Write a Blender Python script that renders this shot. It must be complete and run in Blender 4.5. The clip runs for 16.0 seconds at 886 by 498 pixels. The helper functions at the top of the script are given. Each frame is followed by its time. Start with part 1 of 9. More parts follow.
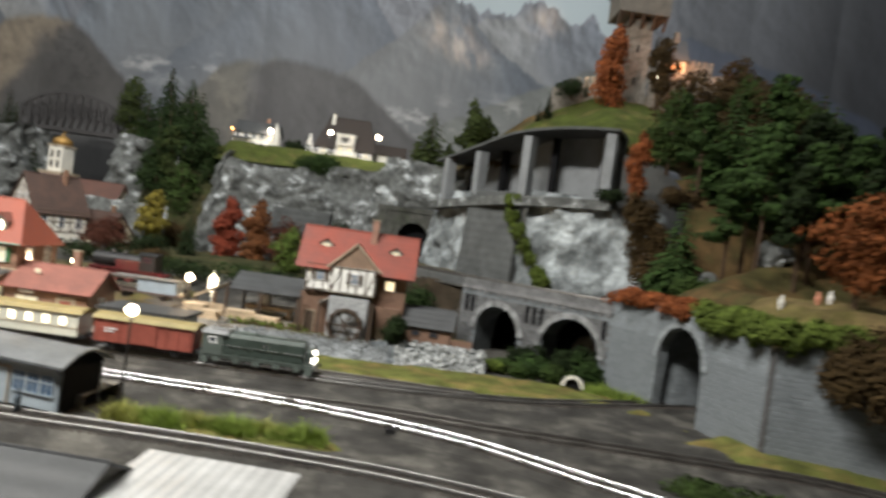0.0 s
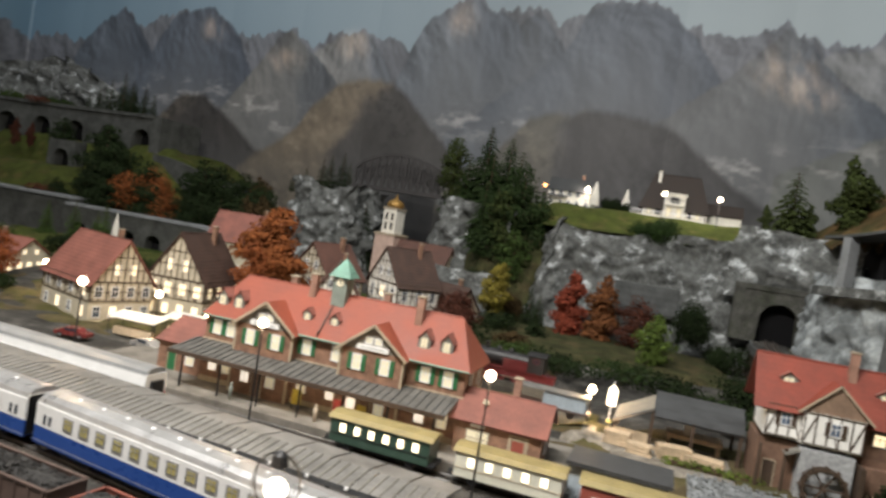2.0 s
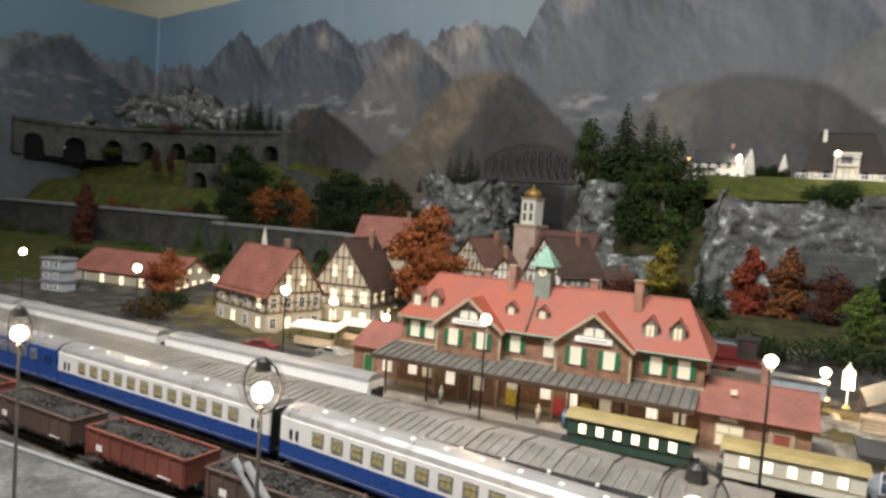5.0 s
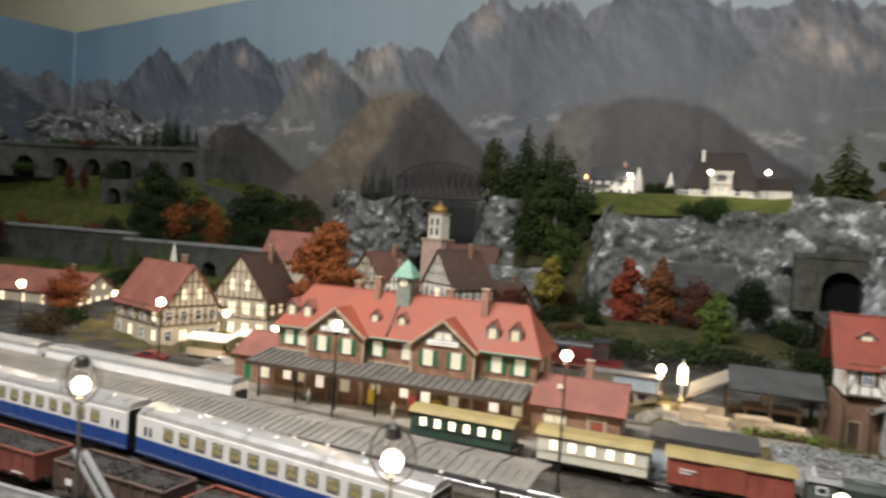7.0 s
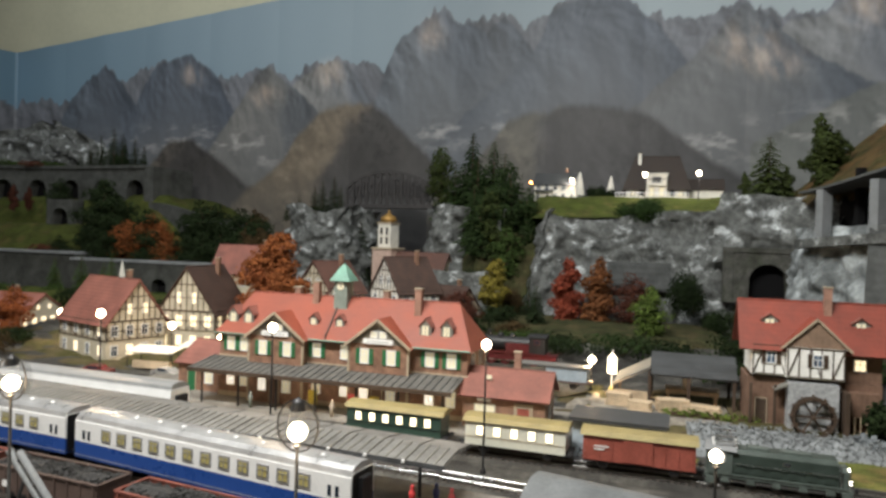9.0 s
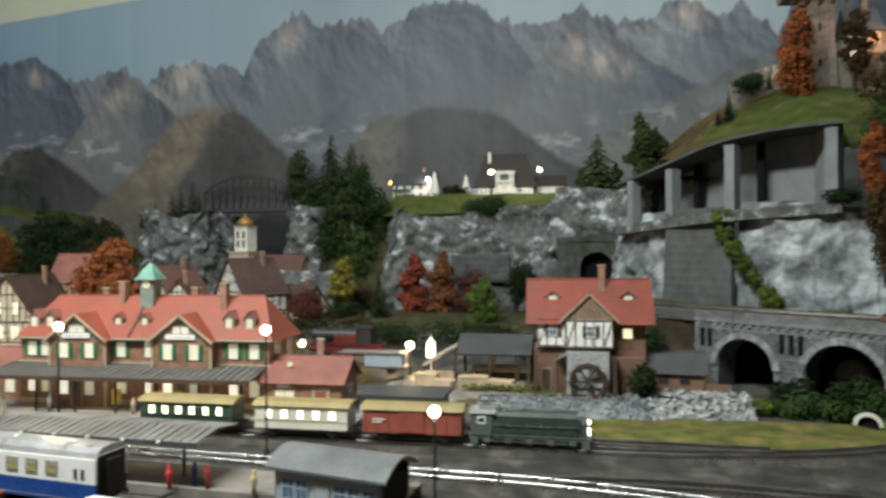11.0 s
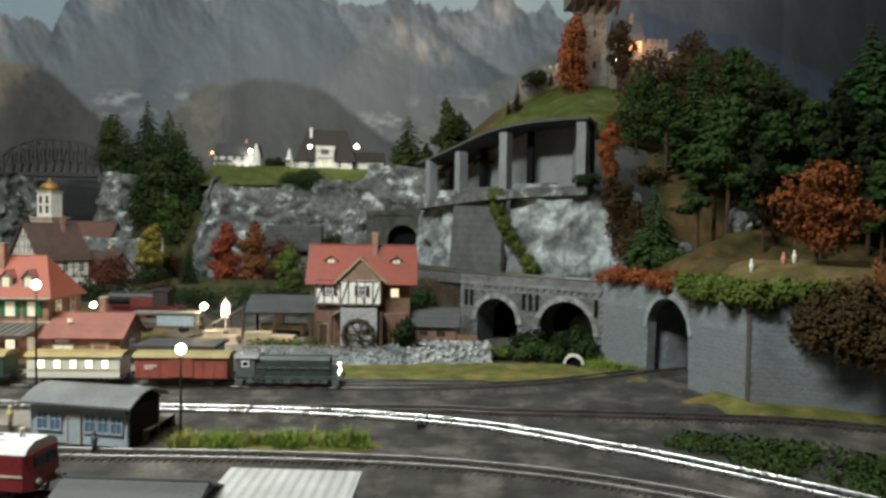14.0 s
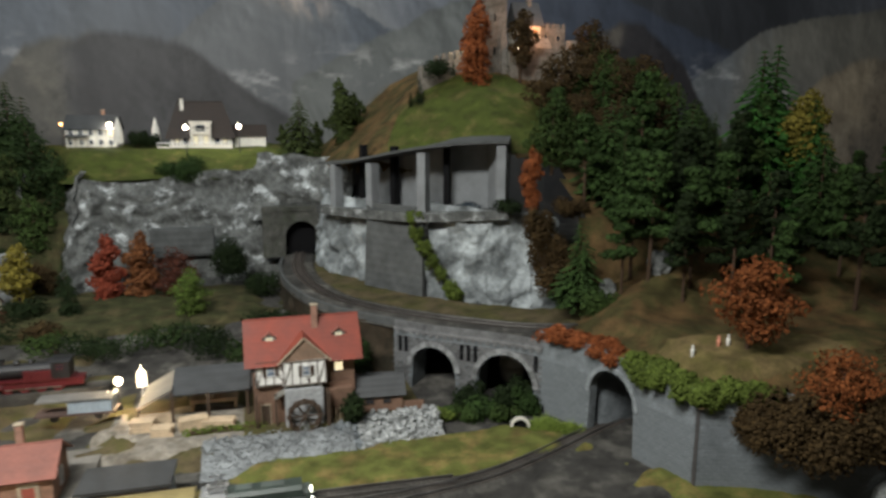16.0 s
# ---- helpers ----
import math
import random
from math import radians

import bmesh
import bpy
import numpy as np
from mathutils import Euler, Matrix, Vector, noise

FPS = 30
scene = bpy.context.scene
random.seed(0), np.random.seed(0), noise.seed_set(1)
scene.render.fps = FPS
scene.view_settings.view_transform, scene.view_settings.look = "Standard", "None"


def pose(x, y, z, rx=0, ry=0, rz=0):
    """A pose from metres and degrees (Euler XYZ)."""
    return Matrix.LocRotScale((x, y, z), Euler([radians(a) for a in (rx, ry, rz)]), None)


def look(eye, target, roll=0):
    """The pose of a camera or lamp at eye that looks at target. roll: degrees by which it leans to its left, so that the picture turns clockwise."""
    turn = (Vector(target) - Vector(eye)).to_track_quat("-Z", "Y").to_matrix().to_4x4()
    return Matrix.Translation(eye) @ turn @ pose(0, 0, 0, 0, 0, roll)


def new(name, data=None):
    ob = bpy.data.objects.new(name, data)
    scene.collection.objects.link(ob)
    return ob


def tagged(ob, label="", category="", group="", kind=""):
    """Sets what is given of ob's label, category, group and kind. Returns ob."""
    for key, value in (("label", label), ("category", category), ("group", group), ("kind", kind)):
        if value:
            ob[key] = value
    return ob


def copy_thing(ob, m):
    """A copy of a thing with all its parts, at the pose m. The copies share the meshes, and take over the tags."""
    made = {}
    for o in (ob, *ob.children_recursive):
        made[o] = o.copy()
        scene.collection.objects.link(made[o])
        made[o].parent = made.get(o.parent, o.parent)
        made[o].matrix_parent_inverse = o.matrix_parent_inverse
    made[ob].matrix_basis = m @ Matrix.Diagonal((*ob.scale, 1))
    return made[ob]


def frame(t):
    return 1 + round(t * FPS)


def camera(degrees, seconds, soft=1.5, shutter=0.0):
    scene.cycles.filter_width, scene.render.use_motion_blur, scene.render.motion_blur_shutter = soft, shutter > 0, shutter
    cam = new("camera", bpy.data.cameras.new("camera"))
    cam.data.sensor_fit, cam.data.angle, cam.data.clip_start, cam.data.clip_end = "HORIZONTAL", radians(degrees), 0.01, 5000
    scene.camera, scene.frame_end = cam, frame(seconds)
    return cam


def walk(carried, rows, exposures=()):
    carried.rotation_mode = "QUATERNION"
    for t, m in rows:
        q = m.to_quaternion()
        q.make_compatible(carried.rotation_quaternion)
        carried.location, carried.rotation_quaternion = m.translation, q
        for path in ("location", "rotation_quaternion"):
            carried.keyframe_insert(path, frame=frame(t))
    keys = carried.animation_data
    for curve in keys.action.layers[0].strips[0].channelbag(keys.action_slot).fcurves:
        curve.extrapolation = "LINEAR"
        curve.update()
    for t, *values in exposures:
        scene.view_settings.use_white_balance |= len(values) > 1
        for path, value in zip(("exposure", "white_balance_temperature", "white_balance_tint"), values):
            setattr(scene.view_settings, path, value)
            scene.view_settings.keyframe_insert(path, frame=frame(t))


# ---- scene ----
cam = camera(66.8, 16.0, soft=2.9, shutter=0.4)
METRES, EYE, TILT, LEAN, TURN = 1.6, 0.30, -7.0, -6.5, 0.0
PATH = [
    (0, (-0.016, -0.002, 0.179), (0.052, 1.996, 0.142), 7.9),
    (0.5, (-0.093, 0.05, 0.177), (-0.254, 2.044, 0.151), 5.0),
    (1, (-0.163, 0.012, 0.211), (-0.458, 1.99, 0.195), 7.0),
    (1.5, (-0.259, 0.055, 0.227), (-0.714, 2.0, 0.136), 7.9),
    (2, (-0.324, 0.092, 0.259), (-0.913, 2.002, 0.189), 9.1),
    (2.5, (-0.361, 0.083, 0.25), (-1.034, 1.964, 0.162), 7.5),
    (3, (-0.392, 0.089, 0.245), (-1.157, 1.935, 0.147), 4.6),
    (5.3, (-0.461, 0.105, 0.229), (-1.319, 1.908, 0.118), 4.0),
    (5.5, (-0.444, 0.094, 0.229), (-1.272, 1.91, 0.108), 4.4),
    (6, (-0.422, 0.095, 0.22), (-1.201, 1.931, 0.075), 4.5),
    (6.5, (-0.411, 0.095, 0.225), (-1.234, 1.915, 0.119), 4.1),
    (7, (-0.341, 0.071, 0.239), (-1.042, 1.943, 0.181), 3.7),
    (7.5, (-0.308, 0.061, 0.234), (-0.934, 1.96, 0.186), 3.0),
    (8, (-0.317, 0.057, 0.228), (-0.982, 1.943, 0.203), 2.3),
    (8.2, (-0.31, 0.052, 0.23), (-0.953, 1.946, 0.192), 2.9),
    (10.3, (-0.236, 0.042, 0.211), (-0.691, 1.989, 0.239), -2.2),
    (10.5, (-0.214, 0.044, 0.207), (-0.634, 2.0, 0.209), -2.1),
    (11, (-0.152, 0.034, 0.212), (-0.467, 2.009, 0.213), -0.4),
    (11.5, (-0.107, 0.021, 0.213), (-0.294, 2.012, 0.188), 0.4),
    (12, (-0.094, 0.005, 0.208), (-0.207, 2.002, 0.176), -0.1),
    (12.5, (-0.069, -0.023, 0.207), (-0.087, 1.976, 0.17), 0.8),
    (13, (-0.061, -0.039, 0.204), (-0.055, 1.96, 0.136), 1.6),
    (13.5, (-0.048, -0.054, 0.21), (0.051, 1.942, 0.138), 1.5),
    (14, (-0.042, -0.072, 0.2), (0.082, 1.923, 0.134), 0.9),
    (14.5, (-0.052, -0.053, 0.197), (0.067, 1.943, 0.156), 1.3),
    (15, (-0.101, 0.089, 0.18), (0.251, 2.052, 0.03), 1.0),
    (15.5, (-0.097, 0.044, 0.37), (0.444, 1.935, 0.008), 0.1),
    (16, (-0.17, 0.004, 0.458), (0.384, 1.888, 0.078), 0.2),
]
walk(cam, [(t, look(eye, target, roll)) for t, eye, target, roll in PATH],
     [(0, 0.2, 6500, 8), (0.5, 0.08, 6500, 8), (1, -0.1, 6500, 8), (3, -0.12, 6700, 11), (6, -0.08, 6650, 11), (8, -0.12, 6600, 9), (10.3, -0.1, 6250, 4), (11, -0.08, 6200, 2), (12.5, -0.06, 6170, 1), (14, -0.06, 6320, 1), (15, 0.06, 6480, 2), (15.5, -0.08, 6450, 4), (16, -0.25, 6350, 6)])

# ---- light ----
world = bpy.data.worlds.new("room")
scene.world = world
world.use_nodes = True
world.node_tree.nodes["Background"].inputs["Color"].default_value = (0.55, 0.6, 0.7, 1)
world.node_tree.nodes["Background"].inputs["Strength"].default_value = 0.015


def area_lamp(name, eye, target, size, power, colour):
    data = bpy.data.lights.new(name, "AREA")
    data.shape, data.size, data.size_y, data.energy, data.color = "RECTANGLE", size[0], size[1], power, colour
    ob = new(name, data)
    ob.matrix_world = look(eye, target)
    return ob


def point_lamp(name, place, power, colour, radius=0.004):
    data = bpy.data.lights.new(name, "POINT")
    data.energy, data.color, data.shadow_soft_size = power, colour, radius
    ob = new(name, data)
    ob.location = place
    return ob


area_lamp("ceiling_tube_light", (-0.78, 0.12, 1.3), (-0.72, 0.8, 0.0), (0.9, 0.12), 45.0, (1.0, 0.97, 0.92))
area_lamp("ceiling_tube_light", (-0.65, 1.35, 1.62), (-0.65, 2.4, 0.6), (5.0, 0.12), 24.0, (0.93, 0.96, 1.0))

# ---- building helpers ----


class Shape:
    """Collects vertices and faces of one mesh."""

    def __init__(self):
        self.v, self.f = [], []

    def add(self, verts, faces):
        n = len(self.v)
        self.v += [tuple(p) for p in verts]
        self.f += [tuple(n + i for i in face) for face in faces]
        return self

    def box(self, x0, x1, y0, y1, z0, z1, m=None):
        p = [(x, y, z) for z in (z0, z1) for x, y in ((x0, y0), (x1, y0), (x1, y1), (x0, y1))]
        if m is not None:
            p = [m @ Vector(q) for q in p]
        return self.add(p, [(3, 2, 1, 0), (4, 5, 6, 7), (0, 1, 5, 4), (1, 2, 6, 5), (2, 3, 7, 6), (3, 0, 4, 7)])

    def bar(self, a, b, w, h=None):
        """A square bar from a to b."""
        a, b = Vector(a), Vector(b)
        m = Matrix.Translation(a) @ (b - a).to_track_quat("X", "Z").to_matrix().to_4x4()
        h = w if h is None else h
        return self.box(0, (b - a).length, -w / 2, w / 2, -h / 2, h / 2, m)

    def rod(self, a, b, r0, r1=None, n=8, caps=True):
        a, b = Vector(a), Vector(b)
        r1 = r0 if r1 is None else r1
        q = (b - a).to_track_quat("Z", "Y")
        ring = lambda c, r: [c + q @ Vector((r * math.cos(2 * math.pi * i / n), r * math.sin(2 * math.pi * i / n), 0)) for i in range(n)]
        faces = [(i, (i + 1) % n, n + (i + 1) % n, n + i) for i in range(n)]
        if caps:
            faces += [tuple(range(n))[::-1], tuple(range(n, 2 * n))]
        return self.add(ring(a, r0) + ring(b, r1), faces)

    def lathe(self, profile, c=(0, 0, 0), n=12):
        """Profile of (radius, z) turned about the upright axis through c."""
        v = [(c[0] + r * math.cos(2 * math.pi * i / n), c[1] + r * math.sin(2 * math.pi * i / n), c[2] + z) for r, z in profile for i in range(n)]
        k = len(profile)
        f = [(a * n + i, a * n + (i + 1) % n, (a + 1) * n + (i + 1) % n, (a + 1) * n + i) for a in range(k - 1) for i in range(n)]
        return self.add(v, f + [tuple(range(n))[::-1], tuple((k - 1) * n + i for i in range(n))])

    def ball(self, c, r, n=8, squash=1.0):
        k = max(4, n // 2 + 1)
        return self.lathe([(max(1e-5, r * math.sin(math.pi * i / k)), -squash * r * math.cos(math.pi * i / k)) for i in range(k + 1)], c, n)

    def extrude(self, outline, x0, x1, m=None):
        """An outline of (y, z), counter-clockwise seen from +x, drawn out along x."""
        n = len(outline)
        p = [(x, y, z) for x in (x0, x1) for y, z in outline]
        if m is not None:
            p = [m @ Vector(q) for q in p]
        return self.add(p, [(i, n + i, n + (i + 1) % n, (i + 1) % n)[::-1] for i in range(n)] + [tuple(range(n))[::-1], tuple(range(n, 2 * n))])

    def slab(self, a, b, c, d, t):
        """A plate with the four corners, t thick below its face."""
        a, b, c, d = (Vector(p) for p in (a, b, c, d))
        k = (b - a).cross(d - a).normalized() * t
        return self.add([a, b, c, d, a - k, b - k, c - k, d - k], [(0, 1, 2, 3), (7, 6, 5, 4), (0, 4, 5, 1), (1, 5, 6, 2), (2, 6, 7, 3), (3, 7, 4, 0)])

    def mesh(self, name, mat, smooth=False):
        me = bpy.data.meshes.new(name)
        me.from_pydata(self.v, [], self.f)
        me.materials.append(mat)
        if smooth:
            me.polygons.foreach_set("use_smooth", [True] * len(me.polygons))
        me.update()
        return me


def part(name, shape, mat, parent=None, label="", smooth=False):
    ob = new(name, shape.mesh(name, mat, smooth) if isinstance(shape, Shape) else shape)
    if parent is not None:
        ob.parent = parent
    return tagged(ob, label)


def thing(name, label, category, x=0.0, y=0.0, z=0.0, rz=0.0, group="", kind=""):
    ob = new(name)
    ob.empty_display_size = 0.01
    ob.matrix_basis = pose(x, y, z, 0, 0, rz)
    return tagged(ob, label, category, group, kind)


def repeat(ob, places):
    """More copies of a thing, at (x, y, z, turn, size)."""
    for x, y, z, rz, s in places:
        c = copy_thing(ob, pose(x, y, z, 0, 0, rz))
        c.scale = (s, s, s)


def smoothline(pts, step=0.01):
    """A smooth line through (x, y) points, cut into even steps."""
    p = [Vector(q).to_3d() for q in pts]
    p = [2 * p[0] - p[1]] + p + [2 * p[-1] - p[-2]]
    dense = []
    for a, b, c, d in zip(p, p[1:], p[2:], p[3:]):
        for i in range(24):
            t = i / 24
            dense.append(0.5 * (2 * b + (c - a) * t + (2 * a - 5 * b + 4 * c - d) * t * t + (3 * b - a - 3 * c + d) * t ** 3))
    dense.append(p[-2])
    out, left = [dense[0]], step
    for a, b in zip(dense, dense[1:]):
        n = (b - a).length
        while n > left and n > 0:
            a = a + (b - a) * (left / n)
            n = (b - a).length
            out.append(a)
            left = step
        left -= n
    return [(q.x, q.y) for q in out]


def heading(line, i):
    a, b = line[max(0, i - 1)], line[min(len(line) - 1, i + 1)]
    return math.atan2(b[1] - a[1], b[0] - a[0])


# ---- materials ----


def material(name, colour, rough=0.7, metal=0.0, var=0.3, fine=420.0, coarse=45.0, bump=0.25, depth=0.0006, second=None, mix=0.5, island=0.0, each=0.0, bands=None, blend=0.07):
    """Colour with grain and larger stains; second: a colour that breaks through in patches; bands: (axis, per metre) for ribbed relief."""
    m = bpy.data.materials.new(name)
    m.use_nodes = True
    t, bsdf = m.node_tree, m.node_tree.nodes["Principled BSDF"]
    n, link = t.nodes.new, t.links.new
    at = n("ShaderNodeTexCoord").outputs["Object"]

    def noisy(scale, detail, rough_=0.6):
        k = n("ShaderNodeTexNoise")
        k.inputs["Scale"].default_value, k.inputs["Detail"].default_value, k.inputs["Roughness"].default_value = scale, detail, rough_
        link(at, k.inputs["Vector"])
        return k.outputs["Fac"]

    def ramp(fac, lo, hi, a, b):
        k = n("ShaderNodeMapRange")
        k.inputs["From Min"].default_value, k.inputs["From Max"].default_value = lo, hi
        k.inputs["To Min"].default_value, k.inputs["To Max"].default_value = a, b
        link(fac, k.inputs["Value"])
        return k.outputs["Result"]

    def times(a, b):
        k = n("ShaderNodeMath")
        k.operation = "MULTIPLY"
        link(a, k.inputs[0]), link(b, k.inputs[1])
        return k.outputs[0]

    grain, stain = noisy(fine, 4), noisy(coarse, 5)
    tone = times(ramp(grain, 0.3, 0.7, 1 - var * 0.6, 1 + var * 0.6), ramp(stain, 0.3, 0.7, 1 - var, 1 + var))
    if each:
        tone = times(tone, ramp(n("ShaderNodeObjectInfo").outputs["Random"], 0, 1, 1 - each, 1 + each))
    if island:
        tone = times(tone, ramp(n("ShaderNodeNewGeometry").outputs["Random Per Island"], 0, 1, 1 - island, 1 + island))
    base = n("ShaderNodeMix")
    base.data_type = "RGBA"
    base.inputs["A"].default_value = (*colour, 1)
    base.inputs["B"].default_value = (*(second or colour), 1)
    if second:
        link(ramp(noisy(coarse * 0.6, 6, 0.65), mix - blend, mix + blend, 0, 1), base.inputs["Factor"])
    scale = n("ShaderNodeVectorMath")
    scale.operation = "SCALE"
    link(base.outputs["Result"], scale.inputs[0]), link(tone, scale.inputs["Scale"])
    link(scale.outputs[0], bsdf.inputs["Base Color"])
    link(ramp(stain, 0.3, 0.7, max(0.02, rough - 0.1), min(1, rough + 0.1)), bsdf.inputs["Roughness"])
    bsdf.inputs["Metallic"].default_value = metal
    if rough >= 0.85:
        bsdf.inputs["Specular IOR Level"].default_value = 0.15
    height = grain
    if bands:
        wave = n("ShaderNodeTexWave")
        wave.bands_direction = bands[0]
        wave.inputs["Scale"].default_value, wave.inputs["Distortion"].default_value = bands[1] / 20 * 3.2, 0.3
        link(at, wave.inputs["Vector"])
        height = wave.outputs["Fac"]
    relief = n("ShaderNodeBump")
    relief.inputs["Strength"].default_value, relief.inputs["Distance"].default_value = bump, depth
    link(height, relief.inputs["Height"]), link(relief.outputs["Normal"], bsdf.inputs["Normal"])
    return m


def glowing(name, colour, strength):
    m = bpy.data.materials.new(name)
    m.use_nodes = True
    b = m.node_tree.nodes["Principled BSDF"]
    b.inputs["Base Color"].default_value = (*colour, 1)
    b.inputs["Emission Color"].default_value, b.inputs["Emission Strength"].default_value = (*colour, 1), strength
    return m


def clear(name):
    """Thin clear glass: mostly see-through, with a faint gloss."""
    m = bpy.data.materials.new(name)
    m.use_nodes = True
    t = m.node_tree
    gloss, see, both = t.nodes["Principled BSDF"], t.nodes.new("ShaderNodeBsdfTransparent"), t.nodes.new("ShaderNodeMixShader")
    gloss.inputs["Base Color"].default_value, gloss.inputs["Roughness"].default_value = (0.05, 0.05, 0.05, 1), 0.03
    both.inputs["Fac"].default_value = 0.12
    t.links.new(see.outputs[0], both.inputs[1]), t.links.new(gloss.outputs[0], both.inputs[2])
    t.links.new(both.outputs[0], t.nodes["Material Output"].inputs["Surface"])
    return m


BALLAST = material("dark_ballast", (0.047, 0.045, 0.042), 0.9, var=0.5, fine=700, coarse=30, bump=0.8, depth=0.001, second=(0.1, 0.095, 0.085), mix=0.55)
GRASS = material("straw_grass", (0.11, 0.118, 0.032), 0.95, var=0.45, fine=600, coarse=40, bump=0.9, depth=0.0015, second=(0.18, 0.138, 0.05), mix=0.55)
MEADOW = material("olive_meadow", (0.058, 0.072, 0.016), 0.95, var=0.4, fine=600, coarse=30, bump=0.9, depth=0.0015, second=(0.1, 0.09, 0.03), mix=0.58)
# darker copy of the meadow grass, for the weaker light at the back left
TERRACE = material("dimmed_terrace_grass", (0.05, 0.06, 0.014), 0.95, var=0.4, fine=600, coarse=30, bump=0.9, depth=0.0015, second=(0.07, 0.06, 0.02), mix=0.58)
EARTH = material("brown_earth", (0.095, 0.075, 0.042), 0.95, var=0.45, fine=500, coarse=35, bump=0.9, depth=0.0015, second=(0.07, 0.065, 0.025), mix=0.5)
SLOPEGREEN = material("dark_mossy_slope", (0.04, 0.042, 0.018), 0.95, var=0.5, fine=400, coarse=35, bump=0.9, depth=0.0015, second=(0.075, 0.06, 0.03), mix=0.58, blend=0.1)
PAVING = material("grey_paving", (0.2, 0.185, 0.165), 0.85, var=0.3, fine=500, coarse=35, second=(0.14, 0.13, 0.115), mix=0.55)
ROADGREY = material("grey_road", (0.098, 0.1, 0.1), 0.85, var=0.45, fine=260, coarse=42, bump=0.8, depth=0.0012, second=(0.175, 0.175, 0.17), mix=0.56, blend=0.1)
BANKEARTH = material("black_brown_earth", (0.05, 0.038, 0.026), 0.95, var=0.4, fine=400, coarse=40, bump=0.7, depth=0.001, second=(0.03, 0.026, 0.018), mix=0.5)
DARKEARTH = material("dark_forest_floor", (0.105, 0.066, 0.029), 0.95, var=0.5, fine=500, coarse=30, bump=0.9, depth=0.0015, second=(0.06, 0.052, 0.02), mix=0.5)
ROCK = material("grey_rock", (0.112, 0.116, 0.113), 0.88, var=0.5, fine=130, coarse=40, bump=0.9, depth=0.0024, second=(0.56, 0.59, 0.6), mix=0.625, blend=0.085)
PALEROCK = material("pale_grey_rock", (0.15, 0.163, 0.168), 0.88, var=0.3, fine=110, coarse=26, bump=0.7, depth=0.0022, second=(0.44, 0.475, 0.49), mix=0.52, blend=0.1)
STONE = material("grey_stone_block", (0.18, 0.198, 0.212), 0.85, var=0.3, fine=420, coarse=40, bump=0.6, depth=0.0006, each=0.07, island=0.07)
PALESTONE = material("pale_arch_stone", (0.25, 0.27, 0.285), 0.85, var=0.3, fine=420, coarse=60, bump=0.6, depth=0.0006, each=0.15)
VIASTONE = material("brown_grey_rough_stone", (0.165, 0.165, 0.168), 0.85, var=0.4, fine=380, coarse=50, bump=0.9, depth=0.0011, each=0.28, island=0.28)
RINGSTONE = material("rough_arch_stone", (0.26, 0.265, 0.27), 0.85, var=0.4, fine=380, coarse=60, bump=0.9, depth=0.0011, each=0.25)
MORTAR = material("dark_mortar", (0.175, 0.192, 0.205), 0.95, var=0.35)
PORTALSTONE = material("mossy_portal_stone", (0.082, 0.082, 0.074), 0.92, var=0.4, fine=260, coarse=40, bump=0.9, depth=0.0012, second=(0.055, 0.06, 0.045), mix=0.55, blend=0.1)
RUBBLE = material("light_rubble", (0.3, 0.31, 0.31), 0.85, var=0.5, fine=500, coarse=120, bump=0.8, depth=0.001, island=0.4)
CONCRETE = material("grey_concrete", (0.2, 0.21, 0.22), 0.8, var=0.2, coarse=25)
FORTSTONE = material("dark_fort_stone", (0.066, 0.068, 0.064), 0.88, var=0.4, coarse=24, fine=200, bump=0.6, depth=0.001)
CONCRETE_DARK = material("weathered_concrete", (0.086, 0.09, 0.09), 0.85, var=0.3, coarse=30, bands=("Z", 130), bump=0.5, depth=0.0008)
TILE = material("red_roof_tile", (0.255, 0.06, 0.033), 0.6, var=0.2, fine=500, coarse=25, bump=0.1, depth=0.0006, bands=("Z", 330))
TILE_OLD = material("faded_red_tile", (0.22, 0.082, 0.062), 0.7, var=0.3, fine=500, coarse=30, bump=0.3, depth=0.0006, bands=("Z", 330))
TILE_BROWN = material("brown_roof_tile", (0.06, 0.033, 0.025), 0.7, var=0.35, fine=500, coarse=50, bump=0.5, depth=0.0006, bands=("Z", 330))
SLATE = material("dark_slate", (0.045, 0.047, 0.05), 0.6, var=0.3, bands=("Z", 300), bump=0.5, depth=0.0006)
AWNING = material("weathered_awning", (0.105, 0.1, 0.092), 0.75, var=0.35, coarse=60)
BRICK = material("brown_brick", (0.23, 0.128, 0.085), 0.8, var=0.4, fine=700, coarse=90, bump=0.2, depth=0.0003, bands=("Z", 800))
GABLEBOARD = material("grey_brown_boarding", (0.235, 0.215, 0.18), 0.75, var=0.25, bands=("X", 330), bump=0.5, depth=0.0004)
PALEBRICK = material("pale_brick", (0.3, 0.17, 0.125), 0.8, var=0.3, fine=700, coarse=70)
TURRETGREY = material("grey_green_cladding", (0.2, 0.235, 0.205), 0.7, var=0.25)
TILE_DARK = material("dark_red_brown_tile", (0.1, 0.046, 0.034), 0.7, var=0.3, fine=500, coarse=40, bump=0.3, depth=0.0006, bands=("Z", 330))
SANDSTONE = material("sandstone_trim", (0.4, 0.33, 0.24), 0.75, var=0.2)
GREYWOOD = material("grey_boarding", (0.19, 0.182, 0.162), 0.75, var=0.25, bands=("X", 330), bump=0.5, depth=0.0004)
MILLWHITE = material("limewashed_infill", (0.84, 0.83, 0.8), 0.8, var=0.08)
MILLTILE = material("brown_red_mill_tile", (0.21, 0.043, 0.026), 0.65, var=0.25, fine=500, coarse=30, bump=0.15, depth=0.0006, bands=("Z", 330))
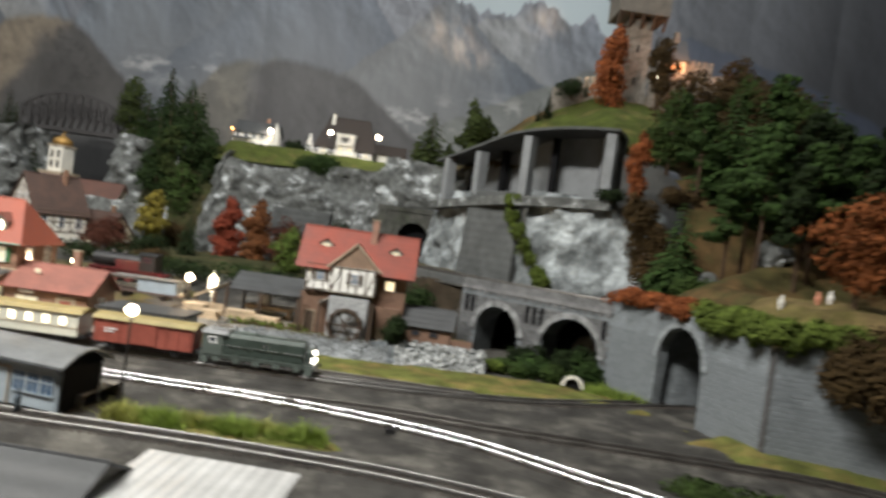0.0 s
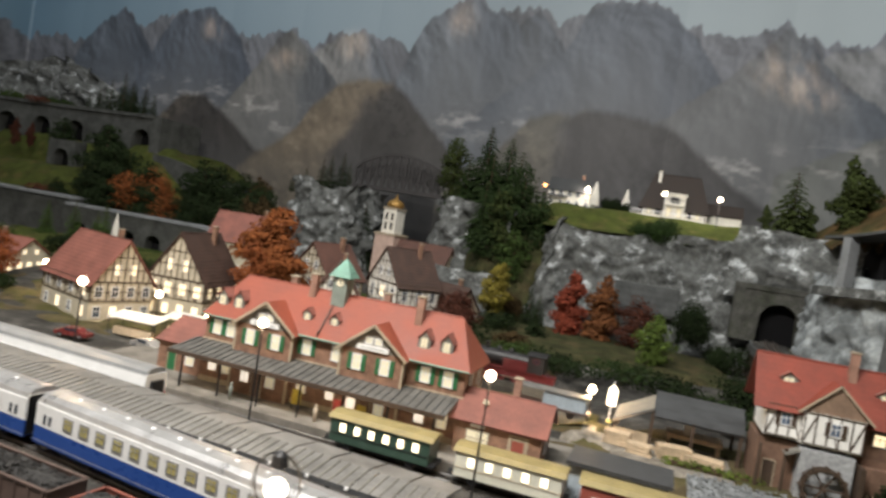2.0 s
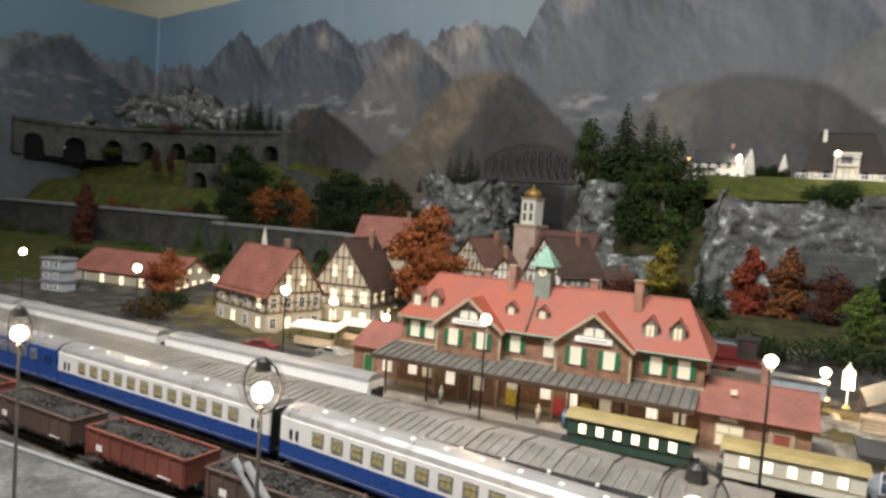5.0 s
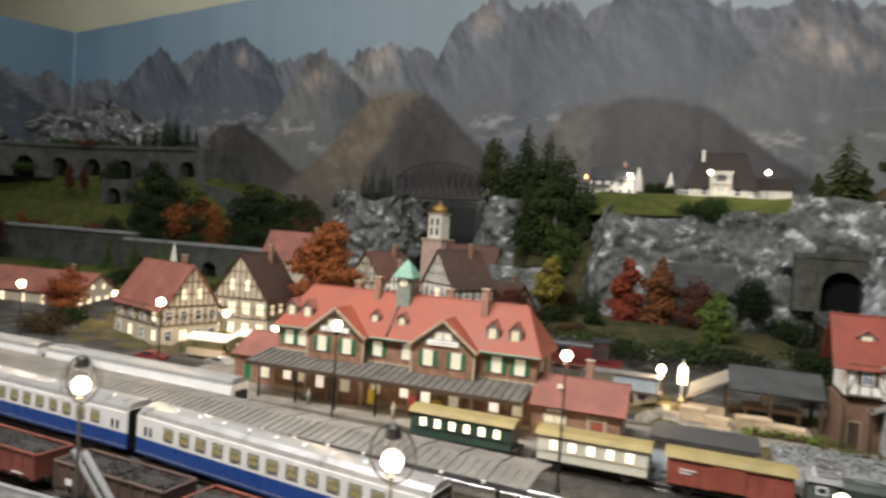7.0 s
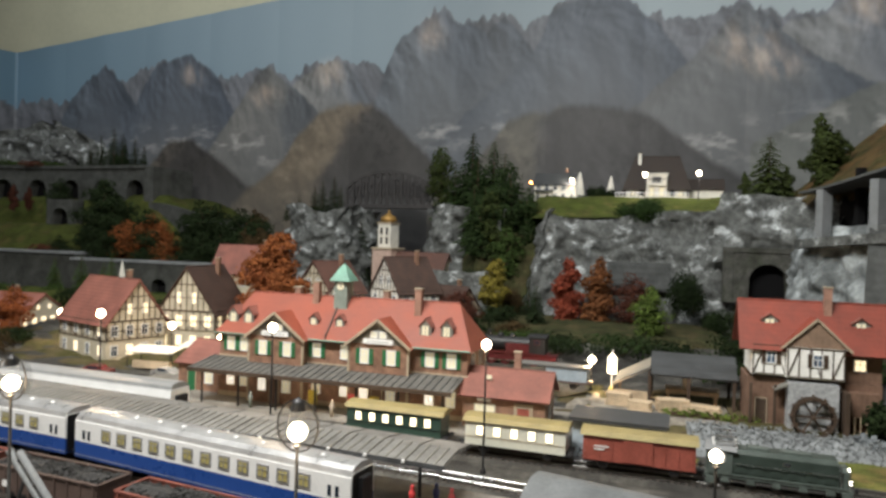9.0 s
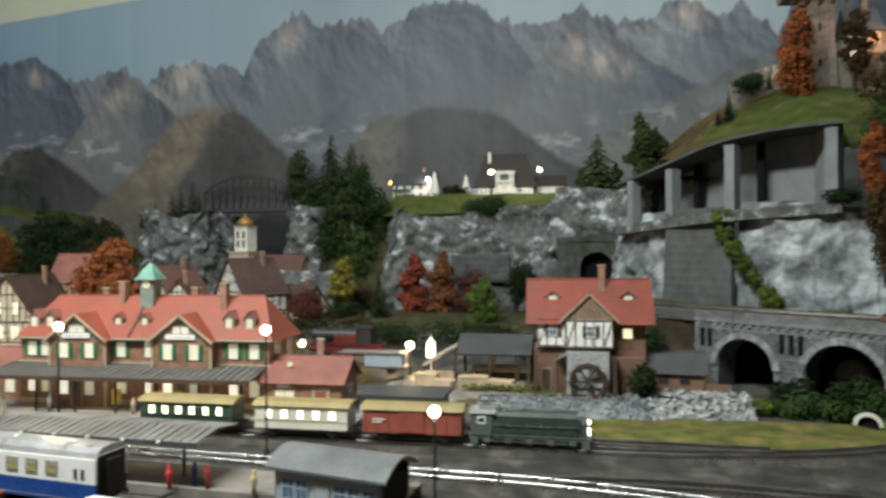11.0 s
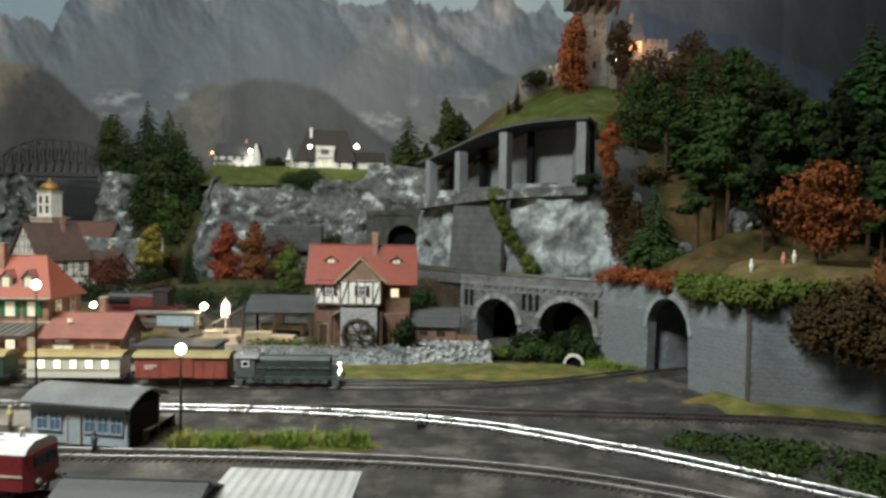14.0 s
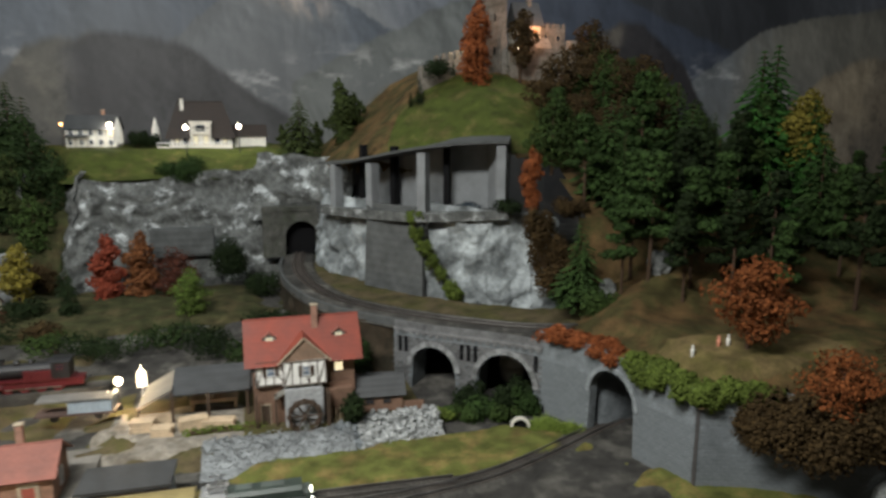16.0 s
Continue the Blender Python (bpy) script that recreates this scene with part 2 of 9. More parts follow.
MILLBOARD = material("weathered_gable_boards", (0.25, 0.165, 0.115), 0.75, var=0.3, bands=("X", 300), bump=0.5, depth=0.0004)
BROWNWOOD = material("brown_boarding", (0.18, 0.105, 0.072), 0.75, var=0.3, bands=("X", 350), bump=0.5, depth=0.0004)
TIMBER = material("dark_timber", (0.06, 0.038, 0.025), 0.7, var=0.3)
RAWWOOD = material("sawn_lumber", (0.56, 0.43, 0.29), 0.75, var=0.3)
PLASTER = material("white_plaster", (0.72, 0.69, 0.62), 0.8, var=0.12)
CREAM = material("cream_plaster", (0.5, 0.445, 0.34), 0.8, var=0.15)
WHITE = material("white_paint", (0.82, 0.82, 0.82), 0.35, var=0.06, bump=0.05)
SHUTTER = material("green_shutter", (0.02, 0.13, 0.05), 0.5, var=0.2)
COPPER = material("green_copper", (0.16, 0.32, 0.25), 0.6, var=0.25)
CORRUGATED = material("grey_roof_panel", (0.16, 0.155, 0.147), 0.6, var=0.3, coarse=30, fine=300, second=(0.115, 0.112, 0.107), mix=0.58)
GREYBLUE = material("blue_grey_paint", (0.33, 0.385, 0.43), 0.6, var=0.15, bands=("X", 260), bump=0.4, depth=0.0004)
GREYIRON = material("weathered_steel", (0.075, 0.07, 0.07), 0.6, metal=0.2, var=0.3)
IRON = material("black_iron", (0.02, 0.02, 0.022), 0.5, metal=0.3, var=0.3)
STEEL = material("bright_rail_steel", (0.62, 0.62, 0.63), 0.28, metal=1.0, var=0.15)
WORNSTEEL = material("worn_rail_steel", (0.2, 0.196, 0.19), 0.42, metal=0.85, var=0.3)
RUSTSTEEL = material("brown_rail_steel", (0.12, 0.112, 0.105), 0.45, metal=0.8, var=0.3)
SLEEPER = material("dark_sleeper", (0.05, 0.04, 0.034), 0.8, var=0.35, each=0.3, island=0.3)
BLUE = material("deep_blue_paint", (0.02, 0.065, 0.27), 0.3, var=0.08, bump=0.05)
SILVER = material("silver_roof_paint", (0.5, 0.5, 0.51), 0.33, metal=0.6, var=0.14)
DDROOF = material("grey_coach_roof", (0.22, 0.225, 0.23), 0.45, var=0.15)
REDLINE = material("red_stripe", (0.55, 0.02, 0.05), 0.4, var=0.05)
OXIDE = material("brown_red_wagon", (0.27, 0.068, 0.048), 0.6, var=0.25)
WAGONRED = material("rust_red_wagon", (0.17, 0.05, 0.036), 0.65, var=0.35)
WAGONGREY = material("grey_brown_wagon", (0.085, 0.055, 0.046), 0.7, var=0.3)
COAL = material("coal", (0.022, 0.021, 0.021), 0.6, var=0.6, fine=500, coarse=150, bump=1.0, depth=0.0015)
CREAMCAR = material("ivory_coach_paint", (0.6, 0.6, 0.52), 0.45, var=0.1)
OLIVEROOF = material("olive_coach_roof", (0.26, 0.21, 0.09), 0.6, var=0.25)
DARKGREEN = material("dark_green_paint", (0.036, 0.068, 0.052), 0.4, var=0.2)
LOCOGREEN = material("grey_green_paint", (0.088, 0.108, 0.098), 0.45, var=0.25)
LOCOHOOD = material("dull_green_paint", (0.04, 0.056, 0.048), 0.45, var=0.25)
LOCORED = material("dark_red_paint", (0.22, 0.025, 0.03), 0.35, var=0.12)
CARBROWN = material("maroon_car", (0.085, 0.014, 0.017), 0.35, var=0.15)
BARK = material("bark", (0.07, 0.045, 0.03), 0.9, var=0.4)
DARKGLASS = material("dark_window", (0.02, 0.03, 0.045), 0.1, var=0.2, bump=0.0)
BLUEGLASS = material("bluish_window", (0.09, 0.14, 0.22), 0.12, var=0.4, coarse=150, bump=0.0)
CURTAIN = material("yellow_curtain", (0.45, 0.39, 0.15), 0.8, var=0.2)
# near-black colour that stands in for the shade inside openings and recesses
DEEPSHADE = material("painted_deep_shade", (0.008, 0.008, 0.009), 1.0, var=0.2)
LIT = glowing("lit_window", (1.0, 0.8, 0.5), 1.5)
LITCOACH = glowing("lit_coach_window", (1.0, 0.84, 0.58), 3.0)
LITWHITE = glowing("lit_white_window", (0.62, 0.57, 0.42), 0.42)
SHOPLIGHT = glowing("lit_shop_window", (1.0, 0.9, 0.78), 0.9)
YELLOWLIGHT = glowing("lit_yellow_poster", (0.9, 0.72, 0.18), 0.5)
BULB = glowing("lamp_bulb", (1.0, 0.82, 0.62), 14.0)
HEADLIGHT = glowing("headlight", (1.0, 0.93, 0.8), 9.0)
ORANGEGLOW = glowing("orange_lamp", (1.0, 0.5, 0.2), 6.0)
GLOBE = clear("clear_globe")


def leafy(name, colour, var=0.4):
    return material(name, colour, 0.85, var=0.3, fine=300, coarse=60, bump=0.3, island=var, each=0.15)


LEAF = {
    "red": leafy("red_leaves", (0.18, 0.04, 0.022)),
    "rust": leafy("rust_leaves", (0.21, 0.064, 0.022)),
    "orange": leafy("orange_leaves", (0.19, 0.062, 0.02)),
    "brownrust": leafy("brown_rust_leaves", (0.165, 0.066, 0.026)),
    "yellow": leafy("yellow_leaves", (0.17, 0.14, 0.026)),
    "lime": leafy("light_green_leaves", (0.085, 0.125, 0.026)),
    "spruce": leafy("fresh_spruce_needles", (0.026, 0.075, 0.014)),
    "green": leafy("green_leaves", (0.034, 0.056, 0.014)),
    "dark": leafy("dark_needles", (0.013, 0.022, 0.007)),
    "fir": leafy("fir_needles", (0.027, 0.05, 0.013)),
    "cliff": leafy("cliff_tree_leaves", (0.018, 0.032, 0.009)),
    "olive": leafy("olive_tree_leaves", (0.034, 0.046, 0.013)),
    "brown": leafy("brown_leaves", (0.05, 0.032, 0.013)),
    "moss": leafy("moss_leaves", (0.085, 0.115, 0.022)),
    "straw": leafy("straw_grass_blades", (0.28, 0.29, 0.085)),
    "grass": leafy("green_grass_blades", (0.2, 0.27, 0.055)),
    "maroon": leafy("maroon_leaves", (0.07, 0.025, 0.016)),
}

# ---- room and backdrop ----


def ease(t):
    t = min(1.0, max(0.0, t))
    return t * t * (3 - 2 * t)


def lattice(x, y, seed):
    """Smooth value noise on arrays."""
    rng = np.random.RandomState(seed).rand(256, 256)
    xi, yi = np.floor(x).astype(int), np.floor(y).astype(int)
    fx, fy = x - xi, y - yi
    fx, fy = fx * fx * (3 - 2 * fx), fy * fy * (3 - 2 * fy)
    g = lambda i, j: rng[i % 256, j % 256]
    return (g(xi, yi) * (1 - fx) + g(xi + 1, yi) * fx) * (1 - fy) + (g(xi, yi + 1) * (1 - fx) + g(xi + 1, yi + 1) * fx) * fy


def cloud(x, y, seed, octaves=5, gain=0.55):
    return sum(gain ** o * lattice(x * 2 ** o, y * 2 ** o, seed + o) for o in range(octaves)) / sum(gain ** o for o in range(octaves))


SKYLINE = np.array([(-6.5, 0.65), (-3.944, 0.727), (-3.692, 0.833), (-3.583, 0.862), (-3.477, 0.797), (-3.331, 0.784), (-3.227, 0.831), (-3.11, 0.8), (-2.93, 0.83), (-2.77, 0.8), (-2.62, 0.96), (-2.5, 0.89), (-2.42, 0.93), (-2.21, 0.98), (-2.04, 0.885), (-1.91, 0.885), (-1.79, 0.92),
                    (-1.66, 0.87), (-1.52, 0.95), (-1.4, 0.905), (-1.36, 0.92), (-1.29, 0.87), (-1.24, 0.98), (-1.17, 1.04), (-1.06, 1.1), (-0.96, 1.03), (-0.81, 1.07), (-0.75, 0.98), (-0.67, 1.06), (-0.54, 1.105), (-0.44, 1.09), (-0.31, 1.005), (-0.14, 0.99), (-0.03, 1.04), (0.07, 0.985), (0.15, 0.98), (0.27, 1.06), (0.36, 1.04), (0.45, 0.985), (0.49, 1.02), (0.6, 0.94), (0.68, 1.05), (0.8, 1.22), (1.0, 1.42), (2.6, 1.46), (3.3, 1.2), (6.0, 1.0)])
# mountains in front of the skyline, far to near: outline, the ridge between lit and shaded side, colours of both, haze at the foot, roughness of the edge
MOUNTAINS = (
    (((-3.95, 0.55), (-3.7, 0.8), (-3.583, 0.846), (-3.44, 0.764), (-3.266, 0.67), (-3.0, 0.5)), ((-3.58, 0.85), (-3.5, 0.6)), (0.085, 0.093, 0.11), (0.06, 0.067, 0.082), 0.4, 1.0),
    (((-2.95, 0.6), (-2.81, 0.8), (-2.713, 0.915), (-2.62, 0.968), (-2.538, 0.908), (-2.44, 0.78), (-2.3, 0.6)), ((-2.62, 0.97), (-2.65, 0.75), (-2.6, 0.5)), (0.115, 0.122, 0.14), (0.08, 0.087, 0.105), 0.45, 0.8),
    (((-1.95, 0.66), (-1.734, 0.826), (-1.634, 0.873), (-1.53, 0.943), (-1.463, 0.924), (-1.406, 0.875), (-1.33, 0.76), (-1.2, 0.6)), ((-1.52, 0.942), (-1.5, 0.8), (-1.44, 0.6)), (0.215, 0.195, 0.178), (0.13, 0.13, 0.14), 0.5, 0.7),
    (((-2.6, 0.5), (-2.46, 0.75), (-2.41, 0.855), (-2.356, 0.938), (-2.269, 0.972), (-2.19, 0.982), (-2.095, 0.943), (-2.03, 0.884), (-1.95, 0.75), (-1.82, 0.55)), ((-2.2, 0.982), (-2.15, 0.8), (-2.2, 0.5)), (0.096, 0.103, 0.122), (0.072, 0.078, 0.095), 0.5, 0.9),
    (((-2.1, 0.55), (-1.992, 0.689), (-1.897, 0.817), (-1.844, 0.891), (-1.8, 0.923), (-1.684, 0.848), (-1.613, 0.772), (-1.52, 0.699), (-1.4, 0.58)), ((-1.8, 0.925), (-1.77, 0.8), (-1.7, 0.6)), (0.175, 0.157, 0.14), (0.078, 0.08, 0.088), 0.5, 0.45),
    (((-1.44, 0.55), (-1.345, 0.72), (-1.285, 0.88), (-1.25, 0.98), (-1.222, 1.017), (-1.176, 1.042), (-1.12, 1.034), (-1.07, 1.1), (-1.0, 1.058), (-0.893, 1.01), (-0.825, 1.065), (-0.763, 0.978), (-0.68, 0.85), (-0.55, 0.65)), ((-1.07, 1.1), (-1.1, 0.95), (-1.0, 0.8), (-1.05, 0.6)), (0.15, 0.152, 0.163), (0.1, 0.105, 0.12), 0.5, 0.9),
    (((-0.15, 0.72), (0.0, 0.88), (0.094, 0.97), (0.184, 0.985), (0.256, 1.03), (0.31, 1.05), (0.37, 1.035), (0.45, 0.982), (0.49, 1.015), (0.6, 0.93), (0.75, 0.78)), ((0.3, 1.05), (0.33, 0.9), (0.4, 0.7)), (0.215, 0.2, 0.19), (0.13, 0.13, 0.142), 0.5, 0.8),
    (((-1.2, 0.52), (-1.062, 0.624), (-0.926, 0.739), (-0.793, 0.852), (-0.727, 0.907), (-0.69, 0.97), (-0.665, 1.06), (-0.55, 1.098), (-0.43, 1.085), (-0.385, 1.068), (-0.29, 0.982), (-0.19, 0.84), (-0.05, 0.72), (0.15, 0.58)), ((-0.55, 1.1), (-0.6, 0.95), (-0.48, 0.8), (-0.56, 0.6)), (0.122, 0.127, 0.144), (0.09, 0.095, 0.112), 0.5, 0.6),
    (((-0.45, 0.65), (-0.348, 0.732), (-0.268, 0.804), (-0.189, 0.865), (-0.1, 0.963), (-0.032, 1.04), (0.04, 0.994), (0.11, 0.912), (0.267, 0.812), (0.42, 0.73), (0.6, 0.6)), ((-0.032, 1.04), (0.03, 0.92), (0.1, 0.8), (0.15, 0.6)), (0.14, 0.132, 0.128), (0.092, 0.096, 0.108), 0.55, 0.6),
    (((0.0, 0.58), (0.16, 0.67), (0.3, 0.745), (0.46, 0.82), (0.62, 0.9), (0.75, 0.96), (0.9, 0.9), (1.1, 0.7)), ((0.75, 0.96), (0.7, 0.6)), (0.145, 0.138, 0.122), (0.1, 0.1, 0.1), 0.4, 0.5),
    (((0.62, 0.6), (0.74, 0.9), (0.85, 1.02), (1.2, 0.93), (1.6, 0.8), (2.0, 0.65)), ((0.9, 1.0), (0.95, 0.6)), (0.07, 0.074, 0.094), (0.055, 0.06, 0.08), 0.15, 0.6),
    (((1.45, 0.5), (1.6, 0.63), (1.75, 0.71), (1.9, 0.81), (2.06, 0.86), (2.3, 0.9), (2.6, 0.95), (3.0, 0.8), (3.3, 0.6)), ((1.9, 0.85), (1.8, 0.5)), (0.2, 0.195, 0.19), (0.25, 0.215, 0.17), 0.25, 0.6))
# hills in front: outline, the ridge between their lit and their shaded side, colours of both
def dome(c, top, a, b):
    return [(c + (a if k < 0 else b) * k / 4, top - 0.36 * abs(k / 4) ** 1.9) for k in range(-5, 6)]


HILLS = ((((-2.7, 0.3), (-2.42, 0.47), (-2.33, 0.56), (-2.26, 0.64), (-2.15, 0.645), (-2.03, 0.56), (-1.94, 0.49), (-1.8, 0.41), (-1.6, 0.3)), ((-2.2, 0.64), (-2.3, 0.4)), (0.066, 0.058, 0.052), (0.05, 0.046, 0.044)),
         (((-1.95, 0.38), (-1.82, 0.47), (-1.71, 0.56), (-1.65, 0.653), (-1.56, 0.73), (-1.47, 0.763), (-1.335, 0.77), (-1.25, 0.703), (-1.19, 0.64), (-1.11, 0.57), (-1.03, 0.5), (-0.95, 0.4)), ((-1.32, 0.77), (-1.38, 0.71), (-1.44, 0.628), (-1.466, 0.565), (-1.577, 0.46)), (0.155, 0.125, 0.092), (0.056, 0.052, 0.05)),
         (((-1.1, 0.42), (-0.95, 0.52), (-0.85, 0.63), (-0.8, 0.695), (-0.73, 0.708), (-0.59, 0.737), (-0.52, 0.745), (-0.41, 0.721), (-0.32, 0.69), (-0.25, 0.642), (-0.185, 0.59), (-0.1, 0.53), (0.1, 0.4)), ((-0.56, 0.743), (-0.63, 0.712), (-0.67, 0.66), (-0.66, 0.6), (-0.69, 0.5)), (0.135, 0.126, 0.108), (0.07, 0.067, 0.07)),
         (dome(-2.95, 0.62, 0.5, 0.5), ((-2.95, 0.62), (-3.0, 0.4)), (0.12, 0.12, 0.11), (0.08, 0.08, 0.075)), (dome(0.55, 0.66, 0.5, 0.5), ((0.55, 0.66), (0.5, 0.4)), (0.15, 0.14, 0.11), (0.1, 0.095, 0.085)),
         (((0.95, 0.4), (1.05, 0.6), (1.13, 0.78), (1.25, 0.84), (1.36, 0.83), (1.46, 0.765), (1.55, 0.68), (1.64, 0.54), (1.75, 0.4)), ((1.25, 0.84), (1.2, 0.4)), (0.06, 0.052, 0.048), (0.035, 0.032, 0.035)), (dome(2.55, 0.74, 0.6, 0.6), ((2.55, 0.74), (2.5, 0.4)), (0.4, 0.33, 0.24), (0.28, 0.235, 0.18)))


def printed_mountains(s, z):
    """The colours of the printed mountain photograph, by metres along the wall and height."""
    fine = cloud(s * 34 + z * 9, z * 26, 31, 5, 0.6)
    def crag(s, z):
        return cloud(s * 8 + z * 3 + 0.8 * cloud(s * 4, z * 4, 19, 3), z * 5 - s * 2 + 0.8 * cloud(s * 4 + 9, z * 4, 23, 3), 51, 5, 0.56)

    gully = crag(s, z)
    depth = np.clip(np.interp(s, SKYLINE[:, 0], SKYLINE[:, 1]) - z, 0, 1)
    lit = np.clip((crag(s + 0.012, z + 0.009) - gully) * 4.0, -0.4, 0.5) * (0.4 + 0.6 * np.exp(-(depth / 0.16) ** 2))
    jag = 0.034 * (0.55 - 2 * np.abs(lattice(s * 15, s * 0 + 3, 7) - 0.5)) + 0.022 * (0.5 - 2 * np.abs(lattice(s * 37, s * 0 + 5, 8) - 0.5)) + 0.03 * (cloud(s * 60, s * 0 + 7, 9, 3, 0.6) - 0.5)
    right = np.clip((s + 3.2) / 3.2, 0, 1)[:, None]
    # soft upright streaks: the shading of the sheet's folds, put into the sky colour
    fold_shading = (0.95 + 0.12 * cloud(s * 2.6, s * 0 + 1, 11, 3))[:, None]
    col = (np.array((0.115, 0.195, 0.265)) * (1 - right) + np.array((0.29, 0.335, 0.355)) * right) * fold_shading * (1.08 - 0.25 * np.clip(z - 0.9, 0, 0.5))[:, None]

    def cover(col, line, paint, soft):
        on = np.clip((line - z) / soft, 0, 1)[:, None]
        return col * (1 - on) + paint * on

    air = np.array((0.122, 0.125, 0.132))
    face = np.array((0.125, 0.131, 0.15)) * (0.85 + 0.25 * fine + lit)[:, None]
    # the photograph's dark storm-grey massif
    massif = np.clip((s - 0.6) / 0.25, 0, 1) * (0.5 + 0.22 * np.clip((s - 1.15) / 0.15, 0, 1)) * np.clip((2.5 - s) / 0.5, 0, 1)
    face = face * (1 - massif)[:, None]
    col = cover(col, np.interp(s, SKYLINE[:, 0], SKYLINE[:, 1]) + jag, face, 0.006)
    streak = cloud(s * 30 + z * 11 + 2.2 * gully, z * 4.5, 37, 5, 0.62) - 0.5
    for k, (outline, ridge, bright, dull, haze, edge) in enumerate(MOUNTAINS):
        xs, zs = np.array(outline).T
        rs, rz = np.array(ridge[::-1]).T
        line = np.interp(s, xs, zs, 0, 0) + edge * (0.55 * jag + (cloud(s * 9 + k * 7.7, s * 0 + k, 5, 5, 0.6) - 0.5) * 0.035)
        under = np.clip((line - z) / 0.4, 0, 1)
        shade = (0.5 + 0.5 * np.tanh((s - np.interp(z, rz, rs) + 0.3 * (gully - 0.5) + 0.1 * streak) / 0.09))[:, None]
        paint = (np.array(bright) * (1 - shade) + np.array(dull) * shade) * (0.8 + 0.22 * fine + lit * 1.0 + 0.2 * streak * (1 - 0.6 * under))[:, None] * np.array((0.88, 0.97, 1.05)) * (0.98 + 0.02 * right) * (1.1 - 0.22 * np.clip(1 - under * 5, 0, 1))[:, None]
        paint = paint + (air - paint) * (haze * under ** 1.3)[:, None]
        col = cover(col, line, paint, 0.012)
    # sunlit warm rock on some faces
    warm = np.zeros_like(s)
    for c, h, w, u in ((-0.02, 0.9, 0.09, 0.07), (-1.81, 0.80, 0.07, 0.045), (-1.1, 1.0, 0.05, 0.06), (0.32, 0.99, 0.07, 0.06), (-1.52, 0.88, 0.06, 0.05), (0.07, 0.84, 0.08, 0.05), (-2.15, 0.9, 0.05, 0.05)):
        warm += np.exp(-(((s - c) / w) ** 2 + ((z - h) / u) ** 2) ** 1.5)
    col = col + np.array((0.2, 0.15, 0.11)) * (warm * np.clip(cloud(s * 26 + z * 6, z * 12, 61, 4, 0.6) * 2.6 - 0.75, 0, 1.4))[:, None]
    # pale screes, mist and hamlets in the valleys between
    low = np.exp(-((z - 0.6 - 0.04 * np.sin(s * 5)) / 0.06) ** 2)
    pale = np.clip(cloud(s * 16, z * 38, 101, 5, 0.62) * 3.0 - 1.55, 0, 1) * low
    mist = np.exp(-((z - 0.57) / 0.09) ** 2) * np.clip(cloud(s * 2.2, s * 0 + 9, 103, 3) * 2.2 - 0.6, 0, 1)
    col = col + (air * 1.15 - col) * (0.55 * mist)[:, None] + np.array((0.27, 0.26, 0.25)) * pale[:, None]
    for k, (outline, ridge, bright, dull) in enumerate(HILLS):
        xs, zs = np.array(outline).T
        rs, rz = np.array(ridge[::-1]).T
        line = np.interp(s, xs, zs, 0, 0) + (cloud(s * 17 + k * 3.1, s * 0 + k, 71, 5, 0.6) - 0.5) * 0.035
        brow = np.exp(-((line - z) / 0.05) ** 2)
        rough = 0.42 + 0.6 * cloud(s * 15 + k, z * 15, 81, 6, 0.66) + 0.5 * cloud(s * 5 + k + z * 3, z * 4, 87, 5, 0.6) + lit * 0.9
        shade = (0.5 + 0.5 * np.tanh((s - np.interp(z, rz, rs) + 0.16 * (cloud(s * 9, z * 9, 83, 5, 0.6) - 0.5)) / 0.03))[:, None]
        paint = (np.array(bright) * (1 - shade) + np.array(dull) * shade) * rough[:, None] * (1 - 0.18 * brow)[:, None]
        # bushes as dark specks, and bare pale scree on the lit side
        speck = np.clip(cloud(s * 48, z * 48, 131 + k, 3, 0.6) * 4 - 2.1, 0, 1) * np.clip(cloud(s * 7, z * 7, 141 + k, 3) * 3 - 1.1, 0, 1)
        paint = paint * (1 - 0.4 * speck)[:, None]
        scree = np.clip(cloud(s * 12 + z * 4, z * 16, 111 + k, 6, 0.62) * 3.8 - 1.95, 0, 1) * (1 - shade[:, 0])
        valley = np.clip((0.52 - z) / 0.16, 0, 1)[:, None] * 0.35
        paint = paint * (0.8 if k == 2 else 1.0)
        col = cover(col, line, paint * (1 - valley) + air * 0.8 * valley + np.array((0.09, 0.078, 0.06)) * scree[:, None], 0.026)
    # overall tone along the wall: duller in the middle, brighter to the right
    tone = 1 - 0.24 * np.exp(-((s + 0.9) / 0.5) ** 2) + 0.12 * np.exp(-((s - 0.35) / 0.3) ** 2)
    return np.clip(col * tone[:, None], 0.004, 0.9)


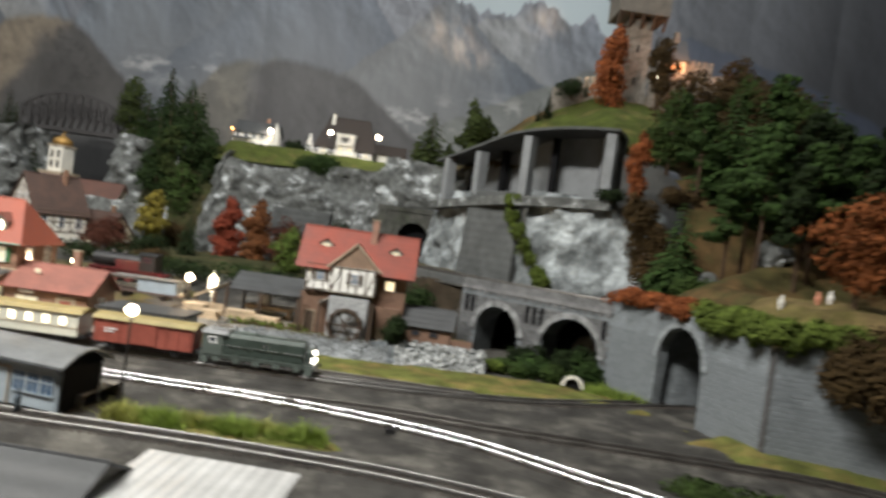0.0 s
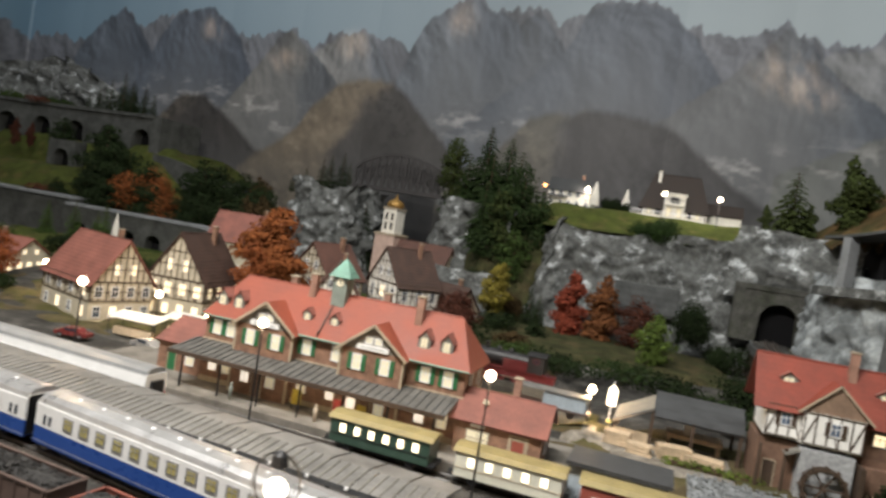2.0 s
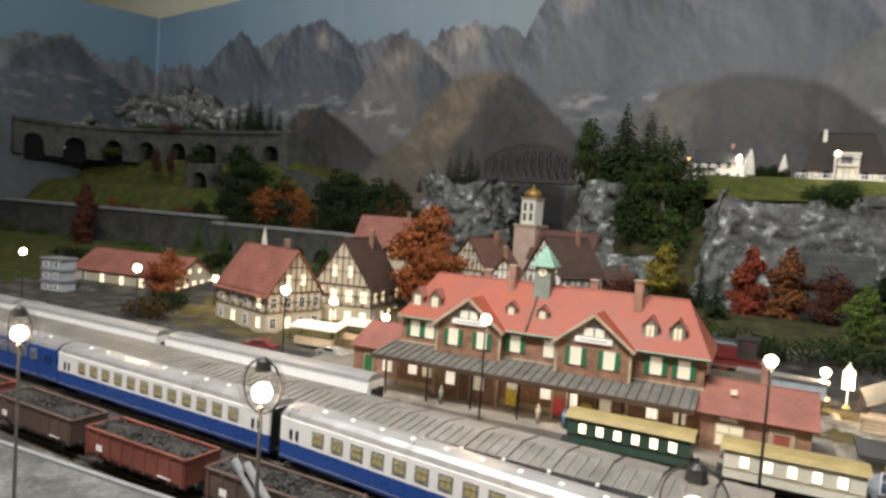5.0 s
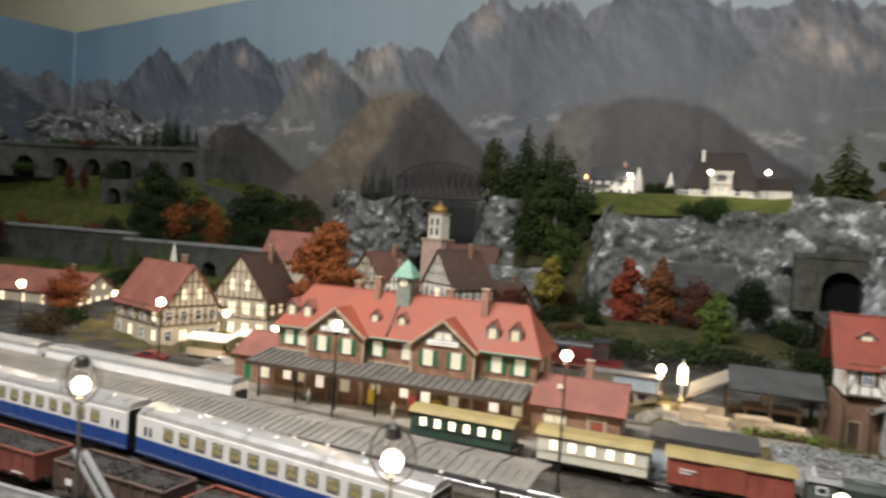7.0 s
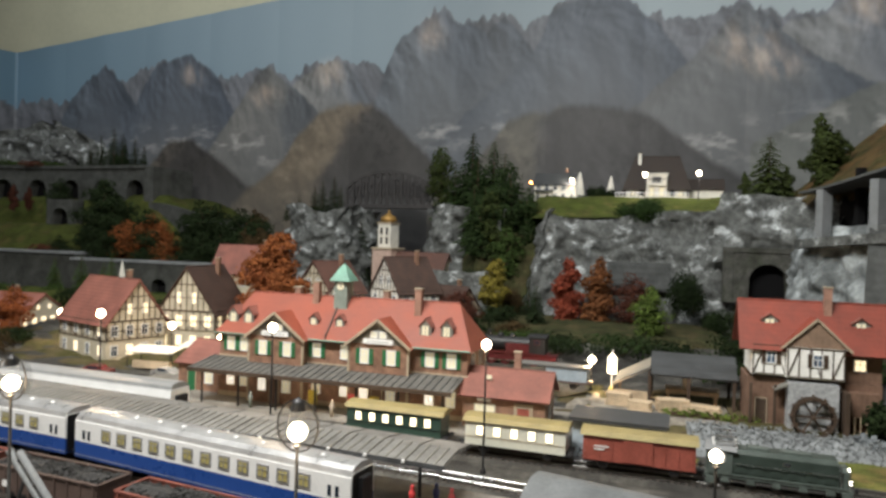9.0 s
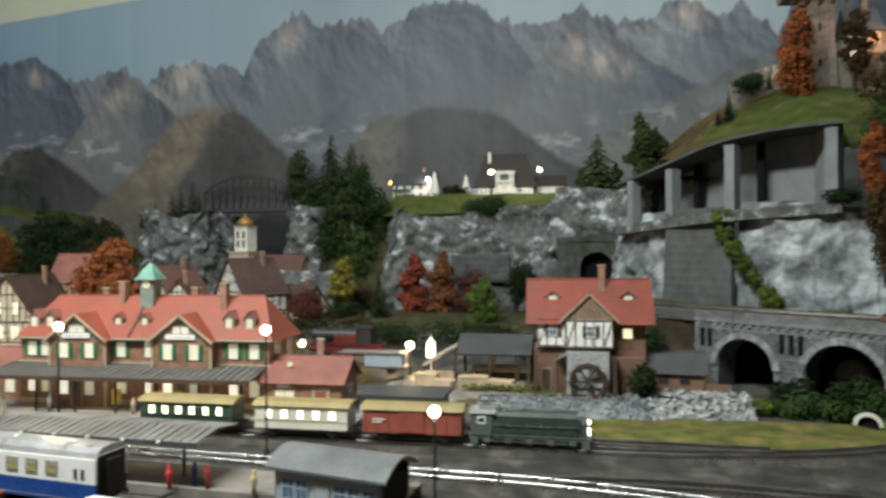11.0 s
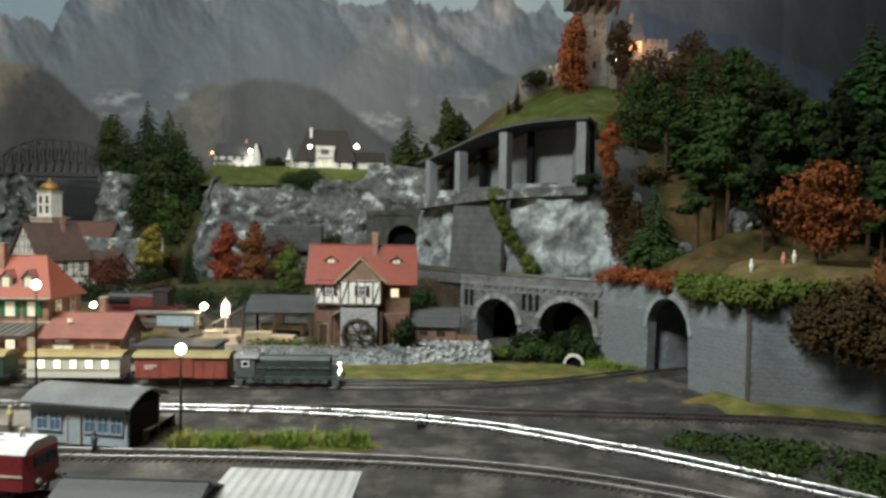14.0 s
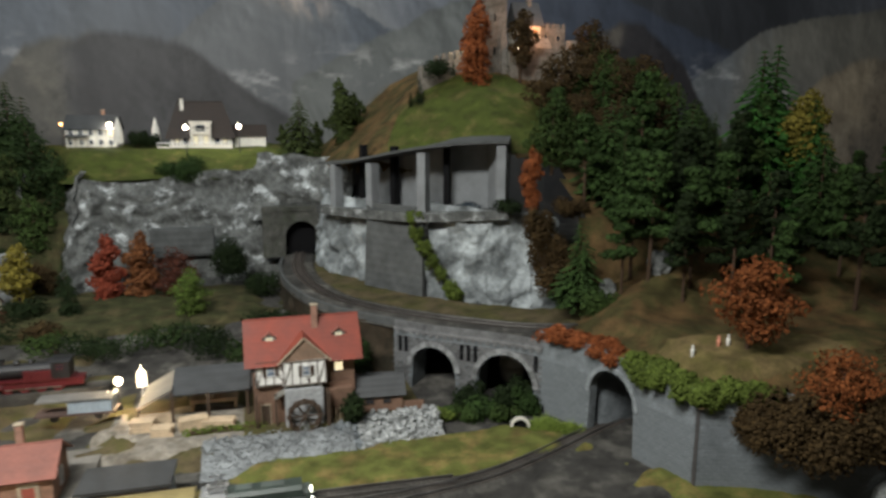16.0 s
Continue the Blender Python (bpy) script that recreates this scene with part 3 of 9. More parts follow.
def backdrop():
    left, right, back, near = -3.12, 2.75, 2.42, -0.2
    way = [(left, y) for y in np.linspace(near, back, 120)] + [(x, back) for x in np.linspace(left, right, 1250)[1:]] + [(right, y) for y in np.linspace(back, near, 120)[1:]]
    way = np.array(way)
    s = np.where(way[:, 0] <= left + 1e-6, left - (back - way[:, 1]), np.where(way[:, 1] >= back - 1e-6, way[:, 0], right + (back - way[:, 1])))
    rows = 200
    top = np.clip(1.05 + (s + 3.1) * 0.1, 1.0, 1.4)
    z = np.linspace(0, 1, rows)[:, None] * (top - 0.05)[None] + 0.05
    n = len(way)
    sag = 0.003 * np.sin(s * 9) + 0.0012 * np.sin(s * 31 + 1)
    ys = way[:, 1] - np.where(way[:, 1] >= back - 1e-6, np.abs(sag), 0)
    verts = np.stack([np.tile(way[:, 0], rows), np.tile(ys, rows), z.ravel()], 1)
    i = np.arange((rows - 1) * n).reshape(rows - 1, n)[:, :-1].ravel()
    quads = np.stack([i, i + 1, i + 1 + n, i + n], 1)
    me = bpy.data.meshes.new("backdrop")
    me.from_pydata(verts.tolist(), [], quads.tolist())
    colour = np.ones((len(verts), 4))
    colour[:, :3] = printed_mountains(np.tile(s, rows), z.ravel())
    layer = me.color_attributes.new("print", "FLOAT_COLOR", "POINT")
    layer.data.foreach_set("color", colour.ravel())
    me.polygons.foreach_set("use_smooth", [True] * len(me.polygons))
    m = bpy.data.materials.new("printed_backdrop")
    m.use_nodes = True
    b = m.node_tree.nodes["Principled BSDF"]
    a = m.node_tree.nodes.new("ShaderNodeVertexColor")
    a.layer_name = "print"
    m.node_tree.links.new(a.outputs["Color"], b.inputs["Base Color"])
    b.inputs["Roughness"].default_value = 0.55
    me.materials.append(m)
    tagged(new("backdrop", me), "printed photograph of grey mountains on the layout's back walls", "backdrop", kind="structure")


backdrop()
ROOMWALL = material("cream_wall_paint", (0.46, 0.45, 0.34), 0.85, var=0.06, coarse=4, fine=60)
FLOORING = material("dark_floor", (0.08, 0.075, 0.07), 0.6, var=0.2, coarse=8, fine=80)
for name, b in (("wall_north", (-4.7, 3.2, 2.46, 2.52, -0.9, 1.78)), ("wall_west", (-4.7, -4.5, -2.5, 2.46, -0.9, 1.78)), ("wall_east", (3.0, 3.2, -2.5, 2.46, -0.9, 1.78)), ("wall_south", (-4.7, 3.2, -2.56, -2.5, -0.9, 1.78))):
    part(name, Shape().box(*b), ROOMWALL, label="plain cream painted room wall")["kind"] = "structure"
tagged(part("ceiling", Shape().box(-4.7, 3.2, -2.56, 2.52, 1.78, 1.84), ROOMWALL), "cream painted ceiling over the layout", "ceiling", kind="structure")
tagged(part("floor", Shape().box(-4.7, 3.2, -2.56, 2.52, -0.96, -0.9), FLOORING), "dark floor of the exhibition room", "floor", kind="structure")

# ---- ground and hills ----


def bumpy(x, y, scale, amount):
    return amount * noise.fractal(Vector((x * scale, y * scale, 0.3)), 1.0, 2.0, 4)


def ground_at(x, y):
    rise = 0.05 * ease((y - 1.0) / 0.55)
    return rise + (bumpy(x, y, 9, 0.002) if y > 0.9 else bumpy(x, y, 20, 0.0006))


def hill_at(x, y):
    z = 0.158 * ease((y - 0.45) / 0.19) + 0.52 * max(0.0, min(y, 1.75) - 0.87)
    if x < 0.37:
        z -= 0.5 * (0.37 - x) * ease((y - 1.2) / 0.25)
    z -= 0.12 * max(0.0, x - 0.9)
    fall = ease((x - 0.82) / 0.22)
    z = z * (1 - fall) + min(z, 0.27) * fall
    if y > 1.42:
        z = min(z, 0.335 + 0.9 * max(0.0, wall_side(x, y) + 0.02))
    if y < 1.1:
        z = min(z, 0.128 + 0.55 * max(0.0, wall_side(x, y)))
    return z + bumpy(x, y, 7, 0.014)


def field(name, x0, x1, nx, y0, y1, ny, height, mat, keep=None):
    sh, index = Shape(), {}
    for j in range(ny + 1):
        for i in range(nx + 1):
            x, y = x0 + (x1 - x0) * i / nx, y0 + (y1 - y0) * j / ny
            if keep is None or keep(x, y):
                index[i, j] = len(sh.v)
                sh.v.append((x, y, height(x, y)))
    for j in range(ny):
        for i in range(nx):
            c = ((i, j), (i + 1, j), (i + 1, j + 1), (i, j + 1))
            if all(k in index for k in c):
                sh.f.append(tuple(index[k] for k in c))
    return part(name, sh, mat, smooth=True)


tagged(field("ground", -3.12, 2.74, 220, 0.05, 2.44, 80, ground_at, BALLAST), "dark ballast-covered baseboard of the model railway", "ground", kind="structure")
tagged(part("trim", Shape().box(-3.12, 2.74, 0.03, 0.05, -0.12, 0.004), GREYWOOD), "grey wooden edge of the layout", "trim", kind="structure")
tagged(part("trim", Shape().box(-3.12, 2.74, 0.04, 2.44, -0.14, -0.02), GREYWOOD), "grey wooden underframe of the layout", "trim", kind="structure")


def wall_side(x, y):
    """Which side of the right hill's front edge a place lies on."""
    edge = ((0.02, 1.95), (0.06, 1.6), (0.17, 1.42), (0.33, 1.335), (0.45, 1.25), (0.44, 1.12), (0.40, 1.03), (0.33, 0.94), (0.33, 0.80), (0.355, 0.67), (0.42, 0.645), (0.52, 0.59), (0.63, 0.53), (0.9, 0.4))
    for (xa, ya), (xb, yb) in zip(edge, edge[1:]):
        if yb <= y <= ya:
            return x - (xa + (xb - xa) * (ya - y) / (ya - yb))
    return -1.0 if y > 1.95 else x - 0.9


tagged(field("ground", 0.0, 2.6, 170, 0.4, 2.38, 135, hill_at, DARKEARTH, lambda x, y: wall_side(x, y) > -0.02 and y > 0.4), "brown wooded hillside with castle meadow", "hill", kind="structure")
tagged(field("ground", 0.1, 0.56, 40, 1.3, 1.72, 36, lambda x, y: hill_at(x, y) + 0.006 - 0.03 * max(0, abs((x - 0.34) / 0.2) ** 2 + abs((y - 1.5) / 0.2) ** 2 - 0.75), MEADOW, lambda x, y: wall_side(x, y) > 0.0), "olive meadow slope below the castle", "meadow", kind="structure")


def cliff_edge(x):
    return float(np.interp(x, (-0.66, -0.6, -0.4, -0.2, -0.075, 0.0, 0.2), (1.93, 1.72, 1.745, 1.75, 1.735, 1.71, 1.74))) + 0.072


def plateau_at(x, y):
    return 0.374 - 0.07 * ease((cliff_edge(x) + 0.2 - y) / 0.2) + bumpy(x, y, 8, 0.006)


tagged(field("ground", -0.76, 0.2, 80, 1.74, 2.42, 70, plateau_at, MEADOW, lambda x, y: y > cliff_edge(x)), "olive meadow plateau on top of the cliff", "meadow", kind="structure")
tagged(field("ground", -1.02, -0.57, 46, 1.66, 2.3, 60, lambda x, y: 0.03 + 0.29 * ease((y - 1.68 - 1.7 * max(0.0, -0.745 - x)) / 0.24) * (1 - ease((-0.93 - x) / 0.08)) + bumpy(x, y, 9, 0.014), SLOPEGREEN), "steep dark mossy slope between the cliffs", "slope", kind="structure")
tagged(field("ground", -3.11, -1.28, 120, 1.98, 2.42, 26, lambda x, y: (0.37 if x < -2.05 else 0.37 - 0.17 * ease((x + 2.05) / 0.4)) - 0.12 * ease((2.12 - y) / 0.14) + bumpy(x, y, 7, 0.015), TERRACE), "grassy terrace below the arcaded fort, darkened for weak light", "meadow", kind="structure")
tagged(field("ground", -3.11, -1.42, 120, 1.712, 2.0, 20, lambda x, y: (0.25 if x < -2.2 else 0.25 - 0.1 * ease((x + 2.2) / 0.25)) - 0.11 * ease((1.9 - y) / 0.16) + bumpy(x, y, 7, 0.012), TERRACE), "olive grass terrace above the arcade wall", "meadow", kind="structure")


def cliff(name, line, z0, z1, amount, mat, lean=0.06, cols=90, rows=34, seed=0.0, label="", category="cliff"):
    """A craggy rock face along a line of (x, y), facing its right-hand side."""
    pts = smoothline(line, 0.004)
    sh = Shape()
    for j in range(rows + 1):
        v = j / rows
        for i in range(cols + 1):
            u = i / cols
            k = min(len(pts) - 1, round(u * (len(pts) - 1)))
            a = heading(pts, k)
            lo, hi = (z(u) if callable(z) else z for z in (z0, z1))
            x, y, z = pts[k][0], pts[k][1], lo + (hi - lo) * v
            q = Vector((x * 11, y * 11, z * 13 + seed))
            near = noise.voronoi(q * 1.5 + Vector((0, 0, 0.6 * noise.noise(q))))[0]
            crag = 0.5 + 0.75 * noise.fractal(q, 1.0, 2.0, 4) + 0.5 * (0.55 - near[0]) + 0.55 * min(0.5, near[1] - near[0]) + 0.28 * noise.fractal(q * 4.1, 0.9, 2.1, 3)
            out = amount * (crag - 0.5) - lean * v
            sh.v.append((x + out * math.sin(a), y - out * math.cos(a), z + amount * 0.35 * noise.noise(q * 1.7)))
    n = cols + 1
    sh.f = [(j * n + i, j * n + i + 1, (j + 1) * n + i + 1, (j + 1) * n + i) for j in range(rows) for i in range(cols)]
    return tagged(part(name, sh, mat, smooth=True), label, category, kind="structure")


cliff("cliff_back", [(-0.655, 1.93), (-0.635, 1.8), (-0.58, 1.72), (-0.4, 1.745), (-0.2, 1.75), (-0.075, 1.735)], 0.02, lambda u: 0.318 + 0.012 * math.sin(u * 9), 0.024, ROCK, 0.085, 150, 50, 1.0, "craggy grey rock cliff with pale highlights below the villa")
cliff("cliff_back", [(-1.47, 2.0), (-1.4, 1.92), (-1.29, 1.9), (-1.2, 1.94), (-1.16, 2.05), (-1.15, 2.18)], 0.05, lambda u: 0.33 + 0.012 * math.sin(u * 11), 0.034, ROCK, 0.05, 100, 44, 5.0, "grey rock outcrop beneath the bridge end")
cliff("cliff_back", [(-1.0, 2.18), (-0.985, 2.03), (-0.955, 1.93), (-0.87, 1.89), (-0.78, 1.88), (-0.70, 1.80)], 0.05, lambda u: 0.332 + 0.01 * math.sin(u * 13), 0.034, ROCK, 0.05, 100, 44, 8.0, "grey rock outcrop beside the dark firs")
cliff("cliff_back", [(-0.92, 1.72), (-0.84, 1.66), (-0.74, 1.64), (-0.64, 1.67)], 0.02, 0.16, 0.02, ROCK, 0.04, 50, 22, 11.0, "low grey boulder bank behind the village")
cliff("cliff_gallery", [(-0.005, 1.72), (0.0, 1.60), (0.03, 1.50), (0.075, 1.42)], 0.1, 0.285, 0.02, PALEROCK, 0.025, 60, 36, 14.0, "grey rock face beside the tunnel mouth")
cliff("cliff_gallery", [(0.165, 1.275), (0.25, 1.215), (0.34, 1.185), (0.42, 1.155), (0.46, 1.2)], 0.08, lambda u: 0.295 - 0.03 * u - 0.1 * ease((u - 0.75) / 0.25), 0.022, PALEROCK, 0.035, 90, 40, 17.0, "pale grey rock face below the road gallery")
cliff("cliff_gallery", [(-0.16, 1.77), (-0.10, 1.745), (-0.02, 1.735), (0.03, 1.69), (0.05, 1.6)], 0.205, lambda u: 0.37 - 0.01 * u, 0.026, ROCK, 0.05, 60, 30, 37.0, "grey rock above the tunnel mouth")
cliff("cliff_back", [(-3.1, 1.9), (-3.08, 2.1), (-3.0, 2.24), (-2.85, 2.29), (-2.65, 2.29), (-2.4, 2.3), (-2.15, 2.36)], 0.38, lambda u: float(np.interp(u, (0, 0.2, 0.3, 0.4, 0.47, 0.58, 0.7, 0.8, 1.0), (0.54, 0.6, 0.67, 0.72, 0.71, 0.65, 0.575, 0.5, 0.46))), 0.075, ROCK, 0.09, 140, 40, 21.0, "pale rocky summit behind the arcaded fort")


def ribbon(line, low, high, thick, step=None):
    """A wall that follows a line of close points, between two heights that vary along it; thick reaches back to its left."""
    sh, run = Shape(), 0.0
    cols = []
    for i, (x, y) in enumerate(line):
        if i:
            run += math.hypot(x - line[i - 1][0], y - line[i - 1][1])
        a = heading(line, i)
        bx, by = x - thick * math.sin(a), y + thick * math.cos(a)
        lo, hi = low(run), high(run)
        sh.v += [(x, y, lo), (x, y, hi), (bx, by, hi), (bx, by, lo)]
        cols.append(4 * i)
    for a, b in zip(cols, cols[1:]):
        sh.f += [(a, b, b + 1, a + 1), (a + 1, b + 1, b + 2, a + 2), (a + 2, b + 2, b + 3, a + 3), (a + 3, b + 3, b, a)]
    a = cols[-1]
    sh.f += [(0, 1, 2, 3), (a + 3, a + 2, a + 1, a)]
    return sh


def arch(spans, floor=0.0):
    """The underside of a wall with round-headed openings (centre, half width, height at the sides)."""
    def low(s):
        for c, w, h in spans:
            if abs(s - c) < w:
                return floor + h + math.sqrt(max(0.0, w * w - (s - c) ** 2))
        return floor
    return low


def stand(line, run):
    """The place and heading after a run along a line."""
    for i, (p, q) in enumerate(zip(line, line[1:])):
        d = math.hypot(q[0] - p[0], q[1] - p[1])
        if run <= d or i == len(line) - 2:
            t = run / d
            return p[0] + (q[0] - p[0]) * t, p[1] + (q[1] - p[1]) * t, heading(line, i)
        run -= d


def length(line):
    return sum(math.hypot(q[0] - p[0], q[1] - p[1]) for p, q in zip(line, line[1:]))


def stone_courses(parent, line, low, top, course, long, proud, singles, mat=STONE, floor=0.0, first=0.0, last=None, fill=0.88):
    """Blocks on the face of a wall, staggered course by course; the first ones as pieces, the rest as one mesh."""
    rng = random.Random(5)
    meshes = []
    for k in range(5):
        w, h = long * (fill - 0.02 + (1 - fill) * 0.3 * k), course * fill
        b, e = 0.0004, rng.uniform(0.0001, 0.0005) * min(1.0, proud / 0.0008)
        sh = Shape().add([(-w / 2, 0, 0), (w / 2, 0, 0), (w / 2, 0, h), (-w / 2, 0, h), (-w / 2 + b, -proud - e, b), (w / 2 - b, -proud - e * 0.5, b), (w / 2 - b, -proud - e, h - b), (-w / 2 + b, -proud - e * 0.3, h - b)],
                         [(4, 5, 6, 7), (0, 1, 5, 4), (1, 2, 6, 5), (2, 3, 7, 6), (3, 0, 4, 7)])
        meshes.append(sh.mesh("stone", mat))
    rest, count = Shape(), 0
    total = length(line) if last is None else last
    z, row = floor + 0.0005, 0
    while z + course * 0.6 < top(0):
        s = first + long * (0.3 + 0.5 * (row % 2))
        while s < total - long * 0.4:
            jit = rng.uniform(-0.06, 0.06) * long
            if z > max(low(s - long * 0.4), low(s + long * 0.4)) - course * 0.15 and z + course < top(s) + course * 0.4:
                x, y, a = stand(line, s + jit)
                m = Matrix.Translation((x, y, z)) @ Matrix.Rotation(a, 4, "Z")
                me = meshes[rng.randrange(5)]
                if count < singles:
                    ob = new("stone", me)
                    ob.parent = parent
                    ob.matrix_local = m
                    count += 1
                else:
                    rest.add([m @ v.co for v in me.vertices], [tuple(p.vertices) for p in me.polygons])
            s += long
        z += course
        row += 1
    if rest.v:
        part("stonework", rest, mat, parent)["kind"] = "stuff"


def arch_ring(parent, line, c, w, h, floor, count, size, proud, mat=STONE):
    """The wedge stones round an opening."""
    for i in range(count):
        t0, t1 = math.pi * i / count, math.pi * (i + 0.93) / count
        sh = Shape()
        p = []
        for d in (0.0, proud):
            for r, t in ((w, t0), (w + size, t0), (w + size, t1), (w, t1)):
                x, y, a = stand(line, max(0.0, c - r * math.cos(t)))
                p.append((x + d * math.sin(a), y - d * math.cos(a), floor + h + r * math.sin(t)))
        sh.add(p, [(7, 6, 5, 4), (0, 1, 5, 4), (1, 2, 6, 5), (2, 3, 7, 6), (3, 0, 4, 7)])
        part("wedge_stone", sh, mat, parent)


# right-hand retaining wall with its track arch, and the viaduct that joins it
WALLLINE = smoothline([(0.258, 0.925), (0.288, 0.875), (0.302, 0.834), (0.323, 0.753), (0.346, 0.668), (0.352, 0.655)], 0.003)
WALLARCH = arch([(0.142, 0.0435, 0.066)])
wall_a = tagged(part("retaining_wall", ribbon(WALLLINE, WALLARCH, lambda s: 0.134, 0.014), MORTAR), "grey stone retaining wall with a tall track arch", "wall", kind="structure")
WALLLINE2 = smoothline([(0.350, 0.652), (0.403, 0.632), (0.5, 0.582), (0.62, 0.52), (0.8, 0.44)], 0.003)
wall_b = tagged(part("retaining_wall", ribbon(WALLLINE2, lambda s: -0.004, lambda s: 0.134 - 0.12 * ease((s - 0.08) / 0.3), 0.014), MORTAR), "grey stone retaining wall under the wooded hill", "wall", kind="structure")
# thin dark strip in place of the shaded gap at the wall corner
part("buttress", Shape().box(-0.0025, 0.0025, -0.003, 0.004, 0, 0.133, pose(0.350, 0.655, 0, 0, 0, -60)), GREYIRON, wall_a)
# the lining behind the track arch
LINELINE = smoothline([(0.319, 0.853), (0.335, 0.849), (0.37, 0.853), (0.42, 0.866), (0.48, 0.89)], 0.004)
lining = tagged(part("tunnel_lining", ribbon(LINELINE, lambda s: -0.004, lambda s: 0.128, 0.006), MORTAR), "grey stone wall inside the track arch", "wall", kind="structure")

VIALINE = smoothline([(0.03, 1.118), (0.085, 1.074), (0.118, 1.042), (0.17, 1.003), (0.224, 0.958), (0.262, 0.918)], 0.003)[14:]
VIASPANS = [(0.074, 0.040, 0.042), (0.202, 0.049, 0.037)]
VIALOW = arch(VIASPANS)
viaduct = tagged(part("viaduct", ribbon(VIALINE, VIALOW, lambda s: 0.108, 0.05), MORTAR), "grey stone viaduct with two round arches", "viaduct", kind="structure")
part("cornice", ribbon([(x + 0.003 * math.sin(heading(VIALINE, i)), y - 0.003 * math.cos(heading(VIALINE, i))) for i, (x, y) in enumerate(VIALINE)], lambda s: 0.103, lambda s: 0.108, 0.006), VIASTONE, viaduct)
part("parapet", ribbon(VIALINE, lambda s: 0.108, lambda s: 0.119, 0.005), VIASTONE, viaduct)
for k in range(21):
    x, y, a = stand(VIALINE, 0.008 + k * 0.0125)
    part("corbel", Shape().box(-0.0030, 0.0030, -0.0022, 0.0, 0.098, 0.103, Matrix.Translation((x, y, 0)) @ Matrix.Rotation(a, 4, "Z")), VIASTONE, viaduct)
# niches as raised near-black plates, their shade only in the colour
for s in (0.012, 0.023, 0.126, 0.138, 0.15, 0.254):
    x, y, a = stand(VIALINE, s)
    ni = [(-0.0034, 0.0), (0.0034, 0.0)] + [(0.0034 * math.cos(k * math.pi / 8), 0.024 + 0.0034 * math.sin(k * math.pi / 8)) for k in range(9)]
    m = Matrix.Translation((x, y, 0.066)) @ Matrix.Rotation(a, 4, "Z")
    part("niche", Shape().add([m @ Vector((u, -d, v)) for d in (0.0016, 0.0) for u, v in ni], [tuple(range(11)), tuple(range(11, 22))[::-1]] + [(i, 11 + i, 11 + (i + 1) % 11, (i + 1) % 11) for i in range(11)]), DEEPSHADE, viaduct)
for c, w, h in VIASPANS:
    arch_ring(viaduct, VIALINE, c, w, h, 0.0, 17, 0.009, 0.0036, RINGSTONE)
arch_ring(wall_a, WALLLINE, 0.142, 0.0435, 0.066, 0.0, 17, 0.007, 0.0025, PALESTONE)
# bank that closes the place behind the arches, the shade there put into its colour
cliff("cliff_back", [(0.02, 1.24), (0.15, 1.2), (0.3, 1.12), (0.38, 1.0), (0.37, 0.96)], -0.004, 0.106, 0.02, DEEPSHADE, 0.0, 50, 12, 30.0, "bank behind the viaduct arches, near-black to stand in for shade")
cliff("cliff_back", [(-0.4, 1.73), (-0.3, 1.722), (-0.24, 1.73)], 0.03, 0.135, 0.008, ROCK, 0.0, 30, 14, 41.0, "grey rock below the small masonry wall")
part("retaining_wall", Shape().box(-0.395, -0.25, 1.705, 1.74, 0.13, 0.197), CONCRETE_DARK, label="small grey masonry wall set in the cliff")["kind"] = "structure"
part("retaining_wall", Shape().box(-0.335, -0.252, 1.7015, 1.705, 0.135, 0.192), CONCRETE_DARK, label="dark recess of the masonry wall")["kind"] = "structure"

# bed of the upper line from the tunnel over the viaduct
UPPER = smoothline([(-0.045, 1.9), (-0.045, 1.74), (-0.06, 1.6), (-0.055, 1.45), (-0.02, 1.3), (0.04, 1.2), (0.12, 1.115), (0.2, 1.05), (0.28, 1.0), (0.4, 0.97), (0.55, 0.98)], 0.006)


def bed(line, half, z, mat, name, label, drop=0.004, kind="structure", flare=0.006):
    sh = Shape()
    for i, (x, y) in enumerate(line):
        a = heading(line, i)
        for w, h in ((-half - flare, z - drop), (-half, z), (half, z), (half + flare, z - drop)):
            sh.v.append((x - w * math.sin(a), y + w * math.cos(a), h))
    sh.f = [(4 * i + k, 4 * i + k + 1, 4 * i + k + 5, 4 * i + k + 4)[::-1] for i in range(len(line) - 1) for k in range(3)]
    return tagged(part(name, sh, mat), label, "trackbed", kind=kind)


bed(UPPER, 0.034, 0.113, BALLAST, "trackbed", "dark ballast bed of the upper line", 0.012, flare=0.012)
BANK = [(x + 0.044 * math.sin(heading(UPPER, i)), y - 0.044 * math.cos(heading(UPPER, i))) for i, (x, y) in enumerate(UPPER) if 1.12 < y < 1.7]
part("edge_stone", ribbon(BANK, lambda s: 0.104, lambda s: 0.117, 0.006), CONCRETE_DARK, label="grey concrete edge of the upper line")["kind"] = "structure"
cliff("earth_bank", BANK, -0.004, 0.105, 0.008, BANKEARTH, 0.004, 60, 18, 47.0, "dark brown earth bank below the upper line", "bank")

ledge = Shape()
for i, (x, y) in enumerate(UPPER):
    a = heading(UPPER, i)
    for w, h in ((0.03, 0.108), (0.075, 0.1095), (0.13, 0.111)):
        ledge.v.append((x - w * math.sin(a), y + w * math.cos(a), h + bumpy(x + w, y, 30, 0.002)))
ledge.f = [(3 * i + k, 3 * i + k + 1, 3 * i + k + 4, 3 * i + k + 3)[::-1] for i in range(len(UPPER) - 1) for k in range(2)]
tagged(part("ground", ledge, EARTH, smooth=True), "brown earth ledge beside the upper line", "ground cover", kind="structure")

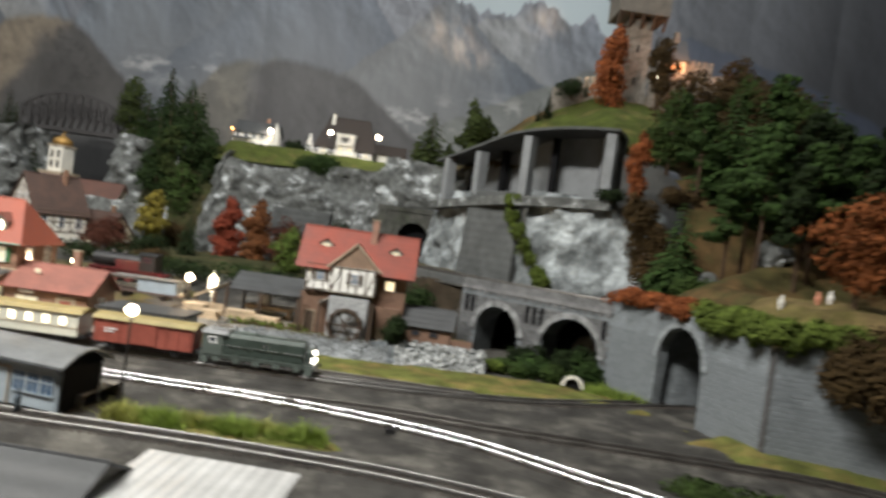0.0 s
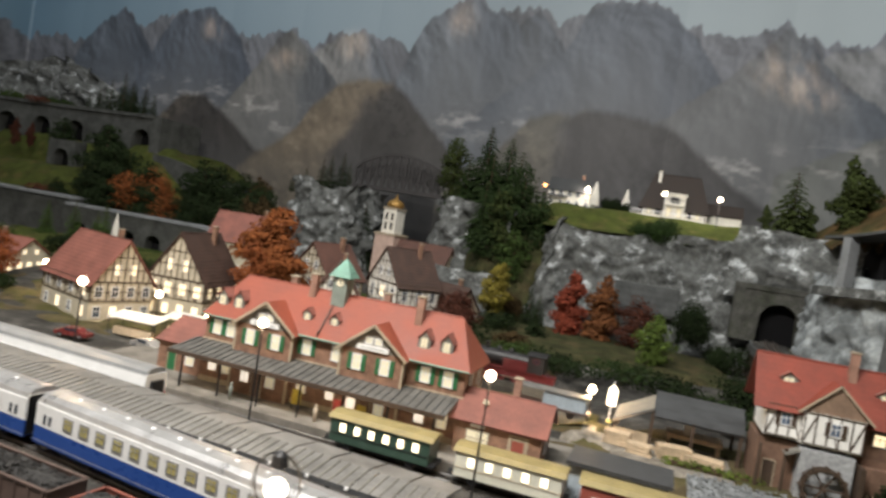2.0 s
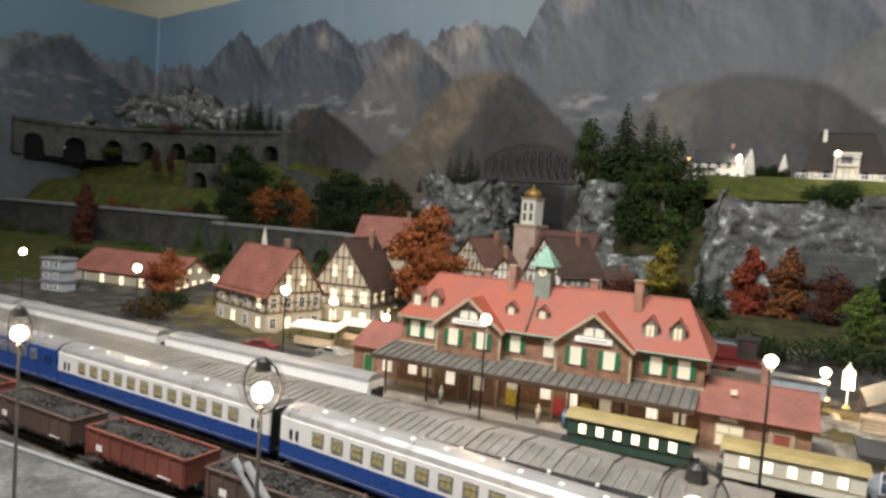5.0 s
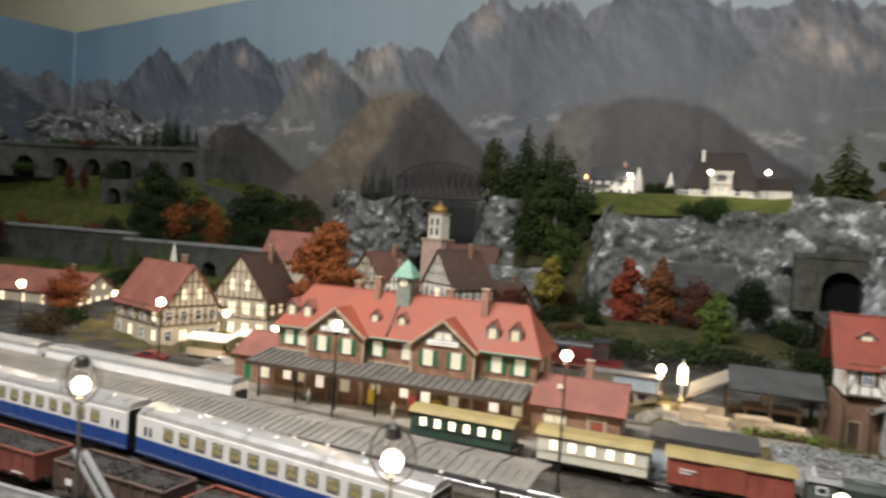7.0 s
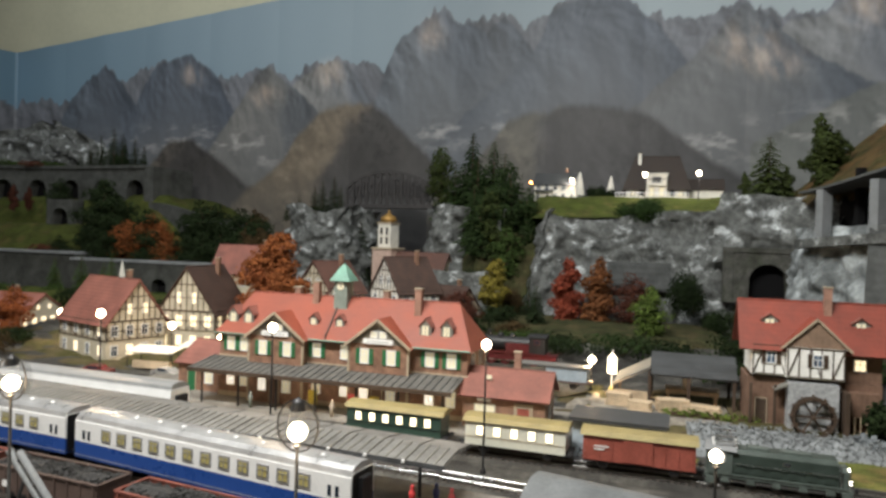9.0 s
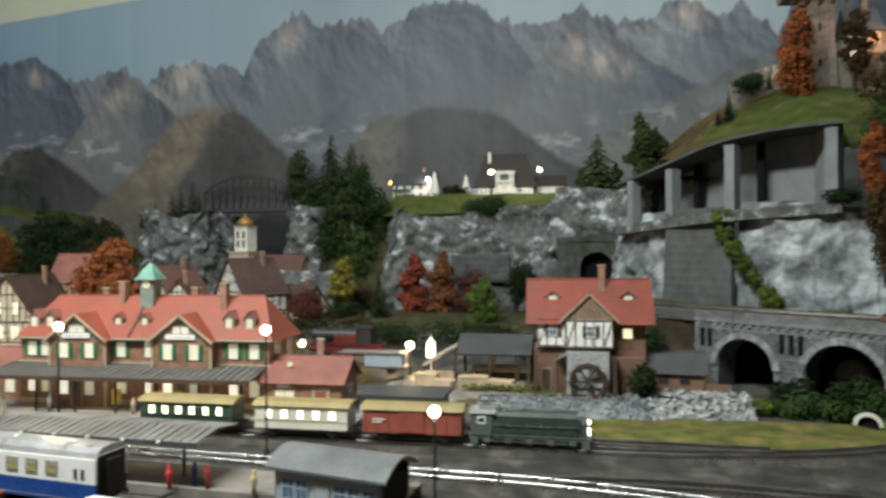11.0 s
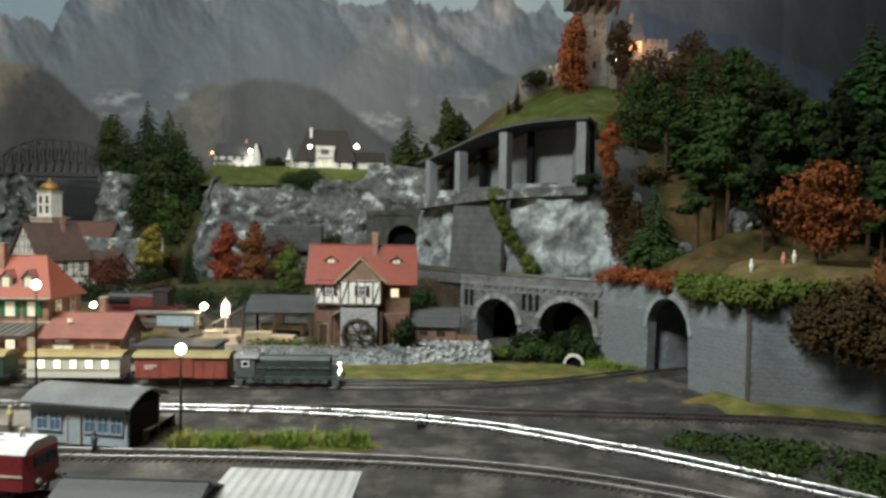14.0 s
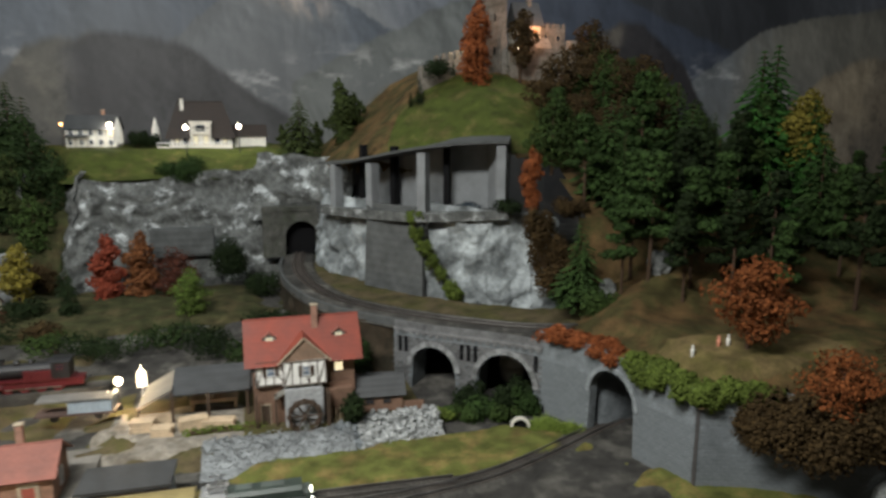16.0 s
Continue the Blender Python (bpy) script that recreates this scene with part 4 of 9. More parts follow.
# tunnel portal in the cliff
PORTAL = [(-0.135 + 0.003 * i, 1.722) for i in range(60)]
portal = tagged(part("tunnel_portal", ribbon(PORTAL, arch([(0.095, 0.040, 0.05)], 0.113), lambda s: 0.24, 0.03), PORTALSTONE), "dark stone tunnel portal in the cliff", "tunnel", kind="structure")
part("lintel", Shape().box(-0.137, 0.043, 1.7185, 1.722, 0.229, 0.239), PORTALSTONE, portal)
for x in (-0.122, 0.022):
    part("pilaster", Shape().box(x - 0.008, x + 0.008, 1.7185, 1.722, 0.113, 0.229), PORTALSTONE, portal)
# sheet across the bore, its darkness painted on
part("tunnel_void", Shape().box(-0.09, 0.01, 1.752, 1.756, 0.1, 0.24), DEEPSHADE, portal)
arch_ring(portal, PORTAL, 0.095, 0.040, 0.05, 0.113, 13, 0.008, 0.003, PORTALSTONE)

# road gallery cut into the hill
gallery = thing("road_gallery", "grey concrete avalanche gallery with square columns", "gallery", kind="structure")
GAL = [(0.025, 1.53), (0.085, 1.408), (0.166, 1.29), (0.307, 1.228)]
for (x, y), z0, z1, a in zip(GAL, (0.25, 0.254, 0.256, 0.27), (0.357, 0.366, 0.393, 0.408), (-60, -58, -42, -24)):
    part("column", Shape().box(-0.009, 0.009, -0.008, 0.014, z0, z1, pose(x, y, 0, 0, 0, a)), CONCRETE, gallery)
rail = smoothline([(0.0, 1.60), (0.025, 1.525), (0.085, 1.402), (0.166, 1.283), (0.32, 1.215)], 0.006)
slab = Shape()
for i, (x, y) in enumerate(rail):
    a, t = heading(rail, i), i / (len(rail) - 1)
    top = 0.356 + 0.058 * ease(t * 1.05)
    for d, h in ((-0.006, top - 0.002), (-0.006, top + 0.003), (0.13, top + 0.01), (0.13, top - 0.002)):
        slab.v.append((x - d * math.sin(a), y + d * math.cos(a), h))
slab.f = [(4 * i + k, 4 * i + (k + 1) % 4, 4 * i + 4 + (k + 1) % 4, 4 * i + 4 + k)[::-1] for i in range(len(rail) - 1) for k in range(4)] + [(0, 1, 2, 3)[::-1], tuple(4 * len(rail) - 4 + k for k in range(4))]
part("roof_slab", slab, CONCRETE_DARK, gallery)
road = Shape()
for i, (x, y) in enumerate(rail):
    a, t = heading(rail, i), i / (len(rail) - 1)
    for d in (-0.012, 0.13):
        road.v.append((x - d * math.sin(a), y + d * math.cos(a), 0.256 + 0.022 * t))
road.f = [(2 * i, 2 * i + 2, 2 * i + 3, 2 * i + 1) for i in range(len(rail) - 1)]
part("roadway", road, ROADGREY, gallery)
part("road_edge", ribbon([(x + 0.013 * math.sin(heading(rail, i)), y - 0.013 * math.cos(heading(rail, i))) for i, (x, y) in enumerate(rail)], lambda s: 0.24 + 0.05 * s, lambda s: 0.258 + 0.05 * s, 0.03), ROCK, gallery)
backline = [(x - 0.085 * math.sin(heading(rail, i)), y + 0.085 * math.cos(heading(rail, i))) for i, (x, y) in enumerate(rail)]
part("back_wall", ribbon(backline, lambda s: 0.265, lambda s: 0.354 + 0.058 * ease(s / (length(backline) * 0.96)), 0.012), CONCRETE, gallery)
# near-black sheet and columns: the shade of the gallery's rear put into colour
part("rear_opening", ribbon([(x + 0.004 * math.sin(heading(backline, i)), y - 0.004 * math.cos(heading(backline, i))) for i, (x, y) in enumerate(backline[:16])], lambda s: 0.276, lambda s: 0.352, 0.002), DEEPSHADE, gallery)
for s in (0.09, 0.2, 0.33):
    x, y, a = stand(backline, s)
    part("rear_column", Shape().box(-0.006, 0.006, -0.03, -0.015, 0.268, 0.40, Matrix.Translation((x, y, 0)) @ Matrix.Rotation(a, 4, "Z")), DEEPSHADE, gallery)
part("end_wall", Shape().box(0.31, 0.325, 1.235, 1.34, 0.28, 0.414), CONCRETE, gallery)
part("retaining_slope", Shape().slab((0.075, 1.41, 0.285), (0.062, 1.385, 0.11), (0.155, 1.255, 0.11), (0.165, 1.29, 0.285), 0.01), CONCRETE_DARK, gallery)

# ---- tracks ----
T1 = smoothline([(-3.0, 0.84), (-2.0, 0.81), (-1.2, 0.775), (-0.8, 0.757), (-0.5, 0.748), (-0.2, 0.742), (-0.04, 0.737), (0.1, 0.753), (0.2, 0.787), (0.33, 0.846), (0.47, 0.90)], 0.0065)
T2 = smoothline([(-3.0, 0.79), (-2.0, 0.745), (-1.1, 0.702), (-0.74, 0.683), (-0.4, 0.656), (-0.26, 0.643), (-0.16, 0.633), (-0.08, 0.618), (-0.013, 0.60), (0.058, 0.571), (0.102, 0.543), (0.142, 0.515), (0.19, 0.483), (0.3, 0.39), (0.4, 0.29)], 0.0065)
T3 = smoothline([(-0.2, 0.637), (-0.1, 0.642), (0.0, 0.640), (0.07, 0.628), (0.18, 0.616), (0.29, 0.603), (0.4, 0.58), (0.6, 0.49), (0.8, 0.38)], 0.0065)
T4 = smoothline([(-3.0, 0.70), (-1.5, 0.618), (-1.15, 0.594), (-0.8, 0.563), (-0.5, 0.522), (-0.3, 0.503), (-0.18, 0.496), (-0.09, 0.487), (0.0, 0.472), (0.1, 0.44), (0.2, 0.385), (0.32, 0.29)], 0.0065)
T5 = smoothline([(-3.0, 0.585), (-1.5, 0.517), (-0.9, 0.479), (-0.7, 0.466), (-0.5, 0.443), (-0.35, 0.418), (-0.2, 0.40)], 0.0065)
T6 = smoothline([(-0.36, 0.79), (-0.2, 0.772), (-0.05, 0.764), (0.07, 0.757)], 0.0065)
RAILTOP = 0.0075


def track(name, line, z, steel, label, near=None, singles=True):
    """A ballast bed with sleepers and two rails; the sleepers between near[0] and near[1] along x are pieces."""
    t = thing(name, label, "railway track", group="tracks", kind="structure")
    sh = Shape()
    for i, (x, y) in enumerate(line):
        a = heading(line, i)
        for w, h in ((-0.024, z - 0.001), (-0.015, z + 0.0035), (0.015, z + 0.0035), (0.024, z - 0.001)):
            sh.v.append((x - w * math.sin(a), y + w * math.cos(a), h + 0.0004 * noise.noise(Vector((x * 300, y * 300 + w * 900, 0)))))
    sh.f = [(4 * i + k, 4 * i + k + 1, 4 * i + k + 5, 4 * i + k + 4)[::-1] for i in range(len(line) - 1) for k in range(3)]
    part("ballast", sh, BALLAST, t)
    for side in (-1, 1):
        r = Shape()
        for i, (x, y) in enumerate(line):
            a, c = heading(line, i), side * 0.0083
            for w, h in ((-0.0010, 0.0045), (-0.0009, 0.0068), (-0.0004, 0.0075), (0.0004, 0.0075), (0.0009, 0.0068), (0.0010, 0.0045)):
                r.v.append((x - (c + w) * math.sin(a), y + (c + w) * math.cos(a), z + h))
        r.f = [(6 * i + k, 6 * i + k + 1, 6 * i + k + 7, 6 * i + k + 6)[::-1] for i in range(len(line) - 1) for k in range(5)]
        part("rail", r, steel, t, smooth=True)
    me = Shape().add([(-0.0014, -0.0145, 0.003), (0.0014, -0.0145, 0.003), (0.0014, 0.0145, 0.003), (-0.0014, 0.0145, 0.003), (-0.0011, -0.0142, 0.0048), (0.0011, -0.0142, 0.0048), (0.0011, 0.0142, 0.0048), (-0.0011, 0.0142, 0.0048)],
                     [(4, 5, 6, 7), (0, 1, 5, 4), (1, 2, 6, 5), (2, 3, 7, 6), (3, 0, 4, 7)]).mesh("sleeper", SLEEPER)
    rest = Shape()
    for i, (x, y) in enumerate(line):
        m = Matrix.Translation((x, y, z)) @ Matrix.Rotation(heading(line, i), 4, "Z")
        if singles and near and near[0] < x < near[1]:
            ob = new("sleeper", me)
            ob.parent, ob.matrix_local = t, m
        else:
            rest.add([m @ v.co for v in me.vertices], [tuple(p.vertices) for p in me.polygons])
    if rest.v:
        part("sleepers", rest, SLEEPER, t)["kind"] = "stuff"
    return t


track("railway_track", T1, 0, WORNSTEEL, "dark-sleepered track curving into the stone arch", (-0.45, 0.4))
track("railway_track", T2, 0, STEEL, "track with shining bright rails and dark sleepers", (-0.45, 0.3))
track("railway_track", T3, 0, RUSTSTEEL, "dark branch track along the retaining wall", (-0.2, 0.6))
track("railway_track", T4, 0, WORNSTEEL, "dark track beside the low grass hedge", (-0.4, 0.3))
track("railway_track", T5, 0, RUSTSTEEL, "siding track under coal wagons")
track("railway_track", T6, 0, RUSTSTEEL, "short siding beside the mill meadow", (-0.3, 0.06))
track("railway_track", UPPER, 0.112, RUSTSTEEL, "curved track on the viaduct and into the tunnel", (-0.1, 0.4))

# ---- buildings ----
CACHE = {}
PALEGLASS = material("pale_roof_glass", (0.4, 0.4, 0.38), 0.35, var=0.2)


def face_of(w, d, side):
    """The frame of a wall of a w by d house: x along it, y into it."""
    return {"front": pose(0, -d / 2, 0), "right": pose(w / 2, 0, 0, 0, 0, 90), "left": pose(-w / 2, 0, 0, 0, 0, -90), "back": pose(0, d / 2, 0, 0, 0, 180)}[side]


def lattice_frame(xs, zs, bars=True, front=-0.0014):
    """One connected frame round the panes, with glazing bars between them."""
    sh, n = Shape(), len(xs)
    solid = lambda i, j: 0 <= i < n - 1 and 0 <= j < n - 1 and (i in (0, n - 2) or j in (0, n - 2) or (bars and (i == 2 or j == 2)))
    sh.v = [(x, y, z) for y in (front, -0.0001) for z in zs for x in xs]
    at = lambda i, j, k: k * n * n + j * n + i
    for j in range(n - 1):
        for i in range(n - 1):
            if solid(i, j):
                sh.f.append((at(i, j, 0), at(i + 1, j, 0), at(i + 1, j + 1, 0), at(i, j + 1, 0)))
                for (di, dj), (p, q) in (((-1, 0), ((i, j + 1), (i, j))), ((1, 0), ((i + 1, j), (i + 1, j + 1))), ((0, -1), ((i, j), (i + 1, j))), ((0, 1), ((i + 1, j + 1), (i, j + 1)))):
                    if not solid(i + di, j + dj):
                        sh.f.append((at(*q, 0), at(*p, 0), at(*p, 1), at(*q, 1)))
    used = sorted({k for f in sh.f for k in f})
    back = {k: m for m, k in enumerate(used)}
    sh.v, sh.f = [sh.v[k] for k in used], [tuple(back[k] for k in f) for f in sh.f]
    return sh


def window(parent, face, u, z, w, h, pane=None, frame_mat=None, shutter=None, bars=True, name="window"):
    """A window: proud frame with glazing bars, a pane, shutters if asked for."""
    pane, frame_mat = pane or DARKGLASS, frame_mat or WHITE
    key = (round(w, 4), round(h, 4), pane.name, frame_mat.name, shutter.name if shutter else "", bars)
    if key not in CACHE:
        t = min(0.0012, w * 0.14)
        fr = lattice_frame([-w / 2 - t, -w / 2, -t * 0.3, t * 0.3, w / 2, w / 2 + t], [-t, 0, h * 0.58, h * 0.58 + t * 0.6, h, h + t], bars)
        sh = Shape().box(-w * 0.27, w * 0.27, -0.0016, -0.0002, -t, h + t) if shutter else None
        CACHE[key] = (fr.mesh("window", frame_mat), Shape().box(-w / 2, w / 2, -0.0008, -0.0001, 0, h).mesh("pane", pane), sh.mesh("shutter", shutter) if sh else None, t)
    fr, pa, sh, t = CACHE[key]
    ob = new(name, fr)
    ob.parent, ob.matrix_local = parent, face @ pose(u, 0, z)
    part("pane", pa, None, ob)
    if sh:
        for s in (-1, 1):
            part("shutter", sh, None, ob).location = (s * (w * 0.5 + t + w * 0.29), 0, 0)
    return ob


def doorway(parent, face, u, w, h, mat, z=0.0):
    ob = part("door", Shape().box(-w / 2, w / 2, -0.0012, 0.0, 0, h), mat, parent)
    ob.matrix_local = face @ pose(u, 0, z)
    part("door_frame", Shape().box(-w / 2 - 0.001, -w / 2, -0.0018, 0, 0, h).box(w / 2, w / 2 + 0.001, -0.0018, 0, 0, h).box(-w / 2 - 0.001, w / 2 + 0.001, -0.0018, 0, h, h + 0.0012), SANDSTONE, ob)
    return ob


def walls(parent, w, d, h, mat, name="wall"):
    """Four walls with thickness."""
    t = 0.002
    for b in ((-w / 2, w / 2, -d / 2, -d / 2 + t), (-w / 2, w / 2, d / 2 - t, d / 2), (-w / 2, -w / 2 + t, -d / 2 + t, d / 2 - t), (w / 2 - t, w / 2, -d / 2 + t, d / 2 - t)):
        part(name, Shape().box(*b, 0, h), mat, parent)


def gable_roof(parent, w, d, eave, ridge, mat, over=0.004, along="x", gable=None, t=0.002, hip=0.0):
    """Two roof planes over a w by d house, gables under them; hip: how far the ridge stops short of the ends."""
    m = Matrix.Identity(4) if along == "x" else Matrix.Rotation(math.radians(90), 4, "Z")
    a, b = (w, d) if along == "x" else (d, w)
    k = (ridge - eave) / (b / 2)
    lo = eave - k * over
    x, y = a / 2 + over, b / 2 + over
    T = lambda p: m @ Vector(p)
    for s in (-1, 1):
        p = [(-x * s, -y * s, lo), (x * s, -y * s, lo), ((x - hip) * s, 0, ridge), (-(x - hip) * s, 0, ridge)]
        part("roof_plane", Shape().slab(*[T(q) for q in p], t), mat, parent)
        if hip:
            q = [T((x * s, -y * s, lo)), T((x * s, y * s, lo)), T(((x - hip) * s, 0, ridge))]
            part("hip_plane", Shape().add(q + [v - Vector((0, 0, t)) for v in q], [(0, 1, 2), (5, 4, 3), (0, 3, 4, 1), (1, 4, 5, 2), (2, 5, 3, 0)]), mat, parent)
        elif gable:
            g = [T((s * a / 2, -b / 2, eave - 0.0005)), T((s * a / 2, b / 2, eave - 0.0005)), T((s * a / 2, 0, ridge - t))]
            off = m.to_3x3() @ Vector((-s * 0.002, 0, 0))
            part("gable", Shape().add(g + [v + off for v in g], [(0, 1, 2), (5, 4, 3), (0, 3, 4, 1), (1, 4, 5, 2), (2, 5, 3, 0)]), gable, parent)
    part("ridge_tiles", Shape().rod(T((-(x - hip), 0, ridge)), T((x - hip, 0, ridge)), 0.0011, n=6), mat, parent)


def chimney(parent, x, y, z0, z1, w=0.007, mat=None):
    c = part("chimney", Shape().box(x - w / 2, x + w / 2, y - w / 2, y + w / 2, z0, z1), mat or BRICK, parent)
    part("chimney_cap", Shape().box(x - w * 0.62, x + w * 0.62, y - w * 0.62, y + w * 0.62, z1, z1 + 0.0015), SANDSTONE, c)


def timbering(parent, face, u0, u1, z0, z1, n, rows=2, t=0.0017, mat=None, braces=True):
    """Posts, rails and braces of a half-timbered wall."""
    sh = Shape()
    for i in range(n + 1):
        u = u0 + (u1 - u0) * i / n
        sh.box(u - t / 2, u + t / 2, -0.0011, -0.0001, z0, z1)
    for j in range(rows + 1):
        z = z0 + (z1 - z0) * j / rows
        sh.box(u0 - t / 2, u1 + t / 2, -0.0012, -0.0001, z - t / 2, z + t / 2)
    if braces:
        for i in range(0, n, 2):
            a, b = u0 + (u1 - u0) * i / n, u0 + (u1 - u0) * (i + 1) / n
            za, zb = (z0, z0 + (z1 - z0) / rows) if i % 4 == 0 else (z0 + (z1 - z0) / rows, z0)
            sh.bar((a, -0.0007, za), (b, -0.0007, zb), t, 0.001)
    part("timber_frame", sh, mat or TIMBER, parent).matrix_local = face


def gable_timbering(parent, face, half, z0, z1, n=4, t=0.0017):
    sh = Shape()
    for i in range(-n, n + 1):
        u = half * i / (n + 1)
        sh.box(u - t / 2, u + t / 2, -0.0011, -0.0001, z0, z0 + (z1 - z0) * (1 - abs(u) / half))
    for k in (0.0, 0.3, 0.6):
        sh.box(-half * (1 - k), half * (1 - k), -0.0012, -0.0001, z0 + (z1 - z0) * k - t / 2, z0 + (z1 - z0) * k + t / 2)
    part("timber_frame", sh, TIMBER, parent).matrix_local = face


def dormer(parent, x, y, z, w=0.011, h=0.012, deep=0.014, pane=None):
    d = part("dormer", Shape().box(x - w / 2, x + w / 2, y, y + deep, z, z + h * 0.62), GREYWOOD, parent)
    for s in (-1, 1):
        q = [(x, y - 0.002, z + h), (x, y + deep, z + h), (x + s * (w / 2 + 0.002), y + deep, z + h * 0.5), (x + s * (w / 2 + 0.002), y - 0.002, z + h * 0.5)]
        part("dormer_roof", Shape().slab(*(q if s < 0 else q[::-1]), 0.0012), TILE_OLD, d)
    part("dormer_front", Shape().add([(x - w / 2, y - 0.0002, z + h * 0.6), (x + w / 2, y - 0.0002, z + h * 0.6), (x, y - 0.0002, z + h * 0.97), (x - w / 2, y + 0.001, z + h * 0.6), (x + w / 2, y + 0.001, z + h * 0.6), (x, y + 0.001, z + h * 0.97)], [(0, 1, 2), (5, 4, 3), (0, 3, 4, 1), (1, 4, 5, 2), (2, 5, 3, 0)]), GREYWOOD, d)
    part("dormer_window", Shape().box(x - w * 0.26, x - w * 0.03, y - 0.0008, y, z + 0.001, z + h * 0.55).box(x + w * 0.03, x + w * 0.26, y - 0.0008, y, z + 0.001, z + h * 0.55), pane or LITWHITE, d)


def station():
    """The brick station with two gabled bays, turret and platform awning."""
    w, d, base = 0.352, 0.088, 0.012
    st = thing("station_building", "brown brick station with red tiled roof and green shutters", "station", -0.678, 0.879, base)
    eave, ridge = 0.092, 0.140
    walls(st, w, d, eave, BRICK)
    gable_roof(st, w, d, eave, ridge, TILE, 0.006, hip=0.030)
    f = face_of(w, d, "front")
    part("plinth", Shape().box(-w / 2 - 0.001, w / 2 + 0.001, -d / 2 - 0.0012, d / 2 + 0.001, 0, 0.006), SANDSTONE, st)
    part("string_course", Shape().box(-w / 2 - 0.001, w / 2 + 0.001, -d / 2 - 0.0012, d / 2, 0.054, 0.056), SANDSTONE, st)
    # gabled bays
    for c in (-0.082, 0.064):
        bw = 0.080
        bay = part("bay", Shape().box(c - bw / 2, c + bw / 2, -d / 2 - 0.014, -d / 2 + 0.01, 0, eave - 0.004), BRICK, st)
        g0, g1 = eave - 0.004, 0.1185
        part("bay_gable", Shape().add([(c - bw / 2, -d / 2 - 0.014, g0), (c + bw / 2, -d / 2 - 0.014, g0), (c, -d / 2 - 0.014, g1), (c - bw / 2, -d / 2 + 0.03, g0), (c + bw / 2, -d / 2 + 0.03, g0), (c, -d / 2 + 0.03, g1)], [(0, 1, 2), (5, 4, 3), (0, 3, 4, 1), (1, 4, 5, 2), (2, 5, 3, 0)]), GABLEBOARD, bay)
        for s in (-1, 1):
            q = [(c, -d / 2 - 0.019, g1 + 0.0015), (c, 0.0, g1 + 0.0015), (c + s * (bw / 2 + 0.005), -0.02, g0 - 0.003), (c + s * (bw / 2 + 0.005), -d / 2 - 0.019, g0 - 0.003)]
            part("bay_roof", Shape().slab(*(q if s < 0 else q[::-1]), 0.002), TILE, bay)
            part("verge_board", Shape().bar((c, -d / 2 - 0.0195, g1 + 0.0005), (c + s * (bw / 2 + 0.005), -d / 2 - 0.0195, g0 - 0.004), 0.0012, 0.003), SANDSTONE, bay)
        bf = pose(c, -d / 2 - 0.014, 0)
        part("name_board", Shape().box(c - 0.02, c + 0.02, -d / 2 - 0.0165, -d / 2 - 0.014, 0.0885, 0.0945), WHITE, bay)
        part("name_letters", Shape().box(c - 0.015, c + 0.015, -d / 2 - 0.0167, -d / 2 - 0.0165, 0.0911, 0.0919), CONCRETE, bay)
        for u in (-0.006, 0.006):
            window(st, bf, u, 0.0968, 0.0075, 0.0065, LITWHITE)
        for u in (-0.018, 0.018):
            window(st, bf, u, 0.064, 0.0098, 0.0165, LITWHITE, shutter=SHUTTER)
            window(st, bf, u, 0.016, 0.0105, 0.02, SHOPLIGHT if u < 0 else LITWHITE)
        doorway(st, bf, 0.0, 0.013, 0.032, BROWNWOOD)
        for e in (-1, 1):
            part("corner_stone", Shape().box(c + e * bw / 2 - 0.0014, c + e * bw / 2 + 0.0014, -d / 2 - 0.0148, -d / 2 - 0.012, 0, g0), SANDSTONE, bay)
    for u in (-0.158, -0.138, -0.028, 0.012, 0.128, 0.156):
        window(st, f, u, 0.064, 0.0098, 0.0165, LITWHITE, shutter=SHUTTER if u not in (0.012,) else None)
        window(st, f, u, 0.016, 0.0105, 0.018, SHOPLIGHT if u in (-0.158, 0.012, 0.128) else LITWHITE)
    e = face_of(w, d, "right")
    for u in (-0.02, 0.02):
        window(st, e, u, 0.062, 0.010, 0.02)
        window(st, e, u, 0.016, 0.011, 0.022)
    for x in (-0.162, -0.138, 0.118, 0.146):
        dormer(st, x, -0.036, 0.0995, 0.0155, 0.0235, 0.024)
    for x in (-0.04, -0.002):
        dormer(st, x, -0.033, 0.1025, 0.0125, 0.0165, 0.018)
    for x, y, z in ((-0.05, -0.006, 0.158), (0.1, -0.012, 0.156), (-0.09, 0.015, 0.148), (0.045, 0.014, 0.149)):
        chimney(st, x, y, 0.11, z, 0.009, PALEBRICK)
    part("gutter", Shape().rod((-w / 2 - 0.005, -d / 2 - 0.0065, eave - 0.006), (w / 2 + 0.005, -d / 2 - 0.0065, eave - 0.006), 0.0011, n=6), COPPER, st)
    part("fire_wall", Shape().box(-0.0165, -0.0145, -d / 2 - 0.004, 0.0, eave, eave + 0.002).slab((-0.0165, -d / 2 - 0.005, eave - 0.003), (-0.0145, -d / 2 - 0.005, eave - 0.003), (-0.0145, 0, ridge + 0.002), (-0.0165, 0, ridge + 0.002), 0.002), TILE_BROWN, st)
    # clock turret
    tu = part("turret", Shape().box(-0.0205, -0.0015, -0.0145, 0.0055, 0.118, 0.164), TURRETGREY, st)
    cap = Shape().lathe([(0.021, -0.002), (0.0175, 0.002), (0.012, 0.009), (0.007, 0.015), (0.001, 0.021)], (0, 0, 0), 4)
    cap.v = [tuple(pose(-0.011, -0.0045, 0.164, 0, 0, 45) @ Vector(p)) for p in cap.v]
    part("turret_roof", cap, COPPER, tu)
